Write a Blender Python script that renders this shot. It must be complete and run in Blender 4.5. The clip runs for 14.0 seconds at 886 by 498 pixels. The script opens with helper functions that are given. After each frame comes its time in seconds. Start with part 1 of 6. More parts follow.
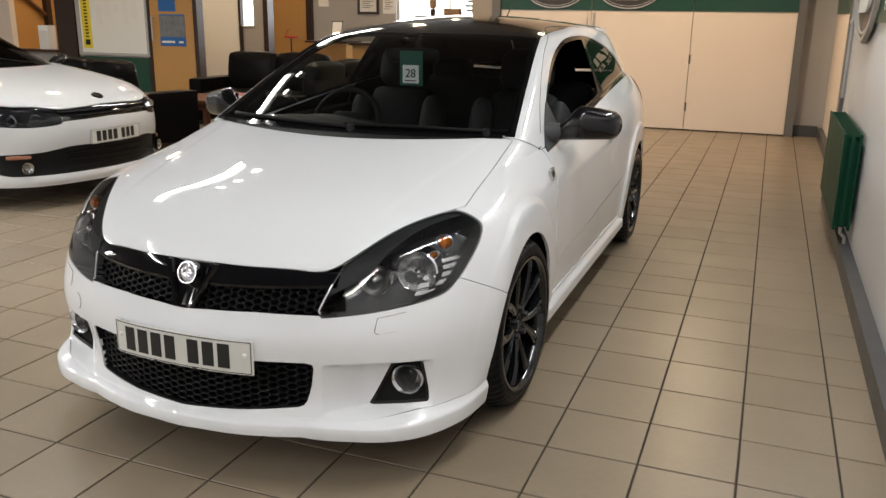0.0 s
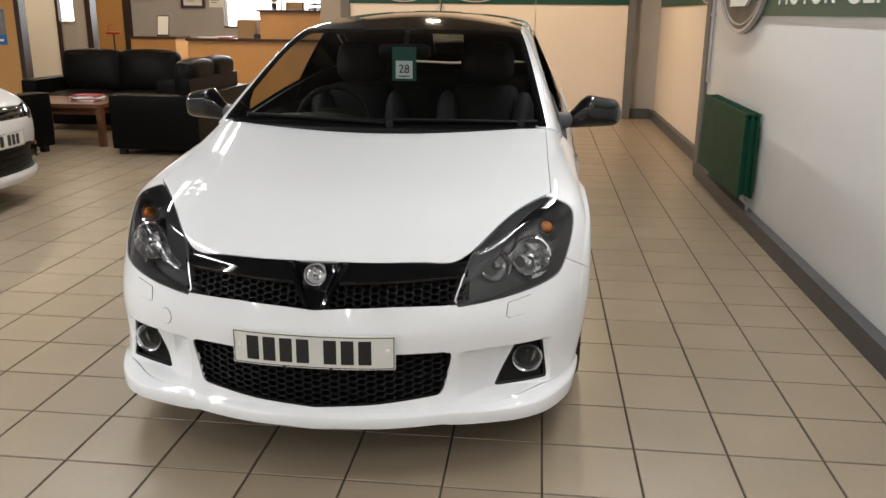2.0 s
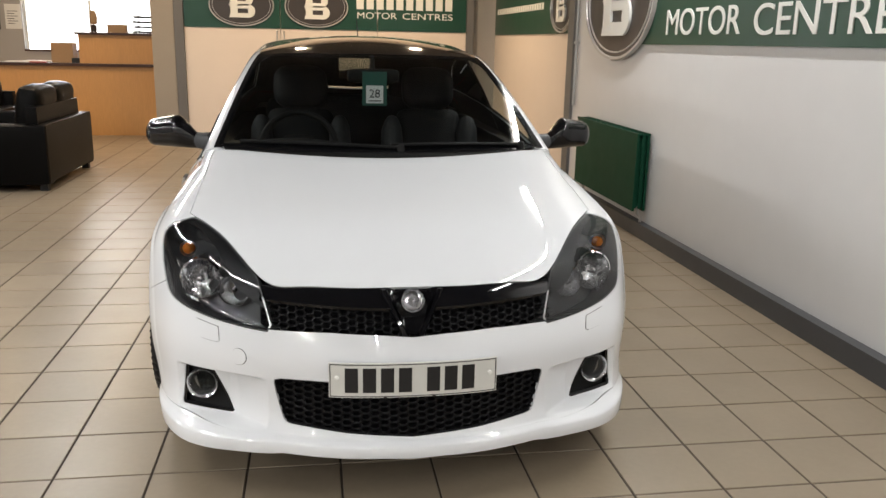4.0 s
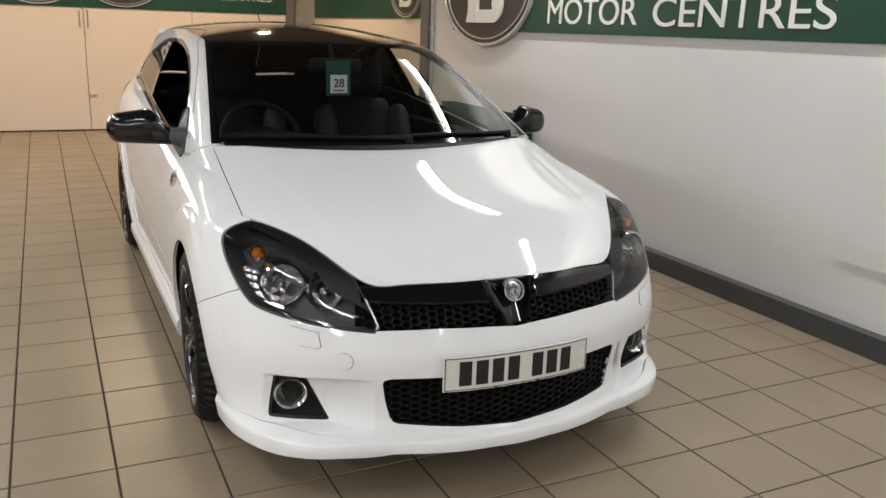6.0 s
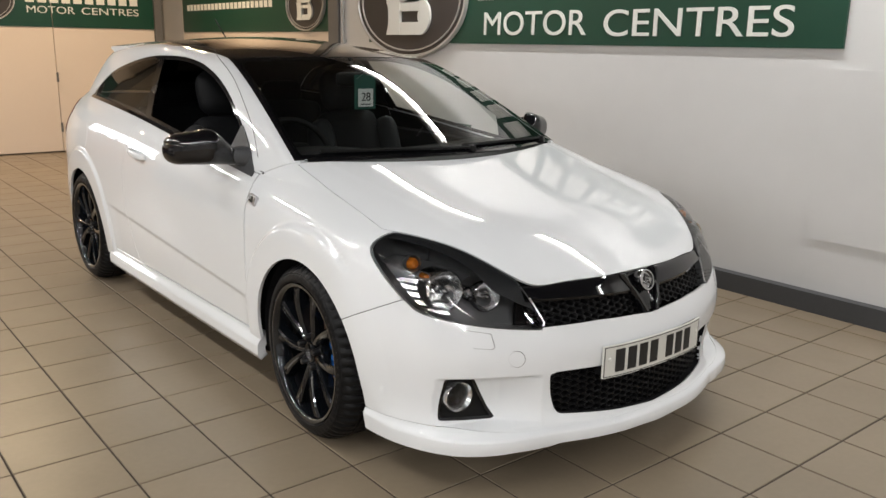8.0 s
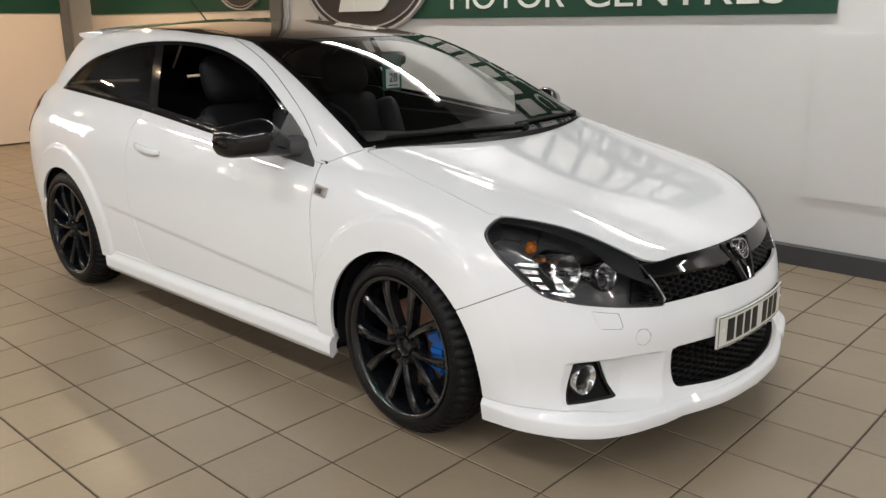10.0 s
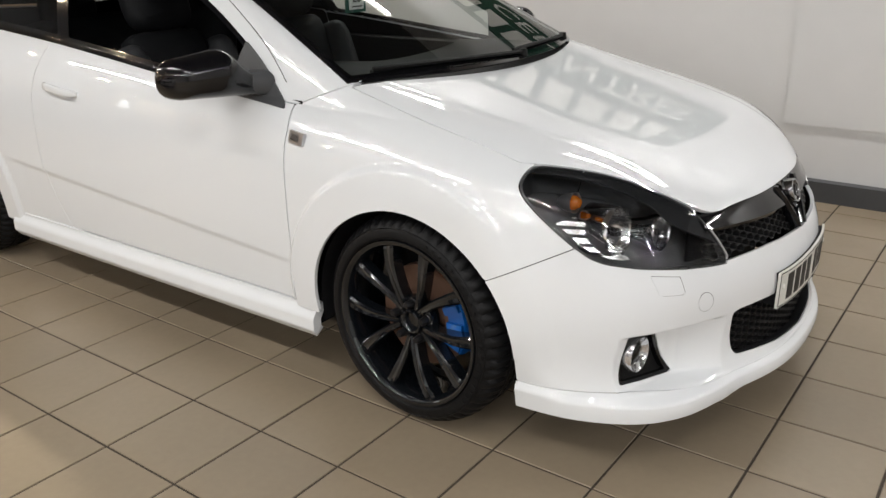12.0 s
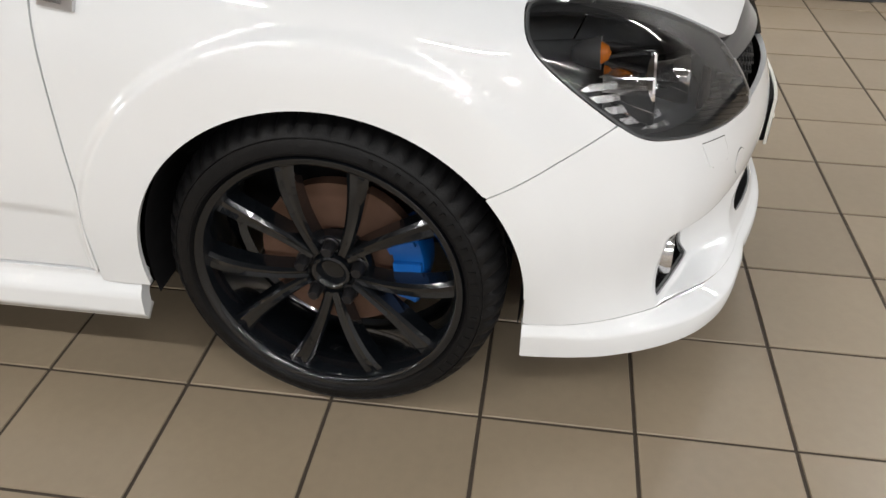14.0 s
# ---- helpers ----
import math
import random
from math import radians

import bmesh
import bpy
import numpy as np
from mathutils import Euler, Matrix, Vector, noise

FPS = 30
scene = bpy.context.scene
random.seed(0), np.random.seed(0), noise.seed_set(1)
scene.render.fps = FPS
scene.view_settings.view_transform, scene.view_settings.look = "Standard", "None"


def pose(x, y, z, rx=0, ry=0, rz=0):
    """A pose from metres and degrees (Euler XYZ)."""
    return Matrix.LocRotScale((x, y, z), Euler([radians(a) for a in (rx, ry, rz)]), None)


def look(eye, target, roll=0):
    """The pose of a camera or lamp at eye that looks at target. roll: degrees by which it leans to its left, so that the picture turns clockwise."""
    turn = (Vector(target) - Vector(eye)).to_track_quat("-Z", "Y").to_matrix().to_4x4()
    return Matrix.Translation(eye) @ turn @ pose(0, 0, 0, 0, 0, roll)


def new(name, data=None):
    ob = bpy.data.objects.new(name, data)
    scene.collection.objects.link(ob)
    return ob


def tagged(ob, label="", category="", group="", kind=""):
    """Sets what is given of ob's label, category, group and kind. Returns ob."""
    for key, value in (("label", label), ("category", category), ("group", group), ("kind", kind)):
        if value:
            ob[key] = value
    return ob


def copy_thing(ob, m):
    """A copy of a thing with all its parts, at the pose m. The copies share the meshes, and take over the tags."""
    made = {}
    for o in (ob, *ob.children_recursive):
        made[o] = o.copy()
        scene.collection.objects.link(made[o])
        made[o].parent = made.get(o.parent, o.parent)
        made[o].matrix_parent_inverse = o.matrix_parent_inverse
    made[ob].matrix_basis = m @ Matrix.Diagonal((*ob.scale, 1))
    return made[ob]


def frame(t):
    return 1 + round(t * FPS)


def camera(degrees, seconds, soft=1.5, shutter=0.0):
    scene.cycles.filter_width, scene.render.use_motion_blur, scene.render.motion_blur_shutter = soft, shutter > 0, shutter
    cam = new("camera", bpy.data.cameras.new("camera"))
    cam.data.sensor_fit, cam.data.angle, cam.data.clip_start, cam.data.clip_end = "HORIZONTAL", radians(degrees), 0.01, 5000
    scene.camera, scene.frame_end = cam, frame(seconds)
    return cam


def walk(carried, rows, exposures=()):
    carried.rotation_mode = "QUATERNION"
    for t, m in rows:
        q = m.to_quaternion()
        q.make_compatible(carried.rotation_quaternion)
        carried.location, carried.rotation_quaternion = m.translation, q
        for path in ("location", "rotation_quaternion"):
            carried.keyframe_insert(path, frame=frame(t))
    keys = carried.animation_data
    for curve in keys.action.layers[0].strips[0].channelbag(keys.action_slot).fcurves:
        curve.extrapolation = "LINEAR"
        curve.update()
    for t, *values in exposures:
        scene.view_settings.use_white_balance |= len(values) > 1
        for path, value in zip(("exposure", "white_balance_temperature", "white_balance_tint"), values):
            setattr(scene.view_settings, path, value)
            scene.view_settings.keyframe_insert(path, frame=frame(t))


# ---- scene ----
# The camera and its walk
cam = camera(56.5, 14.0)
PATH = [
    (0, (-0.042, 0.292, 1.439), (-0.736, 2.088, 0.899), 0.8),
    (0.5, (-0.27, 0.122, 1.434), (-0.849, 1.959, 0.894), 0.7),
    (1, (-0.5, -0.042, 1.452), (-0.985, 1.823, 0.918), 0.3),
    (1.5, (-0.748, -0.051, 1.435), (-1.12, 1.838, 0.893), 0.6),
    (2, (-1.011, -0.084, 1.448), (-1.224, 1.827, 0.896), 0.5),
    (2.5, (-1.274, -0.234, 1.441), (-1.357, 1.689, 0.897), 0.4),
    (3, (-1.501, -0.263, 1.44), (-1.46, 1.672, 0.933), 1.4),
    (3.5, (-1.746, -0.143, 1.441), (-1.579, 1.79, 0.957), 1.4),
    (4, (-1.961, -0.095, 1.431), (-1.662, 1.822, 0.944), 1.2),
    (4.2, (-2.082, -0.098, 1.426), (-1.713, 1.806, 0.938), 1.2),
    (6.3, (-3.151, 0.209, 1.445), (-2.234, 1.913, 0.94), 1.6),
    (6.5, (-3.288, 0.221, 1.433), (-2.322, 1.901, 0.942), 1.2),
    (7, (-3.491, 0.309, 1.418), (-2.45, 1.948, 0.939), 0.8),
    (7.5, (-3.687, 0.486, 1.439), (-2.566, 2.072, 0.962), 0.9),
    (8, (-3.929, 0.623, 1.428), (-2.711, 2.135, 0.948), 1.0),
    (8.5, (-4.19, 0.733, 1.446), (-2.897, 2.182, 0.965), 0.8),
    (9, (-4.298, 0.903, 1.432), (-2.958, 2.305, 0.945), 0.1),
    (9.2, (-4.312, 0.977, 1.437), (-2.961, 2.366, 0.94), -0.4),
    (11.3, (-4.526, 1.433, 1.438), (-3.043, 2.642, 0.856), -0.2),
    (11.5, (-4.412, 1.498, 1.405), (-2.945, 2.719, 0.808), -1.5),
    (12, (-4.249, 1.753, 1.392), (-2.738, 2.857, 0.686), -0.9),
    (12.5, (-4.109, 2.078, 1.342), (-2.517, 2.981, 0.534), -0.3),
    (13, (-3.998, 2.349, 1.319), (-2.358, 3.019, 0.391), -0.5),
    (13.5, (-3.833, 2.584, 1.265), (-2.195, 3.029, 0.206), -0.3),
    (14, (-3.738, 2.763, 1.25), (-2.104, 2.982, 0.117), 0.7),
]
walk(cam, [(t, look(eye, target, roll)) for t, eye, target, roll in PATH], [(0, -0.12), (2.0, -0.04), (3.5, -0.01), (6.5, -0.18), (9.0, -0.16), (11.5, -0.16), (12.5, -0.05), (14.0, 0.0)])

# World: a dim indoor surround, all light comes from the fittings and the office window
world = bpy.data.worlds.new("world")
world.use_nodes = True
world.node_tree.nodes["Background"].inputs[0].default_value = (0.9, 0.95, 1.0, 1)
world.node_tree.nodes["Background"].inputs[1].default_value = 0.02
scene.world = world

CEIL, HANG = 3.45, 2.95
# hung strip lights: x, y, length; the two at y -3.4 are added fill
STRIPS = [(0.02, 5.40, 1.85), (0.02, 2.55, 1.85), (0.02, -0.30, 1.85), (-4.45, 4.95, 2.1), (-4.45, 1.95, 2.1), (-4.45, -1.05, 2.1), (-4.45, 7.95, 2.1), (-8.6, 4.4, 2.1), (-8.6, 1.4, 2.1), (-8.6, -1.6, 2.1), (-2.2, -3.4, 2.1), (-6.5, -3.4, 2.1)]
STRIP_WATTS = 50
# three small spotlights on a rail
SPOTS = [(-4.13, 5.05), (-4.17, 5.45), (-4.19, 5.82)]
# warm round downlights at the back of the showroom and over the lounge
DOWNLIGHTS = [(-0.6, 10.2), (-2.3, 10.2), (-4.6, 10.6), (-6.3, 10.8), (-7.6, 8.2), (-9.4, 8.6), (-8.8, 13.2), (-5.2, 13.9), (-10.9, 11.6), (-8.9, 11.5)]
DOWN_WATTS = 26


def lamp_area(name, m, sx, sy, watts, colour):
    data = bpy.data.lights.new(name, "AREA")
    data.shape, data.size, data.size_y, data.energy, data.color = "RECTANGLE", sx, sy, watts, colour
    ob = new(name, data)
    ob.matrix_world = m
    return ob


# rows at x -8.6 and y -3.4 run stronger, to fill car side and front
for sx_, sy_, sl_ in STRIPS:
    lamp_area("strip_lamp", pose(sx_, sy_, HANG - 0.03), 0.05, sl_ - 0.1, STRIP_WATTS * (0.76 if sx_ > -1 else 3.5 if sx_ < -8 else 2.1 if sy_ < -3 else 0.94), (1.0, 0.985, 0.965))
for dx_, dy_ in DOWNLIGHTS:
    lamp_area("down_lamp", pose(dx_, dy_, CEIL - 0.03), 0.14, 0.14, DOWN_WATTS * (2.2 if dx_ > -3 else 1.3 if dy_ > 10 else 0.8), (1.0, 0.76, 0.50))
# daylight through the office window behind the counter
lamp_area("window_light", pose(-5.75, 15.06, 1.85, 90, 0, 180), 2.1, 1.3, 90, (0.93, 0.97, 1.0))


# ---- materials ----
def mat(name, colour, rough=0.5, metal=0.0, coat=0.0, grain=0.0, grain_scale=40.0, stain=0.0, stain_scale=2.5, bump=0.0, bump_scale=120.0, per_object=0.0, spec=0.5, trans=0.0, ior=1.45, emit=0.0, stretch=(1, 1, 1), coat_rough=0.03, placed=False):
    m = bpy.data.materials.new(name)
    m.use_nodes = True
    nt = m.node_tree
    b = nt.nodes["Principled BSDF"]
    base = (*colour, 1)
    b.inputs["Base Color"].default_value = base
    b.inputs["Roughness"].default_value = rough
    b.inputs["Metallic"].default_value = metal
    b.inputs["Coat Weight"].default_value = coat
    b.inputs["Coat Roughness"].default_value = coat_rough
    b.inputs["Specular IOR Level"].default_value = spec
    b.inputs["Transmission Weight"].default_value = trans
    b.inputs["IOR"].default_value = ior
    if emit:
        b.inputs["Emission Color"].default_value = base
        b.inputs["Emission Strength"].default_value = emit
    if not (grain or stain or bump or per_object):
        return m
    tc = nt.nodes.new("ShaderNodeTexCoord")
    mp = nt.nodes.new("ShaderNodeMapping")
    mp.inputs["Scale"].default_value = stretch
    if placed:
        nt.links.new(nt.nodes.new("ShaderNodeNewGeometry").outputs["Position"], mp.inputs["Vector"])
    else:
        nt.links.new(tc.outputs["Object"], mp.inputs["Vector"])
    value = None

    def scaled(socket, amount):
        n = nt.nodes.new("ShaderNodeMath")
        n.operation = "MULTIPLY_ADD"
        nt.links.new(socket, n.inputs[0])
        n.inputs[1].default_value, n.inputs[2].default_value = 2 * amount, 1 - amount
        return n.outputs[0]

    def times(a, c):
        if a is None:
            return c
        n = nt.nodes.new("ShaderNodeMath")
        n.operation = "MULTIPLY"
        nt.links.new(a, n.inputs[0]), nt.links.new(c, n.inputs[1])
        return n.outputs[0]

    def noise_at(scale, detail):
        n = nt.nodes.new("ShaderNodeTexNoise")
        n.inputs["Scale"].default_value, n.inputs["Detail"].default_value = scale, detail
        nt.links.new(mp.outputs[0], n.inputs["Vector"])
        return n.outputs["Fac"]

    if grain:
        value = times(value, scaled(noise_at(grain_scale, 6), grain))
    if stain:
        value = times(value, scaled(noise_at(stain_scale, 3), stain))
    if per_object:
        oi = nt.nodes.new("ShaderNodeObjectInfo")
        value = times(value, scaled(oi.outputs["Random"], per_object))
    if value is not None:
        mx = nt.nodes.new("ShaderNodeVectorMath")
        mx.operation = "SCALE"
        mx.inputs[0].default_value = colour
        nt.links.new(value, mx.inputs["Scale"])
        nt.links.new(mx.outputs[0], b.inputs["Base Color"])
    if stain:
        rr = nt.nodes.new("ShaderNodeMath")
        rr.operation = "MULTIPLY"
        rr.use_clamp = True
        rr.inputs[1].default_value = rough
        nt.links.new(scaled(noise_at(stain_scale * 2.3, 4), min(0.4, stain * 1.3)), rr.inputs[0])
        nt.links.new(rr.outputs[0], b.inputs["Roughness"])
    if bump:
        bp = nt.nodes.new("ShaderNodeBump")
        bp.inputs["Strength"].default_value = bump
        bp.inputs["Distance"].default_value = 0.004
        nt.links.new(noise_at(bump_scale, 4), bp.inputs["Height"])
        nt.links.new(bp.outputs[0], b.inputs["Normal"])
    return m


M_PAINT = mat("white_car_paint", (0.715, 0.735, 0.755), 0.4, coat=1.0, spec=0.03, coat_rough=0.006)
M_PAINT.node_tree.nodes["Principled BSDF"].inputs["Coat IOR"].default_value = 1.72
# coupe's white: darkened in the colour to stand for weaker light on it
M_PAINT_B = mat("white_paint_dimmed", (0.56, 0.565, 0.57), 0.4, coat=1.0, spec=0.05, coat_rough=0.01)
M_GLOSS = mat("gloss_black", (0.004, 0.004, 0.005), 0.10, coat=0.8, spec=0.05)
# dark colour for beads that draw the shade in panel gaps
M_SEAM_SHADE = mat("gap_shade", (0.05, 0.05, 0.05), 0.9)
M_CASING = mat("black_mirror_casing", (0.004, 0.004, 0.005), 0.16, spec=0.35, coat=0.35)
M_ROOF = mat("gloss_dark_roof", (0.012, 0.010, 0.009), 0.08, coat=1.0)
M_PLASTIC = mat("matt_black_plastic", (0.008, 0.008, 0.008), 0.55, spec=0.18, bump=0.15, bump_scale=600)
M_SAIL = mat("dark_grey_plastic", (0.062, 0.064, 0.068), 0.5, spec=0.3, bump=0.1, bump_scale=600)
M_DARK = mat("dark_liner", (0.008, 0.008, 0.009), 0.8, grain=0.2, spec=0.15)
M_MESH = mat("satin_black_mesh", (0.004, 0.004, 0.0045), 0.4, spec=0.22)
M_TYRE = mat("tyre_rubber", (0.006, 0.006, 0.0065), 0.46, spec=0.18, grain=0.25, grain_scale=90, bump=0.2, bump_scale=300)
M_RIM = mat("satin_black_alloy", (0.0045, 0.0055, 0.007), 0.16, coat=0.8, spec=0.2)
M_NUT = mat("black_steel", (0.02, 0.02, 0.022), 0.35, metal=0.6)
M_DISC = mat("rusty_brake_disc", (0.16, 0.09, 0.062), 0.55, metal=0.3, grain=0.25, grain_scale=30)
M_CAL = mat("blue_caliper", (0.004, 0.095, 0.37), 0.4, coat=0.4, grain=0.15)
M_CHROME = mat("chrome", (0.82, 0.82, 0.83), 0.06, metal=1.0)
M_BRUSHED = mat("silver", (0.55, 0.55, 0.56), 0.28, metal=0.9)
M_BADGE = mat("dark_chrome", (0.36, 0.36, 0.37), 0.18, metal=1.0)
M_RING = mat("bright_ring", (0.62, 0.62, 0.63), 0.14, metal=0.9)
M_REFL = mat("lamp_reflector", (0.90, 0.90, 0.91), 0.16, metal=1.0, bump=0.5, bump_scale=70)
M_HOUSING = mat("lamp_housing", (0.066, 0.068, 0.071), 0.45, coat=0.2, grain=0.1)
M_EYELID = mat("ribbed_lamp_lid", (0.030, 0.031, 0.033), 0.4, coat=0.3, bump=0.3, bump_scale=90, stretch=(1, 1, 6))
M_AMBER = mat("amber_bulb", (0.75, 0.22, 0.02), 0.2, trans=0.3)
M_PLATE = mat("plate_white", (0.62, 0.62, 0.58), 0.4, coat=0.2, grain=0.03)
M_INK = mat("black_ink", (0.012, 0.012, 0.012), 0.5)
M_SEAT = mat("charcoal_seat", (0.007, 0.0075, 0.0085), 0.65, spec=0.15, grain=0.3, bump=0.2)
M_SEATG = mat("grey_seat_side", (0.022, 0.023, 0.025), 0.65, spec=0.3, grain=0.2, bump=0.2)
M_DASH = mat("dash", (0.007, 0.007, 0.0075), 0.6, spec=0.2, bump=0.2, bump_scale=400)
M_CARD = mat("white_card", (0.88, 0.89, 0.87), 0.6)
M_HANGER = mat("green_hanger", (0.02, 0.10, 0.075), 0.5)
M_TAIL = mat("dark_red_tail_lamp", (0.12, 0.008, 0.008), 0.1, coat=1.0)

M_TILE = mat("beige_floor_tile", (0.240, 0.192, 0.136), 0.33, grain=0.08, grain_scale=38, stain=0.18, stain_scale=1.7, bump=0.03, bump_scale=60, per_object=0.06, placed=True)
M_GROUT = mat("dark_grout", (0.048, 0.037, 0.027), 0.85, grain=0.3, grain_scale=30, stain=0.25)
M_WALL = mat("white_wall_paint", (0.64, 0.637, 0.635), 0.42, grain=0.02, grain_scale=8, stain=0.06, stain_scale=1.0, bump=0.05, bump_scale=50)
M_CREAM = mat("cream_wall_paint", (0.70, 0.60, 0.51), 0.5, grain=0.02, stain=0.03, bump=0.05)
M_DOORCREAM = mat("cream_door_paint", (0.71, 0.61, 0.52), 0.4, grain=0.015, stain=0.03, stain_scale=1.5)
# for the unseen south and west walls; grey chosen for bounce and reflections
M_DIMWALL = mat("pale_grey_wall", (0.42, 0.42, 0.43), 0.6, stain=0.05)
M_GREYWALL = mat("grey_wall_paint", (0.36, 0.34, 0.32), 0.6, grain=0.03, stain=0.05, bump=0.05)
M_TAUPE = mat("taupe_plaster", (0.30, 0.26, 0.215), 0.6, grain=0.03, stain=0.06, bump=0.05)
M_SKIRT = mat("dark_grey_skirting", (0.060, 0.062, 0.066), 0.45, grain=0.08, stain=0.12, bump=0.05)
M_STEEL = mat("grey_steel_post", (0.13, 0.125, 0.12), 0.5, grain=0.06, stain=0.1)
M_PIPE = mat("grey_conduit", (0.42, 0.42, 0.41), 0.4, metal=0.3)
M_GREEN = mat("green_sign", (0.008, 0.052, 0.030), 0.32, stain=0.06)
M_SIGNW = mat("sign_white", (0.74, 0.74, 0.70), 0.5)
M_SIGNDARK = mat("sign_dark_oval", (0.045, 0.038, 0.036), 0.35, stain=0.3, stain_scale=1.4)
M_SIGNSILVER = mat("sign_silver", (0.52, 0.51, 0.49), 0.35, metal=0.35)
M_RAD = mat("green_radiator_paint", (0.007, 0.050, 0.027), 0.5, spec=0.12, stain=0.1, stain_scale=3, grain=0.05)
M_LEATHER = mat("black_leather", (0.0035, 0.0032, 0.003), 0.36, spec=0.075, grain=0.15, bump=0.25, bump_scale=140)
M_WOODTOP = mat("dark_wood_top", (0.055, 0.024, 0.014), 0.3, grain=0.3, grain_scale=12, stretch=(1, 8, 8))
M_OAK = mat("oak_veneer", (0.52, 0.27, 0.095), 0.42, grain=0.14, grain_scale=9, stain=0.08, stretch=(9, 9, 1))
M_ORANGE = mat("varnished_door", (0.46, 0.25, 0.085), 0.4, grain=0.10, grain_scale=8, stretch=(9, 9, 1))
M_TABLE = mat("table_wood", (0.11, 0.045, 0.022), 0.3, grain=0.3, grain_scale=8, stretch=(1, 9, 9))
M_PAPER = mat("paper", (0.72, 0.71, 0.68), 0.7)
M_YELLOW = mat("yellow_notice", (0.72, 0.58, 0.03), 0.6)
M_BLUE = mat("blue_poster", (0.02, 0.12, 0.36), 0.4)
M_PHOTO = mat("poster_photo", (0.16, 0.17, 0.18), 0.4, grain=0.5, grain_scale=14)
M_FRAME = mat("dark_frame", (0.03, 0.018, 0.014), 0.4)
M_CARTON = mat("kraft_carton", (0.34, 0.21, 0.11), 0.7, grain=0.06)
M_CEIL = mat("dark_ceiling", (0.07, 0.068, 0.065), 0.8, grain=0.03, stain=0.03)
M_CASE = mat("white_lamp_case", (0.7, 0.7, 0.68), 0.5)
M_DIFF = mat("lamp_diffuser", (1.0, 0.97, 0.92), 0.4, emit=9.0)
M_SPOT = mat("spot_lens", (1.0, 0.97, 0.9), 0.3, emit=60.0)
M_WARMDIFF = mat("warm_diffuser", (1.0, 0.78, 0.5), 0.4, emit=16.0)
M_SKYPANE = mat("bright_daylight", (0.95, 0.98, 1.0), 0.5, emit=3.2)
M_MAGENTA = mat("magazine_cover", (0.30, 0.05, 0.07), 0.4)
M_RED = mat("red_plastic", (0.35, 0.03, 0.02), 0.4)

# Clear glass: tinted pass-through with a mirror coat
def glass(name, tint, gloss=0.0):
    m = bpy.data.materials.new(name)
    m.use_nodes = True
    nt = m.node_tree
    nt.nodes.clear()
    out = nt.nodes.new("ShaderNodeOutputMaterial")
    tr = nt.nodes.new("ShaderNodeBsdfTransparent")
    tr.inputs[0].default_value = (*tint, 1)
    gl = nt.nodes.new("ShaderNodeBsdfGlossy")
    gl.inputs["Roughness"].default_value = gloss
    fr = nt.nodes.new("ShaderNodeFresnel")
    fr.inputs[0].default_value = 1.5
    mix = nt.nodes.new("ShaderNodeMixShader")
    nt.links.new(fr.outputs[0], mix.inputs[0])
    nt.links.new(tr.outputs[0], mix.inputs[1])
    nt.links.new(gl.outputs[0], mix.inputs[2])
    nt.links.new(mix.outputs[0], out.inputs[0])
    return m


M_SCREEN = glass("windscreen_glass", (0.56, 0.61, 0.59))
M_SIDEGLASS = glass("side_glass", (0.60, 0.64, 0.62))
M_REARGLASS = glass("dark_rear_glass", (0.55, 0.58, 0.55))
M_PRIVACY = glass("privacy_glass", (0.17, 0.17, 0.16))
M_LENS = glass("headlamp_lens", (0.86, 0.87, 0.88))


# ---- mesh helpers ----
def part(name, bm, material, parent=None, label="", smooth=False, bevel=0.0):
    """One bmesh as one mesh object, under a parent where given."""
    if bevel:
        bmesh.ops.bevel(bm, geom=[e for e in bm.edges if e.is_manifold and e.calc_face_angle(0) > 0.6], offset=bevel, segments=2, affect="EDGES", clamp_overlap=True)
    me = bpy.data.meshes.new(name)
    if smooth:
        for f in bm.faces:
            f.smooth = True
        for e in bm.edges:
            if e.is_manifold and e.calc_face_angle(0) > 0.7:
                e.smooth = False
    bm.to_mesh(me)
    bm.free()
    me.materials.append(material)
    ob = new(name, me)
    if parent is not None:
        ob.parent = parent
    if label:
        ob["label"] = label
    return ob


def empty(name, m, label, category, group="", kind=""):
    ob = new(name)
    ob.matrix_basis = m
    return tagged(ob, label, category, group, kind)


def add_box(bm, x0, x1, y0, y1, z0, z1, m=None):
    vs = [bm.verts.new((x, y, z)) for x in (x0, x1) for y in (y0, y1) for z in (z0, z1)]
    for q in ((0, 1, 3, 2), (4, 6, 7, 5), (0, 4, 5, 1), (2, 3, 7, 6), (0, 2, 6, 4), (1, 5, 7, 3)):
        bm.faces.new([vs[i] for i in q])
    if m is not None:
        bmesh.ops.transform(bm, matrix=m, verts=vs)
    return vs


def box(x0, x1, y0, y1, z0, z1, m=None):
    bm = bmesh.new()
    add_box(bm, x0, x1, y0, y1, z0, z1, m)
    return bm


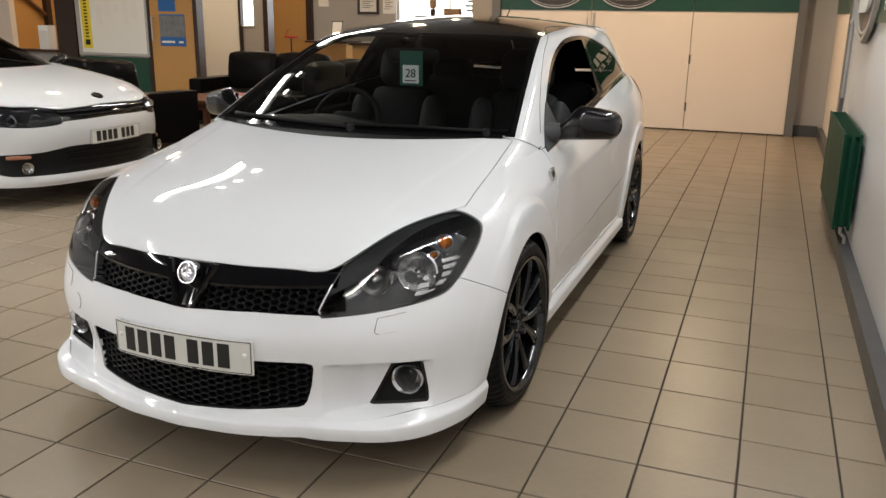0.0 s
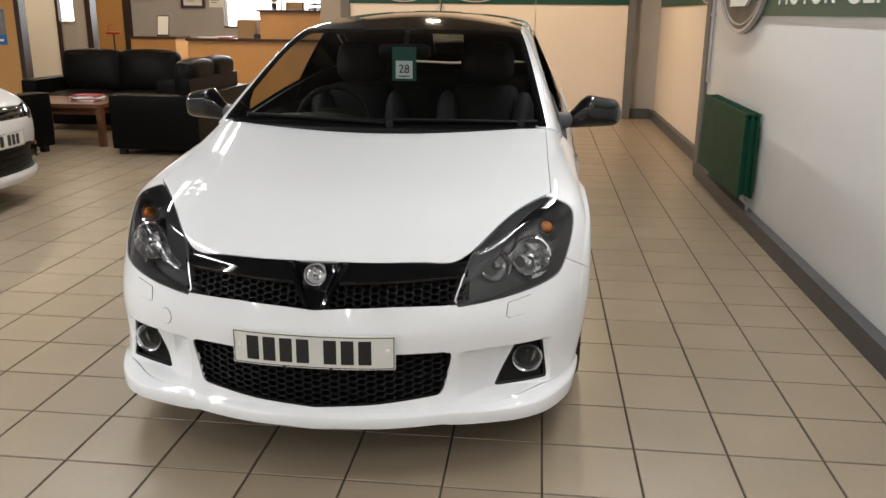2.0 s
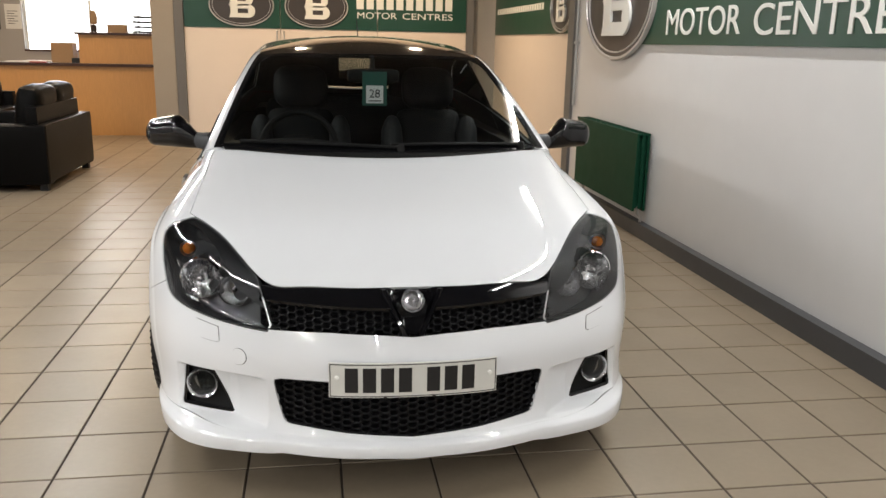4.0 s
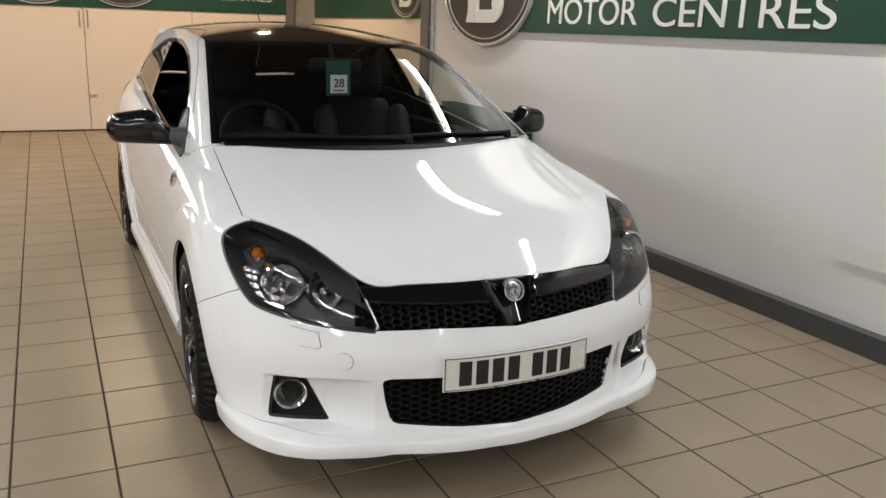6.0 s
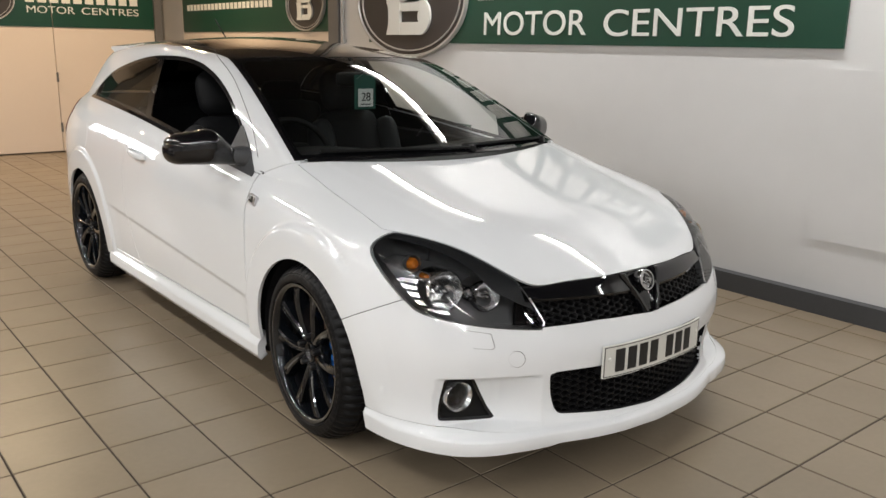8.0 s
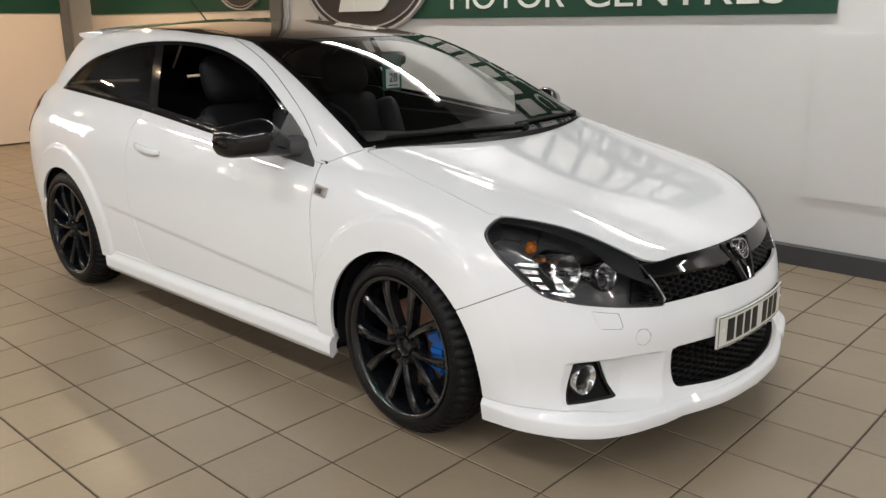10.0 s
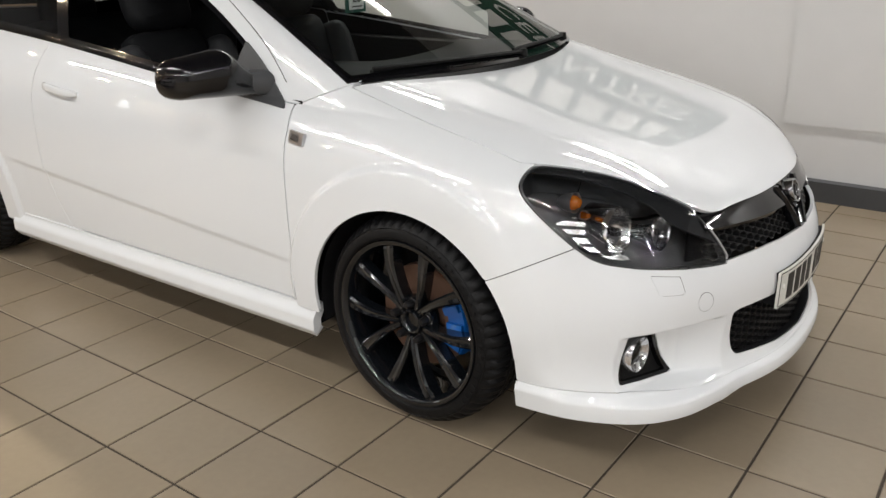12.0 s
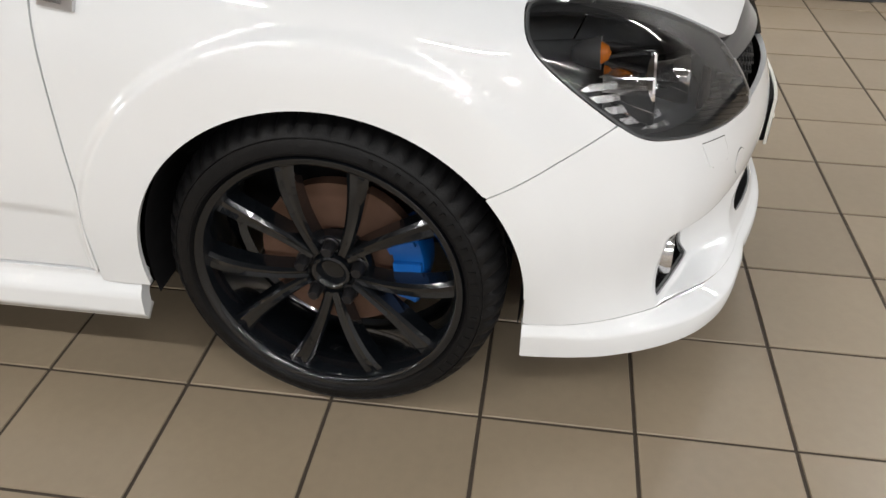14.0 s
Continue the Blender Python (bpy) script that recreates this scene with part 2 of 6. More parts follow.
def add_lathe(bm, profile, n=32, axis="x", closed=False, m=None, arc=2 * math.pi):
    """Turns (r, a) pairs round an axis; a runs along it."""
    rings = []
    whole = abs(arc - 2 * math.pi) < 1e-6
    for k in range(n if whole else n + 1):
        t = arc * k / n
        ring = []
        for r, a in profile:
            c, s = r * math.cos(t), r * math.sin(t)
            ring.append(bm.verts.new((a, c, s) if axis == "x" else (c, a, s) if axis == "y" else (c, s, a)))
        rings.append(ring)
    made = [v for ring in rings for v in ring]
    pairs = len(profile) if closed else len(profile) - 1
    for k in range(n):
        a, b = rings[k], rings[(k + 1) % len(rings)]
        for i in range(pairs):
            j = (i + 1) % len(profile)
            bm.faces.new((a[i], a[j], b[j], b[i]))
    bmesh.ops.recalc_face_normals(bm, faces=bm.faces[:])
    if m is not None:
        bmesh.ops.transform(bm, matrix=m, verts=made)
    return made


def add_loft(bm, rings, caps=True):
    vr = [[bm.verts.new(p) for p in ring] for ring in rings]
    n = len(vr[0])
    for a, b in zip(vr, vr[1:]):
        for i in range(n):
            bm.faces.new((a[i], a[(i + 1) % n], b[(i + 1) % n], b[i]))
    if caps:
        bm.faces.new(vr[0][::-1])
        bm.faces.new(vr[-1])
    bmesh.ops.recalc_face_normals(bm, faces=bm.faces[:])
    return [v for ring in vr for v in ring]


def tube(points, r, n=8, caps=True):
    """A round bar along points."""
    bm = bmesh.new()
    pts = [Vector(p) for p in points]
    rings, ref = [], Vector((0.31, 0.17, 0.93))
    for i, p in enumerate(pts):
        d = (pts[min(i + 1, len(pts) - 1)] - pts[max(i - 1, 0)]).normalized()
        a = d.cross(ref).normalized()
        b = d.cross(a)
        rings.append([p + r * (math.cos(2 * math.pi * k / n) * a + math.sin(2 * math.pi * k / n) * b) for k in range(n)])
    add_loft(bm, rings, caps)
    return bm


def prism(outline, a0, a1, axis="y"):
    """A flat outline of (p, q) pairs drawn out along an axis."""
    bm = bmesh.new()

    def at(p, q, a):
        return (p, a, q) if axis == "y" else (a, p, q) if axis == "x" else (p, q, a)

    add_loft(bm, [[at(p, q, a0) for p, q in outline], [at(p, q, a1) for p, q in outline]])
    return bm


def rounded(w, h, r, n=5):
    """A rounded rectangle's outline round the origin."""
    pts = []
    for cx, cy, t0 in ((w / 2 - r, h / 2 - r, 0), (-w / 2 + r, h / 2 - r, 90), (-w / 2 + r, -h / 2 + r, 180), (w / 2 - r, -h / 2 + r, 270)):
        for k in range(n):
            t = radians(t0 + 90 * k / (n - 1))
            pts.append((cx + r * math.cos(t), cy + r * math.sin(t)))
    return pts


def cushion(x0, x1, y0, y1, z0, z1, r=0.05, puff=0.02):
    """A soft block: rounded edges and swollen faces."""
    bm = bmesh.new()
    bmesh.ops.create_cube(bm, size=1)
    bmesh.ops.subdivide_edges(bm, edges=bm.edges[:], cuts=7, use_grid_fill=True)
    sx, sy, sz = (x1 - x0) / 2, (y1 - y0) / 2, (z1 - z0) / 2
    for v in bm.verts:
        p = [2 * c for c in v.co]
        q = []
        for i, s in enumerate((sx, sy, sz)):
            q.append(p[i] * s)
        inner = [max(-s + r, min(s - r, c)) for c, s in zip(q, (sx, sy, sz))]
        d = Vector([c - e for c, e in zip(q, inner)])
        if d.length > 0:
            d = d.normalized() * r
        swell = [math.cos(p[i] * 1.4) for i in range(3)]
        out = Vector(inner) + d
        out.x += puff * (1 if p[0] > 0.99 else -1 if p[0] < -0.99 else 0) * swell[1] * swell[2]
        out.y += puff * (1 if p[1] > 0.99 else -1 if p[1] < -0.99 else 0) * swell[0] * swell[2]
        out.z += puff * (1 if p[2] > 0.99 else -1 if p[2] < -0.99 else 0) * swell[0] * swell[1]
        v.co = out + Vector(((x0 + x1) / 2, (y0 + y1) / 2, (z0 + z1) / 2))
    return bm


def letters(body, height, depth, m, material, parent=None, name="lettering", width=None):
    """Built-in font as a mesh: cap height, thickness, pose (origin at the lower left)."""
    cu = bpy.data.curves.new(name, "FONT")
    cu.body, cu.size, cu.extrude = body, height / 0.69, depth / 2
    ob = bpy.data.objects.new(name, cu)
    me = bpy.data.meshes.new_from_object(ob)
    bpy.data.objects.remove(ob)
    xs = [v.co.x for v in me.vertices]
    k = width / (max(xs) - min(xs)) if width else 1.0
    x0 = min(xs)
    for v in me.vertices:
        v.co.x = (v.co.x - x0) * k
    me.materials.clear()
    me.materials.append(material)
    ob = new(name, me)
    ob.parent = parent
    ob.matrix_basis = m
    return ob

# ---- the showroom's shell ----
def slab(name, x0, x1, y0, y1, z0, z1, material, label, bevel=0.0):
    ob = part(name, box(x0, x1, y0, y1, z0, z1), material, bevel=bevel)
    return tagged(ob, label, name.split("_")[0], kind="structure")


WX, FX, DY = 0.535, 0.66, 12.02
slab("wall_east", WX, WX + 0.2, -5.0, 7.84, 0, CEIL, M_WALL, "white painted showroom wall with faint scuffs")
slab("wall_east_far", FX, FX + 0.2, 7.84, 12.4, 0, CEIL, M_CREAM, "cream painted wall beside the double doors")
slab("wall_recess", 0.30, FX, 12.16, 12.4, 0, CEIL, M_GREYWALL, "pale grey wall strip beside the doors")
# south and west walls are added out of view to bounce light back
slab("wall_south", -12.2, WX + 0.2, -5.2, -5.0, 0, CEIL, M_DIMWALL, "plain grey wall added out of view behind the visitor")
slab("wall_west", -12.4, -12.2, -5.2, 15.5, 0, CEIL, M_DIMWALL, "plain grey side wall added out of view")
slab("wall_north_doors", -3.72, 0.30, DY + 0.16, DY + 0.36, 0, CEIL, M_CREAM, "cream wall behind the folding doors")
slab("ceiling", -12.4, WX + 0.4, -5.2, 15.6, CEIL, CEIL + 0.1, M_CEIL, "plain dark ceiling")

# skirting, a real dark plinth along the walls
slab("baseboard_east", 0.468, WX - 0.002, -5.0, 7.78, 0, 0.112, M_SKIRT, "dark grey painted skirting with scuffs", 0.008)
slab("baseboard_east_far", 0.600, FX - 0.002, 7.98, 12.08, 0, 0.125, M_SKIRT, "dark grey painted skirting", 0.006)
slab("baseboard_recess", 0.305, 0.60, 12.09, 12.157, 0, 0.14, M_SKIRT, "dark grey painted skirting", 0.006)
slab("column_steel", 0.505, 0.655, 7.84, 8.02, 0, CEIL - 0.002, M_STEEL, "grey painted steel column", 0.006)
slab("column_door_post", 0.20, 0.30, DY - 0.04, 12.16, 0, CEIL - 0.002, M_STEEL, "dark grey steel door post", 0.004)
slab("column_desk", -4.16, -3.86, 11.98, 12.30, 0, CEIL - 0.002, M_TAUPE, "taupe plastered column beside the counter", 0.004)
slab("column_desk_post", -3.855, -3.735, 11.97, 12.20, 0, CEIL - 0.002, M_STEEL, "dark steel post at the doors", 0.004)
tagged(part("trim_conduit", tube([(0.515, 7.752, 0.86), (0.515, 7.752, CEIL - 0.002)], 0.014, 10), M_PIPE, smooth=True), "grey conduit pipe up the wall", "pipe", kind="structure")
for zc_ in (1.45, 2.2):
    tagged(part("trim_conduit_clip", box(0.496, 0.535, 7.725, 7.78, zc_ - 0.012, zc_ + 0.012), M_PIPE, bevel=0.003), "small grey pipe clip", "clip", kind="structure")
# raised board painted over with the wall
tagged(part("trim_wall_panel", box(WX - 0.011, WX - 0.001, 1.30, 2.885, 0.405, 1.34), M_WALL, bevel=0.004), "flat board painted white like the wall", "panel", kind="structure")

# twin socket with a plug, just over the skirting
sk_ = empty("wall_socket", pose(WX - 0.002, 1.675, 0.116), "white twin wall socket with a black plug over the skirting", "socket")
part("box", box(-0.042, 0, -0.074, 0.074, 0, 0.086), M_SIGNW, sk_, bevel=0.004)
for y_ in (-0.036, 0.036):
    part("rocker", box(-0.046, -0.0425, y_ - 0.008, y_ + 0.008, 0.054, 0.074), M_CARD, sk_, bevel=0.001)
pg_ = part("plug", box(-0.078, -0.0425, -0.060, -0.012, 0.012, 0.056), M_INK, sk_, "black plug", bevel=0.006)
part("cable", tube([(-0.060, -0.036, 0.014), (-0.062, -0.036, -0.03), (-0.070, -0.060, -0.085), (-0.080, -0.160, -0.108), (-0.082, -0.42, -0.110)], 0.0045, 6), M_INK, pg_, smooth=True)

# folding doors: three leaves
LEAVES = [(-3.73, -2.434), (-2.426, -1.086), (-1.078, 0.195)]
for k_, (a_, b_) in enumerate(LEAVES):
    leaf = part(f"door_{k_ + 1}", box(a_, b_, DY, DY + 0.05, 0.018, 2.72), M_DOORCREAM, bevel=0.003)
    tagged(leaf, "tall cream painted folding door leaf, shut", "door", kind="structure")
    if k_ < 2:
        hx_ = b_ - 0.045 if k_ == 0 else a_ + 0.045
        for m_ in (0,):
            part("pull_handle", tube([(hx_, DY - 0.001, 1.53), (hx_, DY - 0.045, 1.53), (hx_, DY - 0.05, 1.45), (hx_, DY - 0.045, 1.33), (hx_, DY - 0.001, 1.33)], 0.009, 8), M_BRUSHED, leaf, "steel pull handle", smooth=True)
    if k_ == 1:
        part("bolt", box(a_ + 0.01, a_ + 0.09, DY - 0.014, DY - 0.001, 0.445, 0.475), M_BRUSHED, leaf, "small steel latch", bevel=0.003)
    if k_ == 2:
        for hz_ in (0.32, 0.95):
            part("hinge", box(a_ - 0.012, a_ + 0.012, DY - 0.012, DY - 0.001, hz_ - 0.06, hz_ + 0.06), M_STEEL, leaf, "dark hinge", bevel=0.003)


def ellipse(rx, rz, n=64):
    return [(rx * math.cos(2 * math.pi * k / n), rz * math.sin(2 * math.pi * k / n)) for k in range(n)]


def ring_mesh(rx, rz, w, depth, n=64):
    bm = bmesh.new()
    prof = [(0, 0), (0.25, depth), (0.75, depth), (1, 0)]
    rings = []
    for k in range(n):
        t = 2 * math.pi * k / n
        rings.append([bm.verts.new(((rx - w * f) * math.cos(t), -d, (rz - w * f) * math.sin(t))) for f, d in prof])
    for k in range(n):
        a, b = rings[k], rings[(k + 1) % n]
        for i in range(len(prof) - 1):
            bm.faces.new((a[i], b[i], b[i + 1], a[i + 1]))
        bm.faces.new((a[3], b[3], b[0], a[0]))
    bmesh.ops.recalc_face_normals(bm, faces=bm.faces[:])
    return bm


def bowl_mark(w, h, t, depth):
    """Upright bar with two round bowls, raised, lower left at the origin."""
    bm = bmesh.new()
    add_box(bm, 0.06 * w, 0.06 * w + t, -depth - 0.004, 0, 0.002, h - 0.002)
    for z0, z1, ww in ((0, h * 0.53, w), (h * 0.47, h, w * 0.93)):
        r = (z1 - z0) / 2
        n = 18
        outer, inner = [], []
        pts_o = [(0.0, z0)] + [(ww - r + r * math.sin(math.pi * k / n), z0 + r - r * math.cos(math.pi * k / n)) for k in range(n + 1)] + [(0.0, z1)]
        q = r - t * 0.62
        pts_i = [(0.06 * w, z0 + t * 0.62)] + [(ww - r + (r - t) * math.sin(math.pi * k / n), z0 + r - q * math.cos(math.pi * k / n)) for k in range(n + 1)] + [(0.06 * w, z1 - t * 0.62)]
        vo = [[bm.verts.new((p, d, zz)) for p, zz in pts_o] for d in (0, -depth)]
        vi = [[bm.verts.new((p, d, zz)) for p, zz in pts_i] for d in (0, -depth)]
        for i in range(len(pts_o) - 1):
            bm.faces.new((vo[1][i], vo[1][i + 1], vi[1][i + 1], vi[1][i]))
            bm.faces.new((vo[0][i], vo[0][i + 1], vo[1][i + 1], vo[1][i]))
            bm.faces.new((vi[0][i + 1], vi[0][i], vi[1][i], vi[1][i + 1]))
    bmesh.ops.recalc_face_normals(bm, faces=bm.faces[:])
    return bm


def oval_badge(m, rx, rz, parent_thing=None):
    """Dark oval sign with a silver rim and a raised pale mark; faces local -y."""
    th = empty("oval_sign", m, "dark oval sign with silver rim and pale mark", "sign")
    part("plaque", prism(ellipse(rx * 0.985, rz * 0.985), -0.012, 0), M_SIGNDARK, th)
    part("rim", ring_mesh(rx, rz, rx * 0.045, 0.030), M_SIGNSILVER, th, "silver oval rim", smooth=True)
    part("inner_rim", ring_mesh(rx * 0.90, rz * 0.88, rx * 0.022, 0.022), M_SIGNSILVER, th, "thin silver inner line", smooth=True)
    h = rz * 1.18
    w = rx * 0.80
    bm = bowl_mark(w, h, w * 0.27, 0.022)
    bmesh.ops.transform(bm, matrix=pose(-w * 0.48, -0.010, -h / 2), verts=bm.verts)
    part("mark", bm, M_SIGNW, th, "raised pale mark")
    return th


def word_bars(n, length, height, parent, m, thick, fill=0.72, material=None):
    """Bars in place of a name that is not spelt out; along local x."""
    pitch = length / n
    for k in range(n):
        b = part("bar", box(k * pitch, k * pitch + pitch * fill, -thick, 0, 0, height), material or M_SIGNW, parent)
        b.matrix_basis = m


# the long green sign on the east wall (its face looks to -x)
sign = empty("wall_sign", pose(WX - 0.002, 7.30, 1.445, 0, 0, -90), "long green sign board with white lettering", "sign")
part("board", box(0, 4.495, -0.018, 0, 0, 0.73), M_GREEN, sign, bevel=0.003)
letters("MOTOR", 0.17, 0.006, pose(7.30 - 5.668, -0.0215, 0.068, 90, 0, 0), M_SIGNW, sign, width=1.06)
letters("CENTRES", 0.17, 0.006, pose(7.30 - 4.45, -0.0215, 0.062, 90, 0, 0), M_SIGNW, sign, width=1.36)
word_bars(10, 2.72, 0.30, sign, pose(1.55, -0.0185, 0.33), 0.005)
oval_badge(pose(WX - 0.022, 6.665, 1.80, 0, 0, -90), 0.80, 0.49)

# signs over the folding doors
for k_, (a_, b_) in enumerate(LEAVES):
    s_ = empty("door_sign", pose(a_ + 0.002, DY - 0.001, 1.565), "green sign board fixed across a door leaf", "sign", "signs over the doors")
    part("board", box(0, b_ - a_ - 0.004, -0.012, 0, 0, 0.80), M_GREEN, s_, bevel=0.002)
    if k_ == 1:
        letters("MOTOR", 0.085, 0.004, pose(1.06, -0.0145, 0.165, 90, 0, 0), M_SIGNW, s_, width=0.56)
        letters("CENTRES", 0.085, 0.004, pose(1.70, -0.0145, 0.165, 90, 0, 0), M_SIGNW, s_, width=0.72)
        word_bars(10, 1.40, 0.17, s_, pose(1.05, -0.0125, 0.29), 0.003)
oval_badge(pose(-2.95, DY - 0.014, 1.87), 0.44, 0.285)
oval_badge(pose(-1.93, DY - 0.014, 1.87), 0.44, 0.285)

s_ = empty("side_sign", pose(FX - 0.002, 12.12, 1.545, 0, 0, -90), "green sign board on the cream side wall", "sign")
part("board", box(0, 4.09, -0.012, 0, 0, 0.80), M_GREEN, s_, bevel=0.002)
word_bars(22, 2.50, 0.075, s_, pose(0.17, -0.0125, 0.275), 0.003)
oval_badge(pose(FX - 0.016, 8.70, 1.83, 0, 0, -90), 0.41, 0.28)

# radiator
rad = empty("radiator", pose(0.475, 6.53, -0.085), "dark green painted double panel radiator on the wall", "radiator")
for xx_ in (-0.062, 0.022):
    bm_ = box(xx_, xx_ + 0.016, -0.73, 0.73, 0.290, 0.872)
    part("panel", bm_, M_RAD, rad, bevel=0.006)
for k_ in range(40):
    y_ = -0.70 + 1.40 * k_ / 39
    part("convector_fin", box(-0.045, 0.022, y_ - 0.004, y_ + 0.004, 0.31, 0.83), M_RAD, rad)
bm_ = bmesh.new()
for k_ in range(36):
    y_ = -0.715 + 1.43 * k_ / 35
    add_box(bm_, -0.060, 0.036, y_ - 0.006, y_ + 0.006, 0.866, 0.878)
add_box(bm_, -0.064, -0.052, -0.735, 0.735, 0.864, 0.882)
add_box(bm_, 0.030, 0.040, -0.735, 0.735, 0.864, 0.882)
part("top_grille", bm_, M_RAD, rad)
for y_ in (-0.736, 0.730):
    part("side_cover", box(-0.022, -0.002, y_, y_ + 0.006, 0.31, 0.872), M_RAD, rad, bevel=0.002)
part("valve", tube([(-0.01, -0.70, 0.32), (-0.01, -0.70, 0.27), (0.02, -0.70, 0.24), (0.02, -0.70, 0.20)], 0.011, 8), M_BRUSHED, rad, "bare pipe tail and valve", smooth=True)
part("pipe", tube([(-0.01, 0.70, 0.32), (-0.01, 0.70, 0.27), (0.02, 0.70, 0.24), (0.02, 0.70, 0.20)], 0.011, 8), M_BRUSHED, rad, "bare pipe tail", smooth=True)
for y_ in (-0.55, 0.55):
    part("bracket", box(0.036, 0.058, y_ - 0.02, y_ + 0.02, 0.40, 0.75), M_RAD, rad)

# ---- ceiling fittings ----
strip = {}
# the added fill strips at y -3.4 get the same fitting
for sx_, sy_, sl_ in STRIPS:
    m_ = pose(sx_, sy_, HANG)
    if sl_ not in strip:
        st_ = strip[sl_] = empty("strip_light", m_, "white hanging strip light, switched on", "light", "hanging strip lights")
        part("housing", box(-0.045, 0.045, -sl_ / 2, sl_ / 2, 0.045, 0.10), M_CASE, st_, bevel=0.006)
        for tx_ in (-0.024, 0.024):
            part("tube", tube([(tx_, -sl_ / 2 + 0.03, 0.015), (tx_, sl_ / 2 - 0.03, 0.015)], 0.013, 10), M_DIFF, st_, "glowing tube", smooth=True)
        for ty_ in (-sl_ / 2 + 0.02, sl_ / 2 - 0.02):
            part("tube_holder", box(-0.042, 0.042, ty_ - 0.012, ty_ + 0.012, -0.005, 0.045), M_CASE, st_)
        for ty_ in (-sl_ / 3, sl_ / 3):
            part("hanger_rod", tube([(0, ty_, 0.1), (0, ty_, CEIL - HANG - 0.002)], 0.006, 6), M_BRUSHED, st_)
    else:
        copy_thing(strip[sl_], m_)
spot = None
for dx_, dy_ in SPOTS:
    m_ = pose(dx_, dy_, HANG)
    if spot is None:
        spot = empty("spotlight", m_, "small white spotlight, switched on", "light", "spotlights on the rail")
        bm_ = bmesh.new()
        add_lathe(bm_, [(0.0, 0.12), (0.05, 0.12), (0.055, 0.0), (0.048, 0.0), (0.045, 0.02)], 20, "z")
        part("can", bm_, M_CASE, spot, smooth=True)
        bm_ = bmesh.new()
        add_lathe(bm_, [(0.0, 0.005), (0.045, 0.012)], 20, "z")
        part("lens", bm_, M_SPOT, spot, "glowing lens")
        part("hanger_rod", tube([(0, 0, 0.12), (0, 0, CEIL - HANG - 0.002)], 0.008, 6), M_BRUSHED, spot)
    else:
        copy_thing(spot, m_)
down = None
for dx_, dy_ in DOWNLIGHTS:
    m_ = pose(dx_, dy_, CEIL - 0.002)
    if down is None:
        down = empty("downlight", m_, "round warm ceiling downlight, switched on", "light", "ceiling downlights")
        bm_ = bmesh.new()
        add_lathe(bm_, [(0.11, 0), (0.11, -0.012), (0.085, -0.018), (0.08, 0)], 24, "z")
        part("bezel", bm_, M_CASE, down, smooth=True)
        bm_ = bmesh.new()
        add_lathe(bm_, [(0.0, -0.010), (0.078, -0.010), (0.078, 0.0)], 24, "z")
        part("lens", bm_, M_WARMDIFF, down, "glowing lens")
    else:
        copy_thing(down, m_)

# ---- the office and lounge side ----
slab("wall_north_office_low", -12.2, -3.9, 15.12, 15.3, 0, 1.16, M_GREYWALL, "grey painted office wall")
slab("wall_north_office_left", -12.2, -6.80, 15.12, 15.3, 1.16, CEIL, M_GREYWALL, "grey painted office wall")
slab("wall_north_office_right", -4.70, -3.9, 15.12, 15.3, 1.16, CEIL, M_GREYWALL, "grey painted office wall")
slab("wall_north_office_top", -6.80, -4.70, 15.12, 15.3, 2.5, CEIL, M_GREYWALL, "grey painted office wall")
slab("wall_office_east", -3.9, -3.75, 12.30, 15.3, 0, CEIL, M_GREYWALL, "grey side wall of the office")
win = tagged(part("window_1", box(-6.80, -4.70, 15.10, 15.18, 1.14, 1.17), M_WOODTOP, bevel=0.004), "bright office window with a dark sill", "window", kind="structure")
part("pane", box(-6.80, -4.70, 15.24, 15.25, 1.17, 2.5), M_SKYPANE, win, "daylight beyond the glass")
for x_ in (-6.79, -5.75, -4.74):
    part("window_frame", box(x_, x_ + 0.035, 15.20, 15.235, 1.17, 2.5), M_SIGNW, win)

# partition with the notice board and the varnished door
PY = 10.40
slab("wall_partition_post", -10.40, -10.02, PY, PY + 0.16, 0, CEIL - 0.002, M_FRAME, "dark timber post of the partition", 0.004)
slab("wall_partition_mid", -10.02, -8.69, PY + 0.05, PY + 0.15, 0, CEIL - 0.002, M_GREYWALL, "grey partition wall")
slab("wall_partition_left", -12.2, -11.38, PY + 0.05, PY + 0.15, 0, CEIL - 0.002, M_CREAM, "cream partition wall")
slab("wall_partition_low", -11.38, -10.40, PY + 0.05, PY + 0.15, 0, 0.84, M_GREYWALL, "low partition wall under a hatch")
slab("wall_partition_jamb", -8.69, -8.62, PY + 0.02, PY + 0.17, 0, CEIL - 0.002, M_FRAME, "dark door jamb", 0.003)
slab("wall_partition_end", -7.85, -7.78, PY + 0.02, PY + 0.17, 0, CEIL - 0.002, M_FRAME, "dark door jamb", 0.003)
slab("trim_green_dado", -9.98, -8.70, PY + 0.028, PY + 0.048, 0.05, 0.80, M_GREEN, "dark green panel under the notice board", 0.003)
tagged(part("trim_hatch_sill", box(-11.38, -10.40, PY - 0.05, PY + 0.2, 0.84, 0.88), M_WOODTOP, bevel=0.004), "hatch sill", "sill", kind="structure")
slab("wall_backroom_side", -12.195, -12.10, 10.56, 12.595, 0, CEIL - 0.002, M_ORANGE, "brown timber side wall of the back room")
slab("wall_backroom", -12.2, -9.6, 12.6, 12.7, 0, CEIL - 0.002, M_ORANGE, "brown timber wall of the back room")
d4 = tagged(part("door_4", box(-8.615, -7.855, PY + 0.03, PY + 0.075, 0.01, 2.08), M_ORANGE, bevel=0.003), "varnished orange-brown door, shut, with posters", "door", kind="structure")
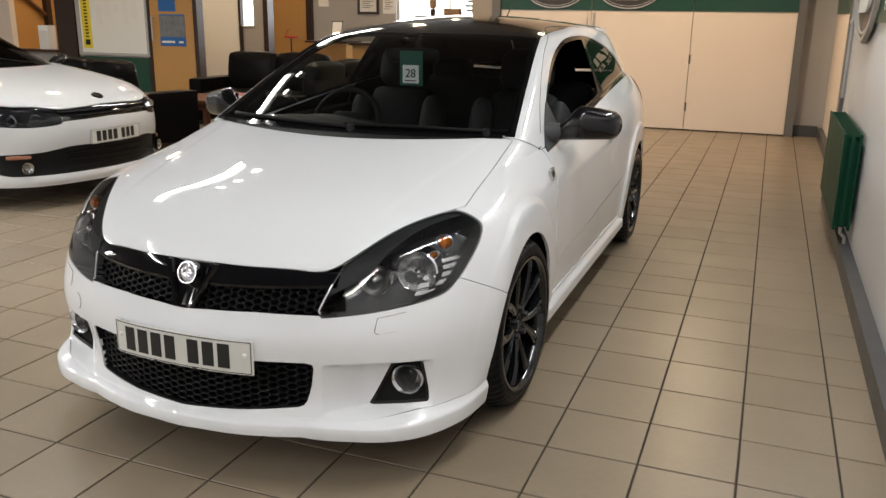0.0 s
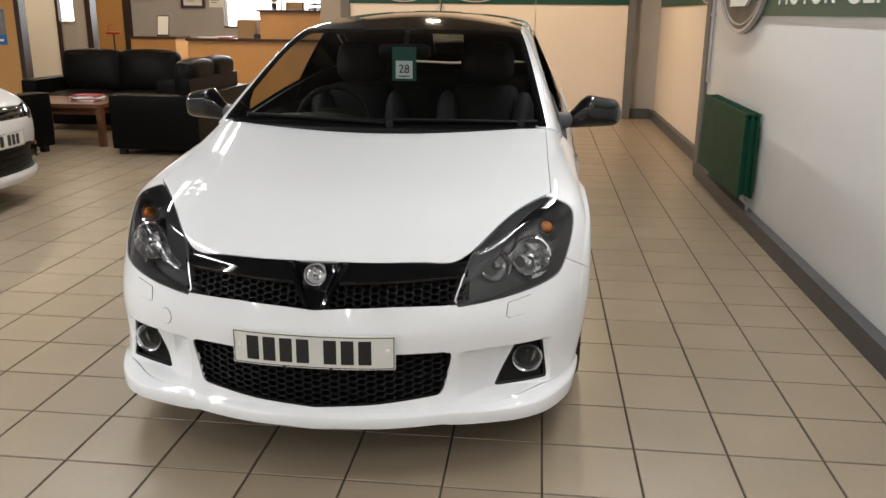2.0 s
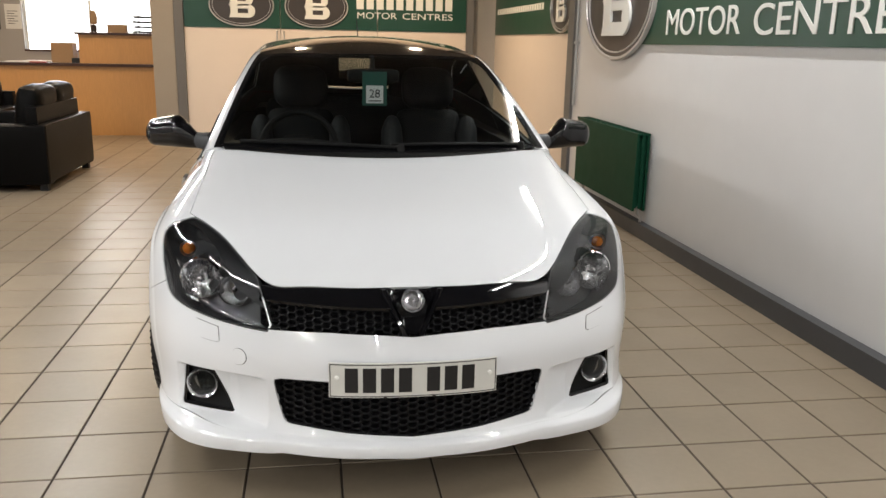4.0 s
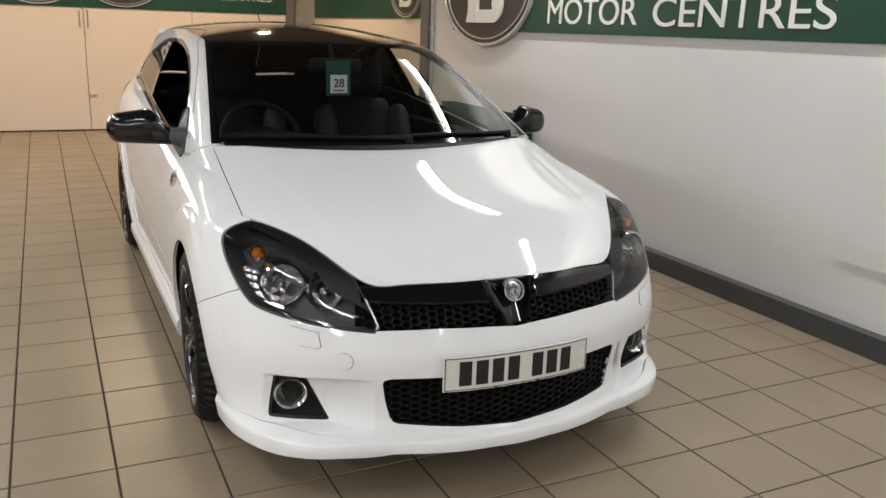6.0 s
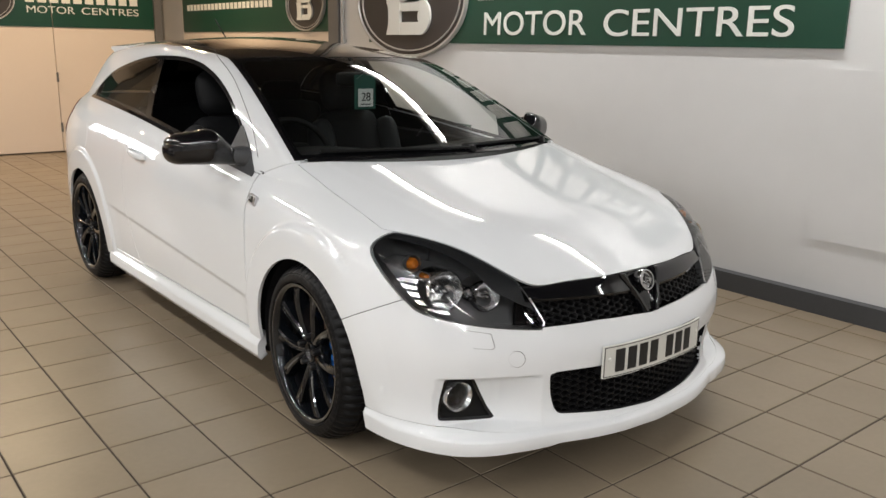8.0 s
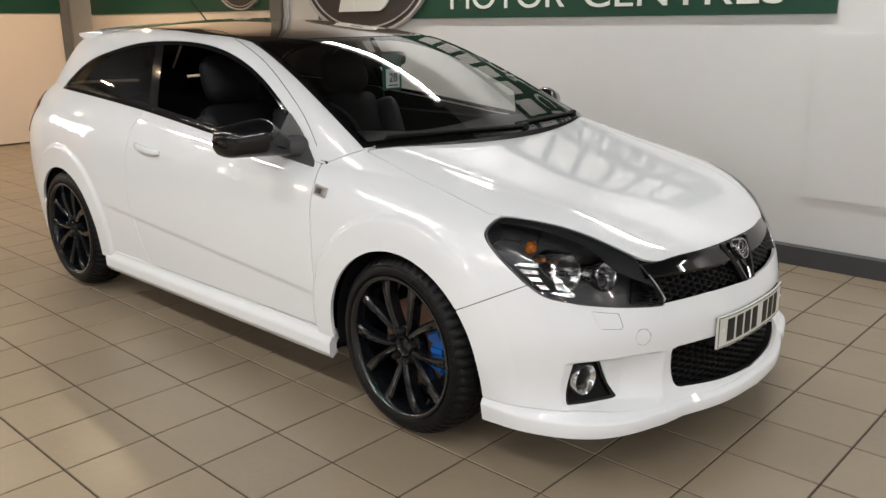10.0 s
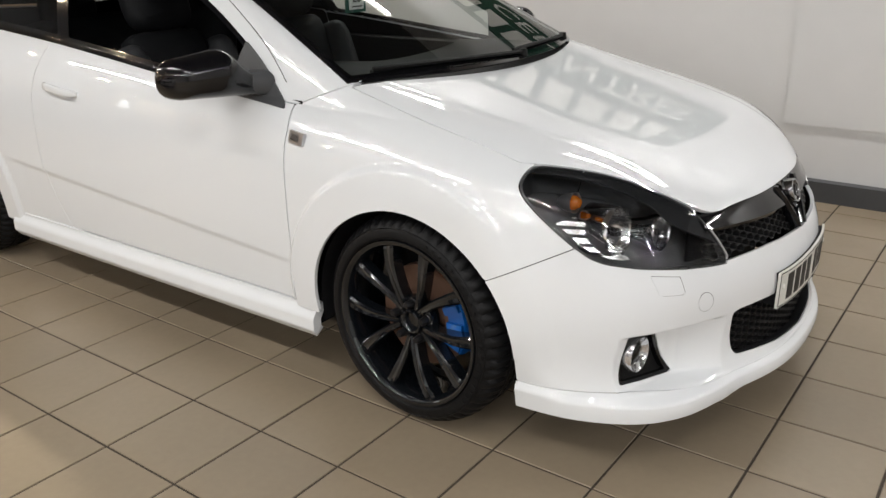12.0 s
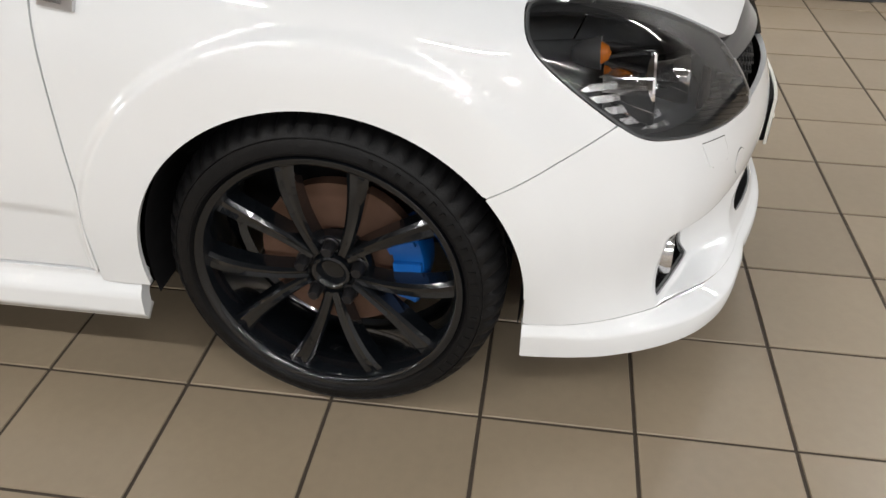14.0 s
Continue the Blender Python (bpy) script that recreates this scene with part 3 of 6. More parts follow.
part("pull_handle", tube([(-8.55, PY + 0.03, 1.40), (-8.55, PY - 0.03, 1.40), (-8.55, PY - 0.03, 1.06), (-8.55, PY + 0.03, 1.06)], 0.011, 8), M_BRUSHED, d4, "long steel pull handle", smooth=True)
tb_ = empty("timber_brace", pose(-12.10, 10.70, 0), "brown timber shelf post with a slanting brace", "brace")
part("post", box(0, 0.10, 1.10, 1.20, 0, 2.4), M_FRAME, tb_, bevel=0.004)
part("brace", tube([(0.05, 0.20, 2.02), (0.05, 1.10, 1.40)], 0.035, 6), M_TABLE, tb_)
part("shelf", box(0, 0.22, -0.10, 1.80, 2.02, 2.08), M_TABLE, tb_, bevel=0.004)
cb_ = empty("white_carton", pose(-10.80, PY + 0.02, 0.881), "white box standing on the hatch sill", "box")
part("body", box(0, 0.20, 0, 0.15, 0, 0.36), M_PAPER, cb_, bevel=0.006)
part("flap", box(0.004, 0.196, -0.003, -0.0005, 0.28, 0.357), M_CARD, cb_)
po = empty("poster", pose(-8.455, PY + 0.028, 0.985), "blue car poster with a grey photograph", "poster")
part("sheet", box(0, 0.455, -0.003, 0, 0, 0.45), M_BLUE, po)
part("photograph", box(0.0, 0.455, -0.005, -0.003, 0.13, 0.43), M_PHOTO, po, "grey photograph of a car")
bm_ = bmesh.new()
for r_, a_, b_ in ((0, 0.03, 0.26), (1, 0.33, 0.41)):
    add_box(bm_, a_, b_, -0.005, -0.003, 0.045, 0.075)
part("print", bm_, M_SIGNW, po, "pale line of print")
po2 = empty("poster", pose(-8.455, PY + 0.028, 1.475), "blue upper poster on the varnished door", "poster")
part("sheet", box(0, 0.30, -0.003, 0, 0, 0.45), M_BLUE, po2)
nb = empty("notice_board", pose(-10.0, PY + 0.046, 0.82), "pale notice board in a grey frame", "notice board")
part("board", box(0.06, 1.30, -0.02, 0, 0.04, 1.15), M_SIGNW, nb)
bm_ = bmesh.new()
for q_ in ((0.0, 0.06, 0.0, 1.19), (1.30, 1.34, 0.0, 1.19), (0.06, 1.30, 0.0, 0.04), (0.06, 1.30, 1.15, 1.19)):
    add_box(bm_, q_[0], q_[1], -0.035, 0, q_[2], q_[3])
part("frame", bm_, M_PIPE, nb, "grey metal frame")
bm_ = bmesh.new()
for k_ in range(5):
    add_box(bm_, 0.38 + 0.17 * k_, 0.48 + 0.17 * k_, -0.0225, -0.0205, 0.45 + 0.1 * (k_ % 3), 0.75 + 0.07 * (k_ % 2))
part("notes", bm_, M_PAPER, nb, "faint paper notes")
yn = empty("notice_strip", pose(-9.90, PY + 0.022, 0.92), "tall yellow notice strip with black print", "notice")
part("sheet", box(0, 0.17, -0.004, 0, 0, 0.95), M_YELLOW, yn)
bm_ = bmesh.new()
for k_ in range(15):
    add_box(bm_, 0.055, 0.115, -0.006, -0.004, 0.16 + 0.048 * k_, 0.185 + 0.048 * k_)
add_box(bm_, 0.04, 0.13, -0.006, -0.004, 0.05, 0.13)
part("print", bm_, M_INK, yn)

# passage behind the partition
slab("wall_passage", -9.50, -8.50, 12.5, 12.6, 0, CEIL - 0.002, M_SIGNW, "pale grey flush door panel in the passage")
slab("wall_passage_post", -8.50, -8.455, 12.47, 12.62, 0, CEIL - 0.002, M_FRAME, "dark door jamb", 0.003)
slab("wall_passage_low", -8.455, -8.22, 12.52, 12.6, 0, 1.25, M_GREYWALL, "grey wall under a small window")
slab("wall_passage_end", -8.22, -8.02, 12.5, 12.62, 0, CEIL - 0.002, M_GREYWALL, "grey wall end in the passage", 0.003)
w2 = tagged(part("window_2", box(-8.455, -8.22, 12.50, 12.60, 1.25, 1.27), M_SIGNW), "small bright window in the passage", "window", kind="structure")
part("pane", box(-8.455, -8.22, 12.56, 12.57, 1.27, 2.3), M_SKYPANE, w2, "daylight beyond the glass")
slab("wall_passage_jamb", -8.02, -7.93, 12.48, 12.66, 0, CEIL - 0.002, M_FRAME, "dark timber post", 0.003)
d5 = tagged(part("door_5", box(-9.56, -8.72, 15.06, 15.115, 0.01, 2.05), M_ORANGE, bevel=0.003), "brown varnished office door, shut", "door", kind="structure")
part("door_handle", tube([(-8.84, 15.06, 1.02), (-8.84, 15.0, 1.02), (-8.95, 15.0, 1.02)], 0.01, 8), M_BRUSHED, d5, "steel lever handle", smooth=True)
slab("trim_office_jamb", -8.70, -8.58, 15.03, 15.118, 0, 2.12, M_FRAME, "dark door frame", 0.003)
tagged(part("alarm_box", box(-8.44, -8.22, 15.08, 15.118, 1.62, 1.76), M_SIGNW, bevel=0.006), "small white wall control box", "control box")


def picture(m, w, h, label, framed=True):
    th = empty("picture", m, label, "picture")
    part("sheet", box(0, w, -0.012, 0, 0, h), M_PAPER, th)
    if framed:
        bm = bmesh.new()
        f = 0.045
        for a, b, c, d in ((-f, w + f, -f, 0), (-f, w + f, h, h + f), (-f, 0, 0, h), (w, w + f, 0, h)):
            add_box(bm, a, b, -0.03, 0, c, d)
        part("frame", bm, M_FRAME, th, "dark wooden frame")
    bm = bmesh.new()
    for k in range(6):
        add_box(bm, w * 0.15, w * (0.6 + 0.2 * (k % 2)), -0.014, -0.012, h * (0.2 + 0.1 * k), h * (0.23 + 0.1 * k))
    part("print", bm, M_STEEL, th, "faint lines of print")
    return th


picture(pose(-7.55, 15.118, 1.53), 0.36, 0.36, "framed certificate on the grey wall")
picture(pose(-7.06, 15.118, 1.50), 0.25, 0.40, "white paper notice on the grey wall", False)

# reception counter
desk = empty("reception_counter", pose(-6.46, 12.66, 0), "oak veneer reception counter with dark edged tops", "counter")
part("front_panel", box(0, 2.28, 0, 0.04, 0.0, 0.99), M_OAK, desk, bevel=0.003)
part("side_panel", box(0, 0.04, 0.04, 0.75, 0.0, 0.99), M_OAK, desk)
part("worktop", box(-0.03, 2.28, -0.05, 0.80, 0.99, 1.03), M_WOODTOP, desk, "dark wooden top", bevel=0.008)
part("upper_panel", box(1.16, 2.28, 0.02, 0.06, 1.03, 1.43), M_OAK, desk, bevel=0.003)
part("upper_side", box(1.16, 1.20, 0.06, 0.36, 1.03, 1.43), M_OAK, desk)
part("upper_top", box(1.12, 2.28, -0.03, 0.40, 1.43, 1.465), M_WOODTOP, desk, "dark wooden top", bevel=0.006)
tagged(part("carton", box(-5.72, -5.42, 12.82, 13.05, 1.031, 1.31), M_CARTON, bevel=0.004), "small brown cardboard carton on the counter", "carton")
tagged(part("pen_cup", box(-5.42, -5.27, 12.72, 12.84, 1.031, 1.10), M_INK, bevel=0.01), "black desk tidy on the counter", "desk tidy")
for k_, (x_, y_, w_, c_) in enumerate(((-6.32, 12.70, 0.34, M_PAPER), (-6.05, 12.74, 0.30, M_PAPER), (-5.98, 12.66, 0.22, M_RED))):
    tagged(part("paper_stack", box(x_, x_ + w_, y_, y_ + 0.2, 1.031, 1.046 + 0.012 * (k_ == 1)), c_, bevel=0.002), ("loose white papers on the counter", "white paper pile on the counter", "reddish leaflet on the counter")[k_], "paper")
tagged(part("telephone", box(-6.28, -6.02, 15.0, 15.10, 1.171, 1.24), M_INK, bevel=0.012), "black telephone on the window sill", "telephone")
hp = empty("flower_pot", pose(-5.10, 12.80, 1.466), "small orange potted ornament on the counter", "ornament")
bm_ = bmesh.new()
add_lathe(bm_, [(0.0, 0.0), (0.035, 0.0), (0.045, 0.10), (0.0, 0.10)], 16, "z")
part("pot", bm_, M_FRAME, hp, smooth=True)
bm_ = bmesh.new()
add_lathe(bm_, [(0.0, 0.10), (0.05, 0.12), (0.055, 0.22), (0.03, 0.30), (0.0, 0.30)], 14, "z")
part("top", bm_, M_CARTON, hp, "orange top", smooth=True)
tagged(part("teddy_box", box(-4.92, -4.66, 12.80, 12.92, 1.466, 1.58), M_CARTON, bevel=0.01), "small printed box on the counter", "box")
tr_ = empty("tray_stack", pose(-4.57, 12.80, 1.466), "stack of dark letter trays on the counter", "letter trays")
for k_ in range(4):
    part("tray", box(0.02 * (k_ % 2), 0.32, 0, 0.25, 0.07 * k_ + 0.002, 0.07 * k_ + 0.03), M_INK, tr_, bevel=0.004)
for x_ in (0.04, 0.29):
    part("upright", box(x_, x_ + 0.015, 0.22, 0.235, 0.0, 0.27), M_INK, tr_)
# low side desk with a leaflet stand
sd = empty("side_desk", pose(-8.02, 13.85, 0), "small oak side desk with dark top", "desk")
part("carcass", box(0.0, 0.80, 0.03, 0.55, 0, 0.97), M_OAK, sd, bevel=0.003)
part("top", box(-0.03, 0.84, 0, 0.58, 0.97, 1.005), M_WOODTOP, sd, "dark wooden top", bevel=0.006)
lf = empty("leaflet_stand", pose(-7.62, 14.05, 1.006, -12, 0, 0), "black leaflet stand with a white sheet", "leaflet stand")
part("back", box(0, 0.22, 0, 0.02, 0, 0.36), M_INK, lf, bevel=0.003)
part("sheet", box(0.015, 0.205, -0.004, -0.001, 0.03, 0.34), M_PAPER, lf, "white printed sheet")
fe = empty("ornament_stand", pose(-8.12, 13.5, 0), "thin dark stand with a red ornament", "stand")
part("pole", tube([(0, 0, 0.0), (0, 0, 1.05)], 0.012, 8), M_INK, fe, smooth=True)
part("top", cushion(-0.12, 0.12, -0.05, 0.05, 1.05, 1.09, 0.018, 0.0), M_RED, fe, "red plastic top", smooth=True)
part("hook", tube([(-0.1, 0, 1.08), (-0.08, 0, 1.18), (0.0, 0, 1.21)], 0.008, 6), M_RED, fe, smooth=True)


def sofa(m, seats, length, label, group="lounge seating"):
    """Black leather sofa; its back lies along local +y, it faces -y, centred on x."""
    th = empty("sofa", m, label, "sofa", group)
    h = length / 2
    part("base", cushion(-h + 0.02, h - 0.02, -0.42, 0.46, 0.07, 0.30, 0.03, 0.0), M_LEATHER, th, smooth=True)
    for s in (-1, 1):
        a, b = (h - 0.20, h) if s > 0 else (-h, -h + 0.20)
        part("arm", cushion(a, b, -0.46, 0.47, 0.06, 0.615, 0.022, 0.004), M_LEATHER, th, smooth=True)
    part("back_rest", cushion(-h + 0.02, h - 0.02, 0.36, 0.48, 0.08, 0.62, 0.02, 0.0), M_LEATHER, th, smooth=True)
    part("back_frame", cushion(-h + 0.19, h - 0.06, 0.28, 0.40, 0.30, 0.78, 0.02, 0.0), M_LEATHER, th, smooth=True)
    w = (length - 0.42) / seats
    for k in range(seats):
        x0 = -h + 0.21 + k * w
        part("seat_cushion", cushion(x0 + 0.004, x0 + w - 0.004, -0.44, 0.24, 0.29, 0.45, 0.05, 0.02), M_LEATHER, th, smooth=True)
        bm = cushion(x0 - 0.01, x0 + w + 0.01, 0.12, 0.33, 0.43, 0.93, 0.055, 0.03)
        bmesh.ops.rotate(bm, cent=(0, 0.30, 0.45), matrix=Matrix.Rotation(radians(-7), 3, "X"), verts=bm.verts)
        part("back_cushion", bm, M_LEATHER, th, smooth=True)
    for sx in (-h + 0.09, h - 0.09):
        for sy in (-0.38, 0.40):
            part("foot", box(sx - 0.035, sx + 0.035, sy - 0.035, sy + 0.035, 0, 0.075), M_INK, th, bevel=0.004)
    return th


sofa(pose(-4.89, 8.76, 0, 0, 0, -90), 2, 1.62, "black leather two-seat sofa beside the low table")
sofa(pose(-6.34, 9.98, 0), 2, 1.92, "black leather two-seat sofa facing the showroom")
sofa(pose(-6.93, 7.81, 0, 0, 0, 168.5), 2, 1.60, "black leather two-seat sofa with its back to the coupe")

tb = empty("coffee_table", pose(-6.22, 8.72, 0), "low dark wooden coffee table with magazines", "table")
part("tabletop", box(-0.62, 0.53, -0.32, 0.50, 0.42, 0.462), M_TABLE, tb, bevel=0.006)
part("apron", box(-0.55, 0.46, -0.25, 0.43, 0.34, 0.42), M_TABLE, tb)
for x_ in (-0.55, 0.50):
    for y_ in (-0.27, 0.45):
        part("leg", prism([(x_ - 0.035, y_ - 0.035), (x_ + 0.035, y_ - 0.035), (x_ + 0.035, y_ + 0.035), (x_ - 0.035, y_ + 0.035)], 0, 0.42, "z"), M_TABLE, tb, bevel=0.004)
for k_ in range(5):
    tagged(part("magazine", box(-0.15, 0.15, -0.11, 0.11, 0, 0.012), (M_PAPER, M_MAGENTA, M_PAPER, M_PAPER, M_MAGENTA)[k_], bevel=0.002), "magazine in a loose pile on the low table", "magazine", "magazines on the table").matrix_basis = pose(-6.05 + 0.015 * (k_ % 3), 8.80, 0.4635 + 0.0125 * k_, 0, 0, (-8, 5, 12, -4, 3)[k_])

# ---- car bodies: smooth surfaces from a few profile curves ----
def spline(*pts):
    """A natural cubic through (a, b) pairs, straight beyond its ends; works on arrays."""
    xs, ys = np.array([p[0] for p in pts], float), np.array([p[1] for p in pts], float)
    n = len(xs)
    h = np.diff(xs)
    A, r = np.eye(n), np.zeros(n)
    for i in range(1, n - 1):
        A[i, i - 1], A[i, i], A[i, i + 1] = h[i - 1], 2 * (h[i - 1] + h[i]), h[i]
        r[i] = 6 * ((ys[i + 1] - ys[i]) / h[i] - (ys[i] - ys[i - 1]) / h[i - 1])
    M = np.linalg.solve(A, r)
    d0 = (ys[1] - ys[0]) / h[0] - h[0] * M[1] / 6
    d1 = (ys[-1] - ys[-2]) / h[-1] + h[-1] * M[-2] / 6

    def f(x):
        x = np.asarray(x, float)
        c = np.clip(x, xs[0], xs[-1])
        i = np.clip(np.searchsorted(xs, c) - 1, 0, n - 2)
        a, b, w = c - xs[i], xs[i + 1] - c, h[i]
        v = (M[i] * b ** 3 + M[i + 1] * a ** 3) / (6 * w) + (ys[i] / w - M[i] * w / 6) * b + (ys[i + 1] / w - M[i + 1] * w / 6) * a
        return v + np.where(x < xs[0], (x - xs[0]) * d0, 0) + np.where(x > xs[-1], (x - xs[-1]) * d1, 0)
    return f


def smax(a, b, k):
    return 0.5 * (a + b + np.sqrt((a - b) ** 2 + k * k))


def step(a, b, x):
    t = np.clip((x - a) / (b - a), 0, 1)
    return t * t * (3 - 2 * t)


def poly_sdf(px, pz, poly):
    """Distance to a polygon's edge, positive inside."""
    px, pz = np.asarray(px, float), np.asarray(pz, float)
    d = np.full(px.shape, 1e9)
    inside = np.zeros(px.shape, bool)
    n = len(poly)
    for i in range(n):
        (ax, az), (bx, bz) = poly[i], poly[(i + 1) % n]
        ex, ez = bx - ax, bz - az
        t = np.clip(((px - ax) * ex + (pz - az) * ez) / (ex * ex + ez * ez), 0, 1)
        d = np.minimum(d, np.hypot(px - ax - t * ex, pz - az - t * ez))
        with np.errstate(divide="ignore", invalid="ignore"):
            cross = ((az > pz) != (bz > pz)) & (px < (bx - ax) * (pz - az) / (bz - az if bz != az else 1e-12) + ax)
        inside ^= cross
    return np.where(inside, d, -d)


def smooth_poly(poly, rounds=2):
    """Cuts the corners of a closed outline."""
    for _ in range(rounds):
        out = []
        for i in range(len(poly)):
            (ax, az), (bx, bz) = poly[i], poly[(i + 1) % len(poly)]
            out += [(0.75 * ax + 0.25 * bx, 0.75 * az + 0.25 * bz), (0.25 * ax + 0.75 * bx, 0.25 * az + 0.75 * bz)]
        poly = out
    return poly


def cast(G, origin, way, far, rounds=19):
    """Where rays leave the solid G < 0: bisection, on arrays of shape (..., 3)."""
    lo, hi = np.zeros(origin.shape[:-1]), np.full(origin.shape[:-1], far)
    for _ in range(rounds):
        mid = 0.5 * (lo + hi)
        p = origin + way * mid[..., None]
        inside = G(p[..., 0], p[..., 1], p[..., 2]) < 0
        lo, hi = np.where(inside, mid, lo), np.where(inside, hi, mid)
    return origin + way * (0.5 * (lo + hi))[..., None]


def ray_top(G, z0=0.5, far=1.4):
    def P(a, b):
        o = np.stack([a, b, np.full_like(a, z0)], -1)
        return cast(G, o, np.broadcast_to(np.array([0, 0, 1.0]), o.shape), far)
    return P


def ray_round(G, uc, far=2.0, xc=0.0):
    """Parameters: angle round an upright axis (0 looks forward), and height."""
    def P(a, b):
        o = np.stack([np.full_like(a, xc), np.full_like(a, uc), b], -1)
        return cast(G, o, np.stack([np.sin(a), -np.cos(a), np.zeros_like(a)], -1), far)
    return P


def ray_side(G, xc, zc, far=1.2):
    """Parameters: place along the car, and angle round a lengthwise axis (0 looks sideways)."""
    def P(a, b):
        o = np.stack([np.full_like(a, xc), a, np.full_like(a, zc)], -1)
        return cast(G, o, np.stack([np.cos(b), np.zeros_like(b), np.sin(b)], -1), far)
    return P


def ray_ball(G, c, far=1.5):
    def P(a, b):
        o = np.broadcast_to(np.array(c, float), a.shape + (3,))
        return cast(G, o, np.stack([np.sin(a) * np.cos(b), -np.cos(a) * np.cos(b), np.sin(b)], -1), far)
    return P


def ray_back(G, u0, far=3.0):
    def P(a, b):
        o = np.stack([a, np.full_like(a, u0), b], -1)
        return cast(G, o, np.broadcast_to(np.array([0, 1.0, 0]), o.shape), far)
    return P


def gradient(G, p, e=0.0012):
    g = np.stack([G(p[:, 0] + e, p[:, 1], p[:, 2]) - G(p[:, 0] - e, p[:, 1], p[:, 2]),
                  G(p[:, 0], p[:, 1] + e, p[:, 2]) - G(p[:, 0], p[:, 1] - e, p[:, 2]),
                  G(p[:, 0], p[:, 1], p[:, 2] + e) - G(p[:, 0], p[:, 1], p[:, 2] - e)], -1)
    return g / np.maximum(np.linalg.norm(g, axis=1, keepdims=True), 1e-9)


def skin(name, P, G, span, cells, inside, material, parent, label="", thick=0.012, offset=0.0, inner=None, mirror=False, back=True):
    """A panel: the part of a body surface where inside() > 0, with clean cut edges and returned rims."""
    a0, a1, b0, b1 = span
    na, nb = cells
    ga, gb = np.meshgrid(np.linspace(a0, a1, na + 1), np.linspace(b0, b1, nb + 1), indexing="ij")
    pts = P(ga, gb)
    s = inside(pts[..., 0], pts[..., 1], pts[..., 2])
    s = np.where(s == 0, 1e-9, s)
    pos = s > 0
    index = -np.ones(ga.shape, int)
    index[pos] = np.arange(pos.sum())
    verts = [pts[pos]]
    count = int(pos.sum())

    def crossing(i0, j0, i1, j1):
        A = np.stack([ga[i0, j0], gb[i0, j0]], -1)
        B = np.stack([ga[i1, j1], gb[i1, j1]], -1)
        flip = s[i0, j0] < 0
        lo, hi = np.where(flip[:, None], B, A), np.where(flip[:, None], A, B)
        for _ in range(9):
            mid = 0.5 * (lo + hi)
            q = P(mid[:, 0], mid[:, 1])
            ok = inside(q[:, 0], q[:, 1], q[:, 2]) > 0
            lo, hi = np.where(ok[:, None], mid, lo), np.where(ok[:, None], hi, mid)
        return P(lo[:, 0], lo[:, 1])

    edge = {}
    for di, dj in ((1, 0), (0, 1)):
        ii, jj = np.nonzero(pos[:na + 1 - di, :nb + 1 - dj] != pos[di:, dj:])
        if len(ii):
            verts.append(crossing(ii, jj, ii + di, jj + dj))
            for k in range(len(ii)):
                edge[(int(ii[k]), int(jj[k]), di)] = count + k
            count += len(ii)
    verts = np.concatenate(verts)
    faces = []
    any_pos = pos[:-1, :-1] | pos[1:, :-1] | pos[1:, 1:] | pos[:-1, 1:]
    for i, j in zip(*np.nonzero(any_pos)):
        i, j = int(i), int(j)
        ring = ((i, j), (i + 1, j), (i + 1, j + 1), (i, j + 1))
        keys = ((i, j, 1), (i + 1, j, 0), (i, j + 1, 1), (i, j, 0))
        poly = []
        for k in range(4):
            if pos[ring[k]]:
                poly.append(int(index[ring[k]]))
            if keys[k] in edge:
                poly.append(edge[keys[k]])
        if len(poly) >= 3:
            faces.append(poly)
    if not faces:
        return None
    nrm = gradient(G, verts)
    # keep the winding outward
    f0 = faces[len(faces) // 2]
    if np.dot(np.cross(verts[f0[1]] - verts[f0[0]], verts[f0[2]] - verts[f0[1]]), nrm[f0[0]]) < 0:
        faces = [f[::-1] for f in faces]
    verts = verts + nrm * offset
    seen = {}
    for f in faces:
        for k in range(len(f)):
            e = (f[k], f[(k + 1) % len(f)])
            if (e[1], e[0]) in seen:
                del seen[(e[1], e[0])]
            else:
                seen[e] = 1
    n0 = len(verts)
    allv, alln = [verts], [nrm]
    mats = [0] * len(faces)
    if thick:
        rim = sorted({v for e in seen for v in e})
        top = {v: n0 + k for k, v in enumerate(rim)}
        low = {v: n0 + len(rim) + k for k, v in enumerate(rim)}
        rn = {v: np.zeros(3) for v in rim}
        for a, b in seen:
            out = np.cross(verts[b] - verts[a], nrm[a])
            ln = np.linalg.norm(out)
            if ln > 1e-9:
                rn[a] += out / ln
                rn[b] += out / ln
            faces.append([top[a], low[a], low[b], top[b]])
            mats.append(0)
        rr = np.array([rn[v] / max(np.linalg.norm(rn[v]), 1e-9) for v in rim])
        allv += [verts[rim], verts[rim] - nrm[rim] * thick]
        alln += [rr, rr]
        if back:
            base = n0 + 2 * len(rim)
            allv.append(verts - nrm * thick)
            alln.append(-nrm)
            for f in faces[:len(mats) - len(seen)]:
                faces.append([base + v for v in f[::-1]])
                mats.append(1)
    allv, alln = np.concatenate(allv), np.concatenate(alln)
    made = []
    for side in ((1, -1) if mirror else (1,)):
        co = allv * np.array([side, 1, 1])
        no = alln * np.array([side, 1, 1])
        fs = faces if side > 0 else [f[::-1] for f in faces]
        me = bpy.data.meshes.new(name)
        me.from_pydata(co.tolist(), [], fs)
        me.materials.append(material)
        me.materials.append(inner or M_DARK)
        me.polygons.foreach_set("material_index", mats)
        me.polygons.foreach_set("use_smooth", [True] * len(fs))
        me.update()
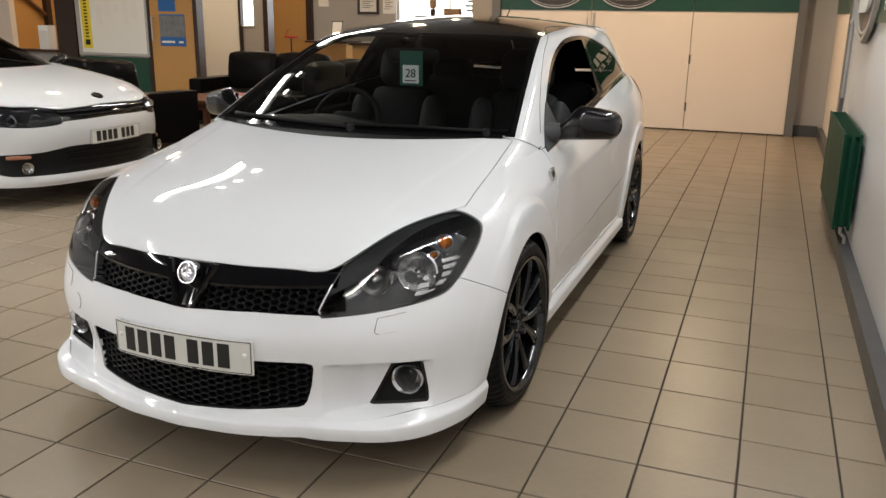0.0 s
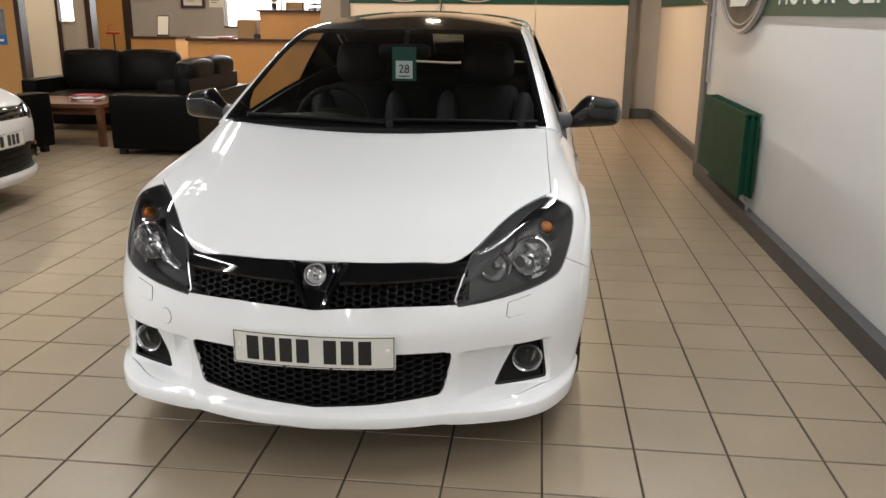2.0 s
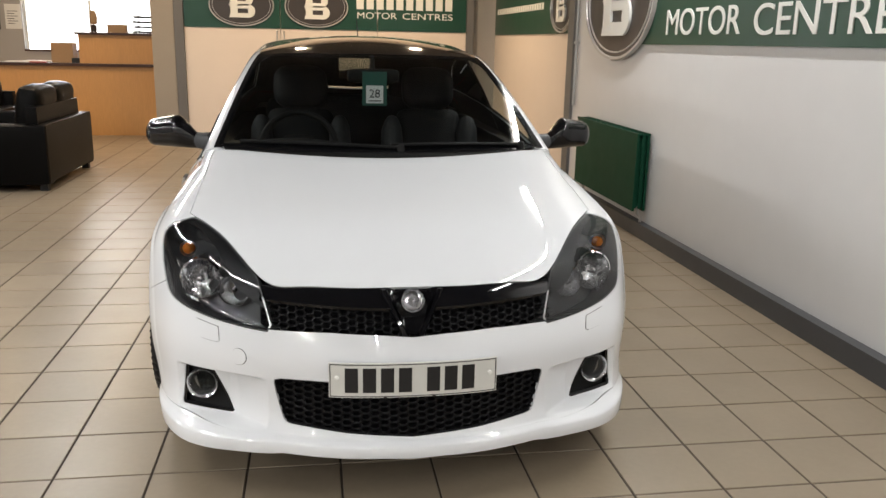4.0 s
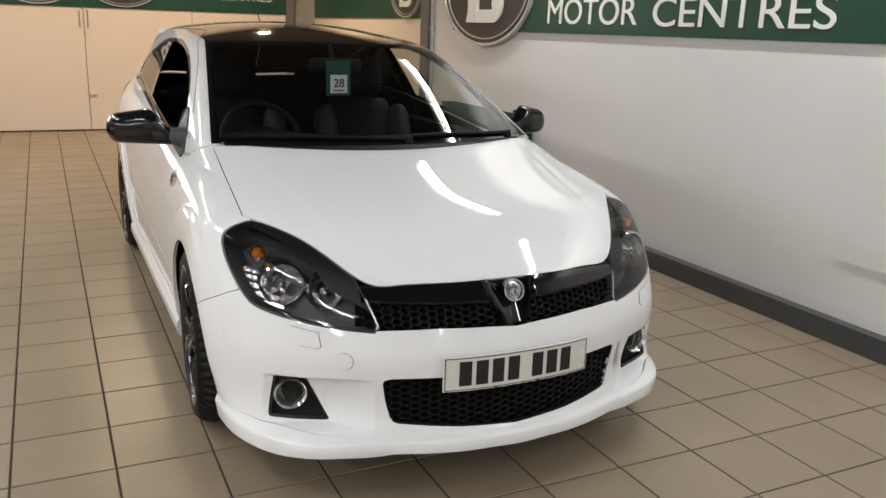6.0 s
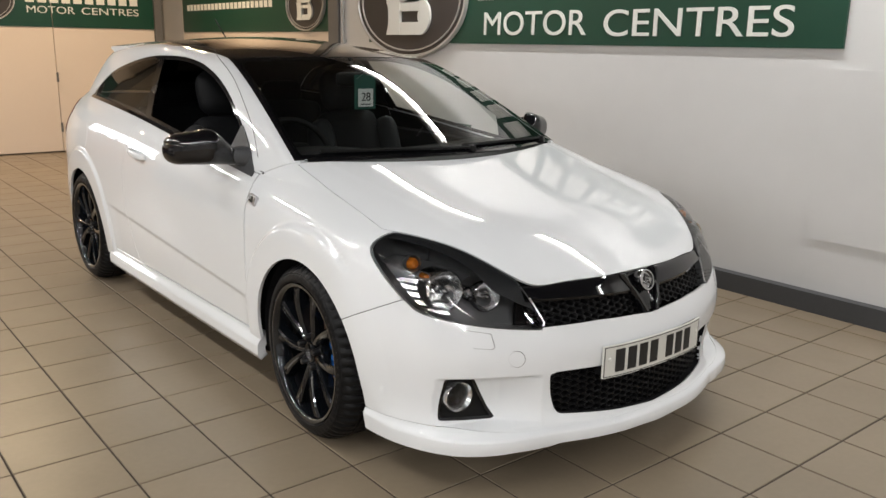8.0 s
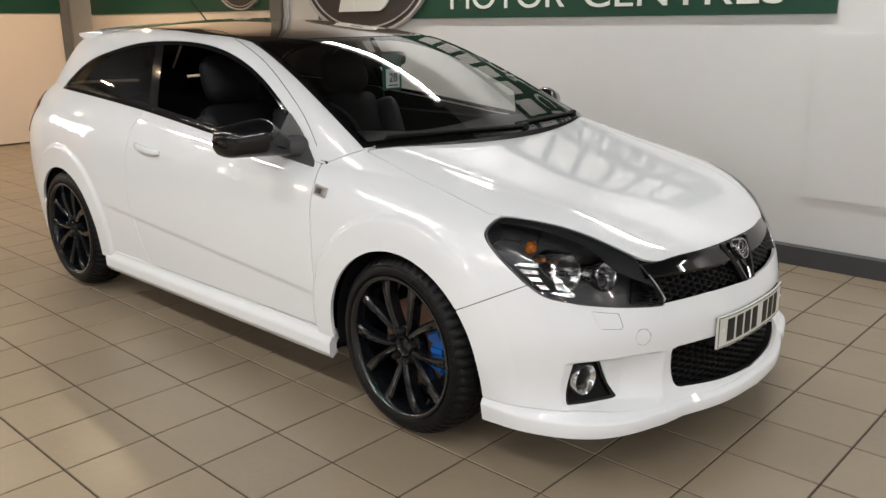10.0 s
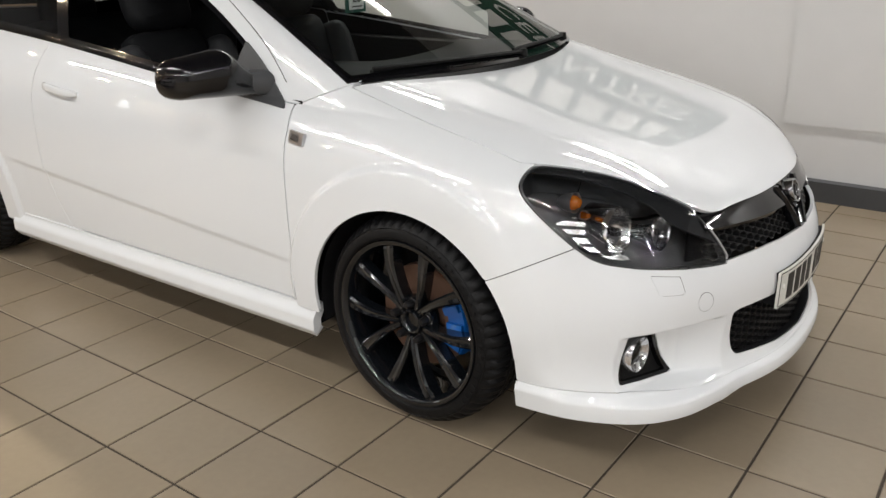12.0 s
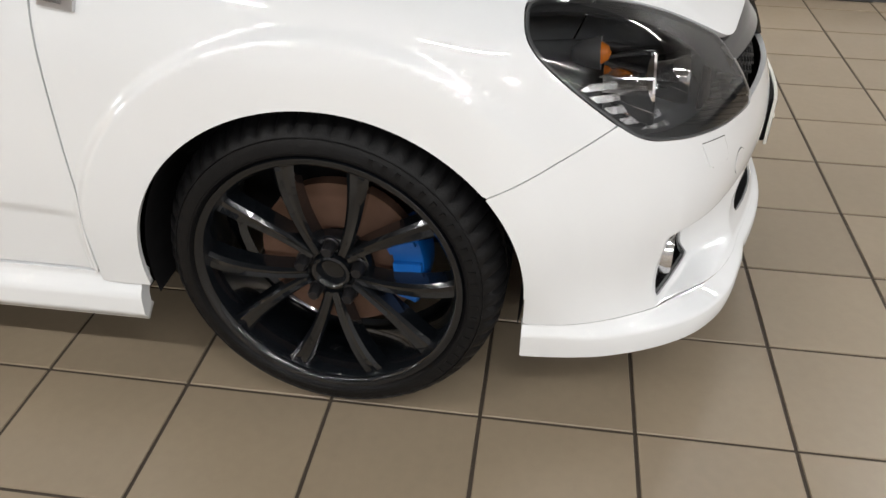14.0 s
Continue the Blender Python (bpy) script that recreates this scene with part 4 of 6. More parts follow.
        me.normals_split_custom_set_from_vertices(no.tolist())
        ob = new(name, me)
        ob.parent = parent
        if label:
            ob["label"] = label
        made.append(ob)
    return made


def on_surface(P, a, b):
    return Vector(P(np.array([float(a)]), np.array([float(b)]))[0].tolist())


# ---- the white hot hatch: forward is -y of its own frame, origin under the front axle ----
R_TYRE, WHEELBASE, HUB_Z = 0.322, 2.645, 0.320
wp = spline((-0.95, 0.70), (-0.7, 0.815), (-0.5, 0.862), (-0.3, 0.876), (0, 0.872), (0.5, 0.870), (1.2, 0.874), (1.8, 0.876), (2.6, 0.874), (3.0, 0.85), (3.4, 0.78))
wb = spline((-0.6, 0.715), (-0.3, 0.75), (0.0, 0.765), (0.3, 0.778), (0.53, 0.786), (1.1, 0.790), (1.7, 0.777), (2.3, 0.750), (2.82, 0.720), (3.3, 0.66))
zb = spline((-0.6, 0.80), (-0.3, 0.87), (0, 0.90), (0.3, 0.915), (0.53, 0.925), (1.1, 0.975), (1.7, 1.035), (2.3, 1.075), (2.82, 1.10), (3.3, 1.11))
hc = spline((-0.80, 0.702), (-0.6, 0.797), (-0.3, 0.878), (0, 0.938), (0.3, 0.998))
dk = spline((-0.8, 0.26), (-0.69, 0.19), (-0.5, 0.11), (-0.31, 0.075), (0, 0.055), (0.31, 0.028))
Fc = spline((0.16, -0.912), (0.20, -0.918), (0.235, -0.908), (0.27, -0.893), (0.40, -0.897), (0.48, -0.898), (0.56, -0.874), (0.61, -0.853), (0.66, -0.826), (0.70, -0.802), (0.78, -0.74))
plan = spline((0, 0), (0.2, 0.014), (0.43, 0.085), (0.6, 0.163), (0.7, 0.228), (0.78, 0.32), (0.86, 0.48))
zc = spline((0.0, 0.925), (0.12, 0.980), (0.5, 1.155), (0.85, 1.297), (1.06, 1.360), (1.3, 1.408), (1.75, 1.452), (2.3, 1.448), (2.87, 1.395))
rear = spline((0.15, 3.24), (0.45, 3.36), (0.75, 3.35), (1.0, 3.22), (1.2, 3.06), (1.4, 2.90))


def side_x(u, z):
    zbu, wbu, w = zb(u), wb(u), wp(u)
    dz = zbu - 0.62
    t = np.clip((z - 0.62) / dz, 0, 1)
    x = w + (wbu - w) * t ** 4
    over = np.maximum(z - zbu, 0)
    x = x - 0.39 * over - 0.26 * over ** 2
    x = x - 0.20 * np.maximum(0.62 - z, 0) ** 2
    # lower door crease, arch flares
    line = 0.42 + 0.067 * (u - 0.48)
    x = x - 0.006 * step(line + 0.014, line - 0.014, z) * step(0.42, 0.55, u) * step(2.25, 2.05, u)
    x = x + 0.012 * step(0.252, 0.222, z) * step(-0.2, -0.25, u)
    for c in (0.0, WHEELBASE):
        r = np.hypot(u - c, z - HUB_Z)
        x = x + 0.015 * step(0.490, 0.464, r) * np.where(u < -0.2, step(0.24, 0.40, z), 1.0)
    return x


def hood_z(x, u):
    x = np.abs(x)
    crease = 0.0022 * step(0.035, 0.0, x - (0.56 + 0.14 * u)) * step(-0.8, -0.5, u)
    # flat across the middle, falling away towards the wings
    flat = step(-0.72, -0.45, u)
    return hc(u) - dk(u) * x * x * (1 - flat + flat * (0.22 + 0.78 * (x / 0.7) ** 2)) + crease - 0.001


def front_u(x, z):
    ax = np.abs(x)
    f = Fc(z) + plan(ax)
    # scooped hollow that runs back from beside the intake to the fog lamp
    scoop = np.interp(ax, (0.20, 0.448, 0.545, 0.575, 0.752), (0.0, 0.092, 0.188, 0.208, 0.276))
    f = f + np.where(ax > 0.445, np.maximum(scoop - plan(ax), 0), 0) * step(0.412, 0.396, z) * step(0.238, 0.252, z)
    # splitter step, outer corners of the lip
    f = f - 0.016 * step(0.238, 0.214, z) - (0.012 * step(0.42, 0.50, ax) + 0.022 * step(0.46, 0.66, ax) * step(0.86, 0.70, ax)) * step(0.252, 0.214, z)
    return f


def G_low(x, u, z):
    ax = np.abs(x)
    g = smax(ax - side_x(u, z), front_u(x, z) - u, 0.03)
    g = smax(g, u - rear(z) + 0.10 * x * x, 0.06)
    k = 0.018 + 0.028 * step(0.56, 0.74, ax)
    return smax(g, 0.92 * (z - hood_z(x, u)), k)


def top_z(x, u):
    return zc(u - 0.36 * x * x) - (0.02 * step(0.2, 1.0, u) + 0.12 * step(1.1, 1.7, u)) * x * x


def G_high(x, u, z):
    ax = np.abs(x)
    g = smax(ax - side_x(u, z), u - rear(z) + 0.10 * x * x, 0.05)
    return smax(g, 0.9 * (z - top_z(x, u)), 0.03)


HOOD_FRONT = spline((0, -0.800), (0.2, -0.786), (0.35, -0.750), (0.465, -0.695), (0.55, -0.580), (0.62, -0.465), (0.68, -0.370), (0.725, -0.300))
GAP = 0.0028


def in_hood(x, u, z):
    ax = np.abs(x)
    side = 0.728 - 0.033 * (u + 0.33)
    return np.minimum(np.minimum((u - HOOD_FRONT(ax)) * 0.62, side - ax), 0.13 + 0.36 * ax * ax - u)


LAMP = smooth_poly([(0.425, 0.553), (0.452, 0.64), (0.49, 0.74), (0.62, 0.88), (0.86, 0.90), (0.88, 0.70), (0.83, 0.628), (0.73, 0.594), (0.60, 0.570), (0.50, 0.558)], 1)


def smin(a, b, k):
    return -smax(-a, -b, k)


def in_lamp(x, u, z):
    back = smin((-0.320 - u) * 0.8, (z - 0.640 - 0.80 * (u + 0.50)) * 0.78, 0.030)
    return smin(np.minimum(poly_sdf(np.abs(x), z, LAMP), -in_hood(x, u, z) - 0.001), back, 0.016)


GRILLE = [(-0.1, 0.556), (0.0, 0.556), (0.1, 0.563), (0.25, 0.568), (0.452, 0.562), (0.475, 0.64), (0.505, 0.76), (-0.1, 0.80)]


def in_grille(x, u, z):
    return np.minimum(np.minimum(poly_sdf(np.abs(x), z, GRILLE), -in_hood(x, u, z)), -in_lamp(x, u, z) - 0.002)


INTAKE = [(-0.3, 0.418), (0.0, 0.418), (0.33, 0.416), (0.405, 0.414), (0.424, 0.408), (0.426, 0.395), (0.415, 0.335), (0.402, 0.285), (0.393, 0.272), (0.380, 0.267), (0.20, 0.252), (0.0, 0.240), (-0.3, 0.240)]
FOG = [(0.562, 0.258), (0.566, 0.266), (0.590, 0.320), (0.622, 0.386), (0.634, 0.400), (0.650, 0.404), (0.706, 0.404), (0.716, 0.396), (0.724, 0.33), (0.732, 0.272), (0.730, 0.262), (0.66, 0.256), (0.572, 0.253)]


def in_arch(x, u, z, r=0.364):
    dz = (z - HUB_Z) * np.where(z > HUB_Z, 1.022, 1.0)
    return np.maximum(r - np.hypot(u, dz), r - np.hypot(u - WHEELBASE, dz))


def fender_seam(u, z):
    """Positive ahead of and under the seam between wing and bumper."""
    return (0.646 - 0.50 * (u + 0.50)) - z


def in_bumper(x, u, z):
    ax = np.abs(x)
    g = np.minimum(-in_hood(x, u, z), -in_lamp(x, u, z))
    g = np.minimum(g, -in_grille(x, u, z))
    g = np.minimum(g, np.where(ax > 0.5, fender_seam(u, z), 1.0))
    g = np.minimum(g, -in_arch(x, u, z))
    g = np.minimum(g, -poly_sdf(ax, z, INTAKE))
    g = np.minimum(g, -poly_sdf(ax, z, FOG))
    g = np.minimum(g, np.where(z < HUB_Z, -0.366 - u, 1.0))
    return np.minimum(g, -0.10 - u)


def lip_line(x, u):
    return 0.230 + 0.018 * step(0.5, 0.8, np.abs(x))


car = empty("hatchback_car", pose(-1.677, 3.14, 0), "white three-door hatchback with black roof, mirrors and wheels", "car")

P_round = ray_round(G_low, 0.05)
HALF = radians(102)
skin("bumper", P_round, G_low, (-HALF, HALF, 0.225, 0.72), (400, 130), lambda x, u, z: np.minimum(in_bumper(x, u, z) - GAP / 2, z - lip_line(x, u) - 0.0012 * step(0.58, 0.66, np.abs(x))), M_PAINT, car)
skin("lip_spoiler", P_round, G_low, (-HALF, HALF, 0.150, 0.25), (260, 24), lambda x, u, z: np.minimum(np.minimum(in_bumper(x, u, z), lip_line(x, u) - z), z - 0.181 + 0.004 * step(0.10, 0.0, np.abs(x)) + 0.007 * step(0.40, 0.44, np.abs(x)) + 0.006 * step(0.55, 0.80, np.abs(x))) - 0.0002, M_PAINT, car, thick=0.03)
skin("hood", ray_top(G_low), G_low, (-0.76, 0.76, -0.83, 0.36), (150, 118), lambda x, u, z: in_hood(x, u, z) - GAP / 2, M_PAINT, car)


def door_seam(u, z):
    """Positive ahead of the seam between wing and door."""
    return 0.462 + 0.22 * np.maximum(z - 0.85, 0) - u


RAIL_FOOT = lambda u: 1.105 - 0.40 * u


def in_fender(x, u, z):
    g = np.minimum(-in_hood(x, u, z), -in_lamp(x, u, z) - 0.001)
    g = np.minimum(g, np.where(u < 0, -fender_seam(u, z), 1.0))
    g = np.minimum(g, -in_arch(x, u, z))
    g = np.minimum(g, door_seam(u, z))
    g = np.minimum(g, z - 0.268)
    g = np.minimum(g, RAIL_FOOT(u) - z + 0.0030)
    return np.minimum(g, np.abs(x) - np.where(u > 0.0, 0.690, 0.0))


skin("wing", ray_side(G_low, 0.30, 0.45), G_low, (-0.60, 0.56, radians(-40), radians(75)), (150, 130), lambda x, u, z: in_fender(x, u, z) - GAP / 2, M_PAINT, car, mirror=True)

WIN_TOP = spline((0.50, 0.900), (0.62, 1.006), (0.75, 1.090), (0.95, 1.196), (1.20, 1.288), (1.50, 1.342), (1.80, 1.352), (2.10, 1.338), (2.40, 1.290), (2.65, 1.215), (2.84, 1.10))


def in_window(x, u, z):
    return np.minimum(np.minimum((WIN_TOP(u) - z) * 0.8, z - zb(u) - 0.004), np.minimum(u - 0.545, 2.84 - u))


def pillar_line(z):
    """Where the pillar between door and quarter glass stands."""
    return 1.72 + 0.45 * (z - 1.035)


DOOR_END = spline((0.28, 1.78), (0.45, 1.86), (0.70, 1.885), (0.90, 1.86), (1.05, 1.80))


def in_door(x, u, z):
    g = np.minimum(-door_seam(u, z), z - 0.285)
    g = np.minimum(g, DOOR_END(z) - u)
    return np.minimum(g, zb(u) - z - 0.002)


P_side = ray_side(G_high, 0.20, 0.62)
skin("door", P_side, G_high, (0.40, 1.95, radians(-36), radians(48)), (150, 120), lambda x, u, z: in_door(x, u, z) - GAP / 2, M_PAINT, car, mirror=True)


def in_quarter(x, u, z):
    g = np.minimum(-in_door(x, u, z), -in_arch(x, u, z))
    g = np.minimum(g, u - 1.60)
    g = np.minimum(g, z - 0.24)
    g = np.minimum(g, zb(u) - z + 0.004)
    return np.minimum(g, u - 1.72)


skin("rear_wing", P_side, G_high, (1.70, 3.45, radians(-40), radians(50)), (150, 110), lambda x, u, z: in_quarter(x, u, z) - GAP / 2, M_PAINT, car, mirror=True)


def in_sill(x, u, z):
    g = np.minimum(0.282 - z, z - 0.172)
    g = np.minimum(g, np.minimum(u - 0.385, 2.23 - u))
    return np.minimum(g, -in_arch(x, u, z, 0.362))


G_sill = lambda x, u, z: np.abs(x) - 0.846 - 0.020 * step(0.276, 0.235, z) - 0.004 * (u - 0.4) + 0.02 * step(0.20, 0.165, z)
skin("side_skirt", ray_side(G_sill, 0.2, 0.24), G_sill, (0.36, 2.26, radians(-16), radians(8)), (120, 30), in_sill, M_PAINT, car, thick=0.035, mirror=True)

# greenhouse
BASE, HEAD = lambda x: 0.15 + 0.36 * x * x, lambda x: 1.075 + 0.36 * x * x


def screen_edge(u):
    return 0.698 - 0.162 * (u - 0.33)


def in_screen(x, u, z):
    ax = np.abs(x)
    return np.minimum(np.minimum(u - BASE(ax), HEAD(ax) - u), screen_edge(u) - ax)


G_top = lambda x, u, z: 0.9 * (z - top_z(x, u))
screen_ = skin("windscreen", ray_top(G_top, 0.5), G_top, (-0.72, 0.72, 0.12, 1.25), (70, 60), lambda x, u, z: in_screen(x, u, z) - 0.006, M_SCREEN, car, "tinted windscreen glass", thick=0.0, offset=-0.002)
for pane_ in screen_:
    pane_.visible_shadow = False
skin("screen_border", ray_top(G_top, 0.5), G_top, (-0.74, 0.74, 0.02, 1.27), (150, 120), lambda x, u, z: np.minimum(np.minimum(in_screen(x, u, z) + 0.012, 1.0), 0.020 + 0.016 * step(0.40, 0.2, u) + 0.05 * step(0.9, 1.1, u - 0.36 * x * x) - in_screen(x, u, z)), M_GLOSS, car, "black glass border", thick=0.004, offset=-0.003)


def in_roof(x, u, z):
    ax = np.abs(x)
    return np.minimum(np.minimum(u - HEAD(ax), 0.566 - 0.012 * (u - 1.2) ** 2 - ax), 2.66 - u)


skin("roof", ray_top(G_high, 0.9), G_high, (-0.62, 0.62, 1.05, 2.72), (80, 100), lambda x, u, z: in_roof(x, u, z) - GAP / 2, M_ROOF, car, "gloss black painted roof")


def in_rail(x, u, z):
    g = np.minimum(-in_screen(x, u, z) - 0.004, -in_roof(x, u, z))
    g = np.minimum(g, -in_window(x, u, z))
    g = np.minimum(g, z - np.where(u < 0.46, RAIL_FOOT(u) + 0.001, np.maximum(zb(u) - np.where(u < 0.56, 0.002, -0.001), 0.0)))
    g = np.minimum(g, np.where(u < 0.70, np.abs(x) - 0.40, 1.0))
    return np.minimum(g, u - 0.28)


skin("side_frame", ray_side(G_high, 0.10, 0.90), G_high, (0.28, 3.10, radians(-8), radians(88)), (240, 110), lambda x, u, z: in_rail(x, u, z) - GAP / 3, M_PAINT, car, mirror=True)
# shade of the door gap, drawn as a dark bead on the frame
for s_ in (-1, 1):
    line_ = []
    for k_ in range(40):
        u_ = 0.53 + 1.45 * k_ / 39
        z_ = float(WIN_TOP(np.array(u_))) + 0.050
        o_ = np.array([[0.0, u_, z_]])
        p_ = cast(G_high, o_, np.array([[1.0, 0.0, 0.0]]), 1.2)[0]
        line_.append((s_ * float(p_[0]), u_, z_))
    part("shut_line", tube(line_, 0.0016, 5), M_SEAM_SHADE, car, "dark bead for the shaded seam above the door")
skin("quarter_window", ray_side(G_high, 0.0, 0.80), G_high, (1.6, 2.9, radians(5), radians(60)), (70, 60), lambda x, u, z: np.minimum(in_window(x, u, z), u - pillar_line(z) - 0.05) - 0.008, M_PRIVACY, car, "dark privacy glass", thick=0.0, offset=-0.004, mirror=True)
skin("window_seal", ray_side(G_high, 0.0, 0.80), G_high, (0.45, 2.95, radians(3), radians(62)), (220, 110), lambda x, u, z: np.minimum(in_window(x, u, z), np.maximum(0.014 - in_window(x, u, z), np.minimum(u - pillar_line(z) + 0.014, pillar_line(z) + 0.062 - u))), M_GLOSS, car, "black window surround", thick=0.004, offset=-0.0025, mirror=True)
skin("belt_trim", ray_side(G_high, 0.0, 0.80), G_high, (0.50, 2.86, radians(0), radians(40)), (150, 120), lambda x, u, z: np.minimum(np.minimum(z - zb(u) + 0.014, zb(u) + 0.004 - z), np.minimum(u - 0.55, 2.82 - u)), M_GLOSS, car, "dark strip along the window line", thick=0.006, offset=0.003, mirror=True)
skin("mirror_sail", ray_side(G_high, 0.0, 0.80), G_high, (0.48, 0.85, radians(0), radians(45)), (60, 60), lambda x, u, z: np.minimum(np.minimum((WIN_TOP(u) - z) * 0.8 + 0.004, z - 0.903 - 0.10 * (u - 0.5)), np.minimum(u - 0.505, 0.775 - 0.25 * (z - 0.94) - u)), M_SAIL, car, "dark grey plastic triangle", thick=0.02, offset=0.006, mirror=True)

# tail: hatch, rear glass, spoiler, lamps
in_rear_glass = lambda x, u, z: poly_sdf(np.abs(x), z, [(-0.2, 1.345), (0.50, 1.325), (0.60, 1.10), (-0.2, 1.07)])
skin("tailgate", ray_back(G_high, 1.5), G_high, (-0.72, 0.72, 0.40, 1.395), (110, 90), lambda x, u, z: np.minimum(np.minimum(-in_rear_glass(x, u, z), u - 2.66), np.minimum(0.66 - np.abs(x), z - 0.45)), M_PAINT, car)
skin("rear_window", ray_back(G_high, 1.5), G_high, (-0.66, 0.66, 1.02, 1.38), (30, 20), lambda x, u, z: in_rear_glass(x, u, z) - 0.01, M_REARGLASS, car, "dark rear glass", thick=0.0)
skin("rear_bumper", ray_back(G_high, 1.5), G_high, (-0.86, 0.86, 0.20, 0.46), (80, 24), lambda x, u, z: np.minimum(np.minimum(0.448 - z, z - 0.21), u - 2.9), M_PAINT, car, thick=0.03)
skin("tail_lamp", ray_side(G_high, 0.2, 0.70), G_high, (2.9, 3.4, radians(5), radians(45)), (50, 50), lambda x, u, z: np.minimum(poly_sdf(u, z, [(3.03, 0.99), (3.08, 1.06), (3.30, 1.04), (3.36, 0.85), (3.22, 0.82)]), 0.2), M_TAIL, car, "dark red tail lamp", thick=0.02, offset=0.004, mirror=True)
bm_ = bmesh.new()
ring_ = lambda x, s: [(x, 2.62, top_z(np.array(x), np.array(2.62)) + 0.004), (x, 2.80, 1.434 - 0.14 * x * x), (x, 2.945 - 0.12 * x * x, 1.430 - 0.14 * x * x), (x, 2.945 - 0.12 * x * x, 1.416 - 0.14 * x * x), (x, 2.80, 1.375 - 0.12 * x * x), (x, 2.62, top_z(np.array(x), np.array(2.62)) - 0.03)]
add_loft(bm_, [[tuple(float(c) for c in p) for p in ring_(-0.565 + 1.13 * k / 24, 1)] for k in range(25)])
part("roof_spoiler", bm_, M_PAINT, car, smooth=True)
part("aerial", tube([(0, 2.45, 1.435), (0, 2.62, 1.56)], 0.004, 6), M_INK, car, "thin roof aerial")

# ---- front details ----
def honeycomb(name, P_at, outline, ax, az, depth, wall, parent, label):
    """A mesh of flattened six-sided holes inside an outline of (x, z) pairs, bent to the nose."""
    bm = bmesh.new()
    xs, zs = [p[0] for p in outline], [p[1] for p in outline]
    dx, dz = ax * 1.5, az * 1.732
    k = 1 - wall / az
    for i in range(int(min(xs) / dx) - 1, int(max(xs) / dx) + 2):
        for j in range(int(min(zs) / dz) - 1, int(max(zs) / dz) + 2):
            cx, cz = i * dx, (j + 0.5 * (i % 2)) * dz
            if poly_sdf(np.array([cx]), np.array([cz]), outline)[0] < -az * 0.7:
                continue
            ring = [(math.cos(radians(60 * q)) * ax, math.sin(radians(60 * q)) * az) for q in range(6)]
            vo = [bm.verts.new((cx + x, P_at(cx + x, cz + z), cz + z)) for x, z in ring]
            vi = [bm.verts.new((cx + x * k, P_at(cx + x, cz + z) + 0.0015, cz + z * k)) for x, z in ring]
            vb = [bm.verts.new((cx + x * k, P_at(cx + x, cz + z) + depth, cz + z * k)) for x, z in ring]
            for q in range(6):
                r = (q + 1) % 6
                bm.faces.new((vo[q], vo[r], vi[r], vi[q]))
                bm.faces.new((vi[q], vi[r], vb[r], vb[q]))
    return part(name, bm, M_MESH, parent, label)


def nose(x, z, back):
    return float(front_u(np.array(min(abs(x), 0.5)), np.array(z))) + back


grille_in = [(-0.445, 0.570), (-0.2, 0.572), (0.0, 0.562), (0.2, 0.572), (0.445, 0.570), (0.462, 0.650), (0.0, 0.652), (-0.462, 0.650)]
honeycomb("upper_mesh", lambda x, z: nose(x, z, 0.030), grille_in, 0.0175, 0.0115, 0.020, 0.0026, car, "black honeycomb grille mesh")
intake_in = [(x, z) for x, z in INTAKE if x >= 0] + [(-x, z) for x, z in INTAKE[::-1] if x > 0]
low_in = [(x, z if z > 0.33 else z - 0.030) for x, z in intake_in]
honeycomb("lower_mesh", lambda x, z: nose(x, 0.35, 0.020), low_in, 0.0195, 0.0125, 0.020, 0.0030, car, "black honeycomb intake mesh")
# dark backs behind the meshes
for nm_, w_, z0_, z1_, zn_, off_ in (("grille_back", 0.47, 0.545, 0.668, 0.62, 0.062), ("intake_back", 0.46, 0.200, 0.43, 0.35, 0.052)):
    bm_ = bmesh.new()
    add_loft(bm_, [[(x_, nose(x_, zn_, off_), z0_), (x_, nose(x_, zn_, off_), z1_), (x_, nose(x_, zn_, off_ + 0.01), z1_), (x_, nose(x_, zn_, off_ + 0.01), z0_)] for x_ in [w_ * (k_ / 10 - 1) for k_ in range(21)]])
    part(nm_, bm_, M_DARK, car)
# intake throat: returned edge of the bumper
skin("intake_edge", P_round, G_low, (-0.62, 0.62, 0.19, 0.45), (150, 60), lambda x, u, z: np.minimum(poly_sdf(np.abs(x), z, INTAKE) + 0.0005, 0.004 - poly_sdf(np.abs(x), z, INTAKE)), M_DARK, car, thick=0.030, offset=-0.004, back=False)

# glossy bar across the top of the grille, and a V frame down its middle
bm_ = bmesh.new()
rings_ = []
for k_ in range(61):
    x_ = -0.468 + 0.936 * k_ / 60
    a_ = abs(x_)
    top_ = 0.698 - 0.08 * a_ * a_
    low_ = 0.622 + 0.012 * (a_ / 0.47)
    f0_, f1_ = nose(x_, top_, 0.002), nose(x_, low_, 0.012)
    dip_ = 0.018 * float(step(0.075, 0.045, np.array(a_)))
    rings_.append([(x_, f0_ + 0.030, top_), (x_, f0_ + 0.004 + dip_, top_ - 0.008), (x_, 0.5 * (f0_ + f1_) + 0.001 + dip_, 0.5 * (top_ + low_)), (x_, f1_ - 0.002 + dip_, low_ + 0.012), (x_, f1_ + dip_, low_ + 0.003), (x_, f1_ + 0.010 + dip_, low_), (x_, f1_ + 0.05, low_ + 0.004)])
add_loft(bm_, rings_)
part("grille_bar", bm_, M_GLOSS, car, "gloss black grille bar", smooth=True)
bm_ = bmesh.new()
rings_ = []
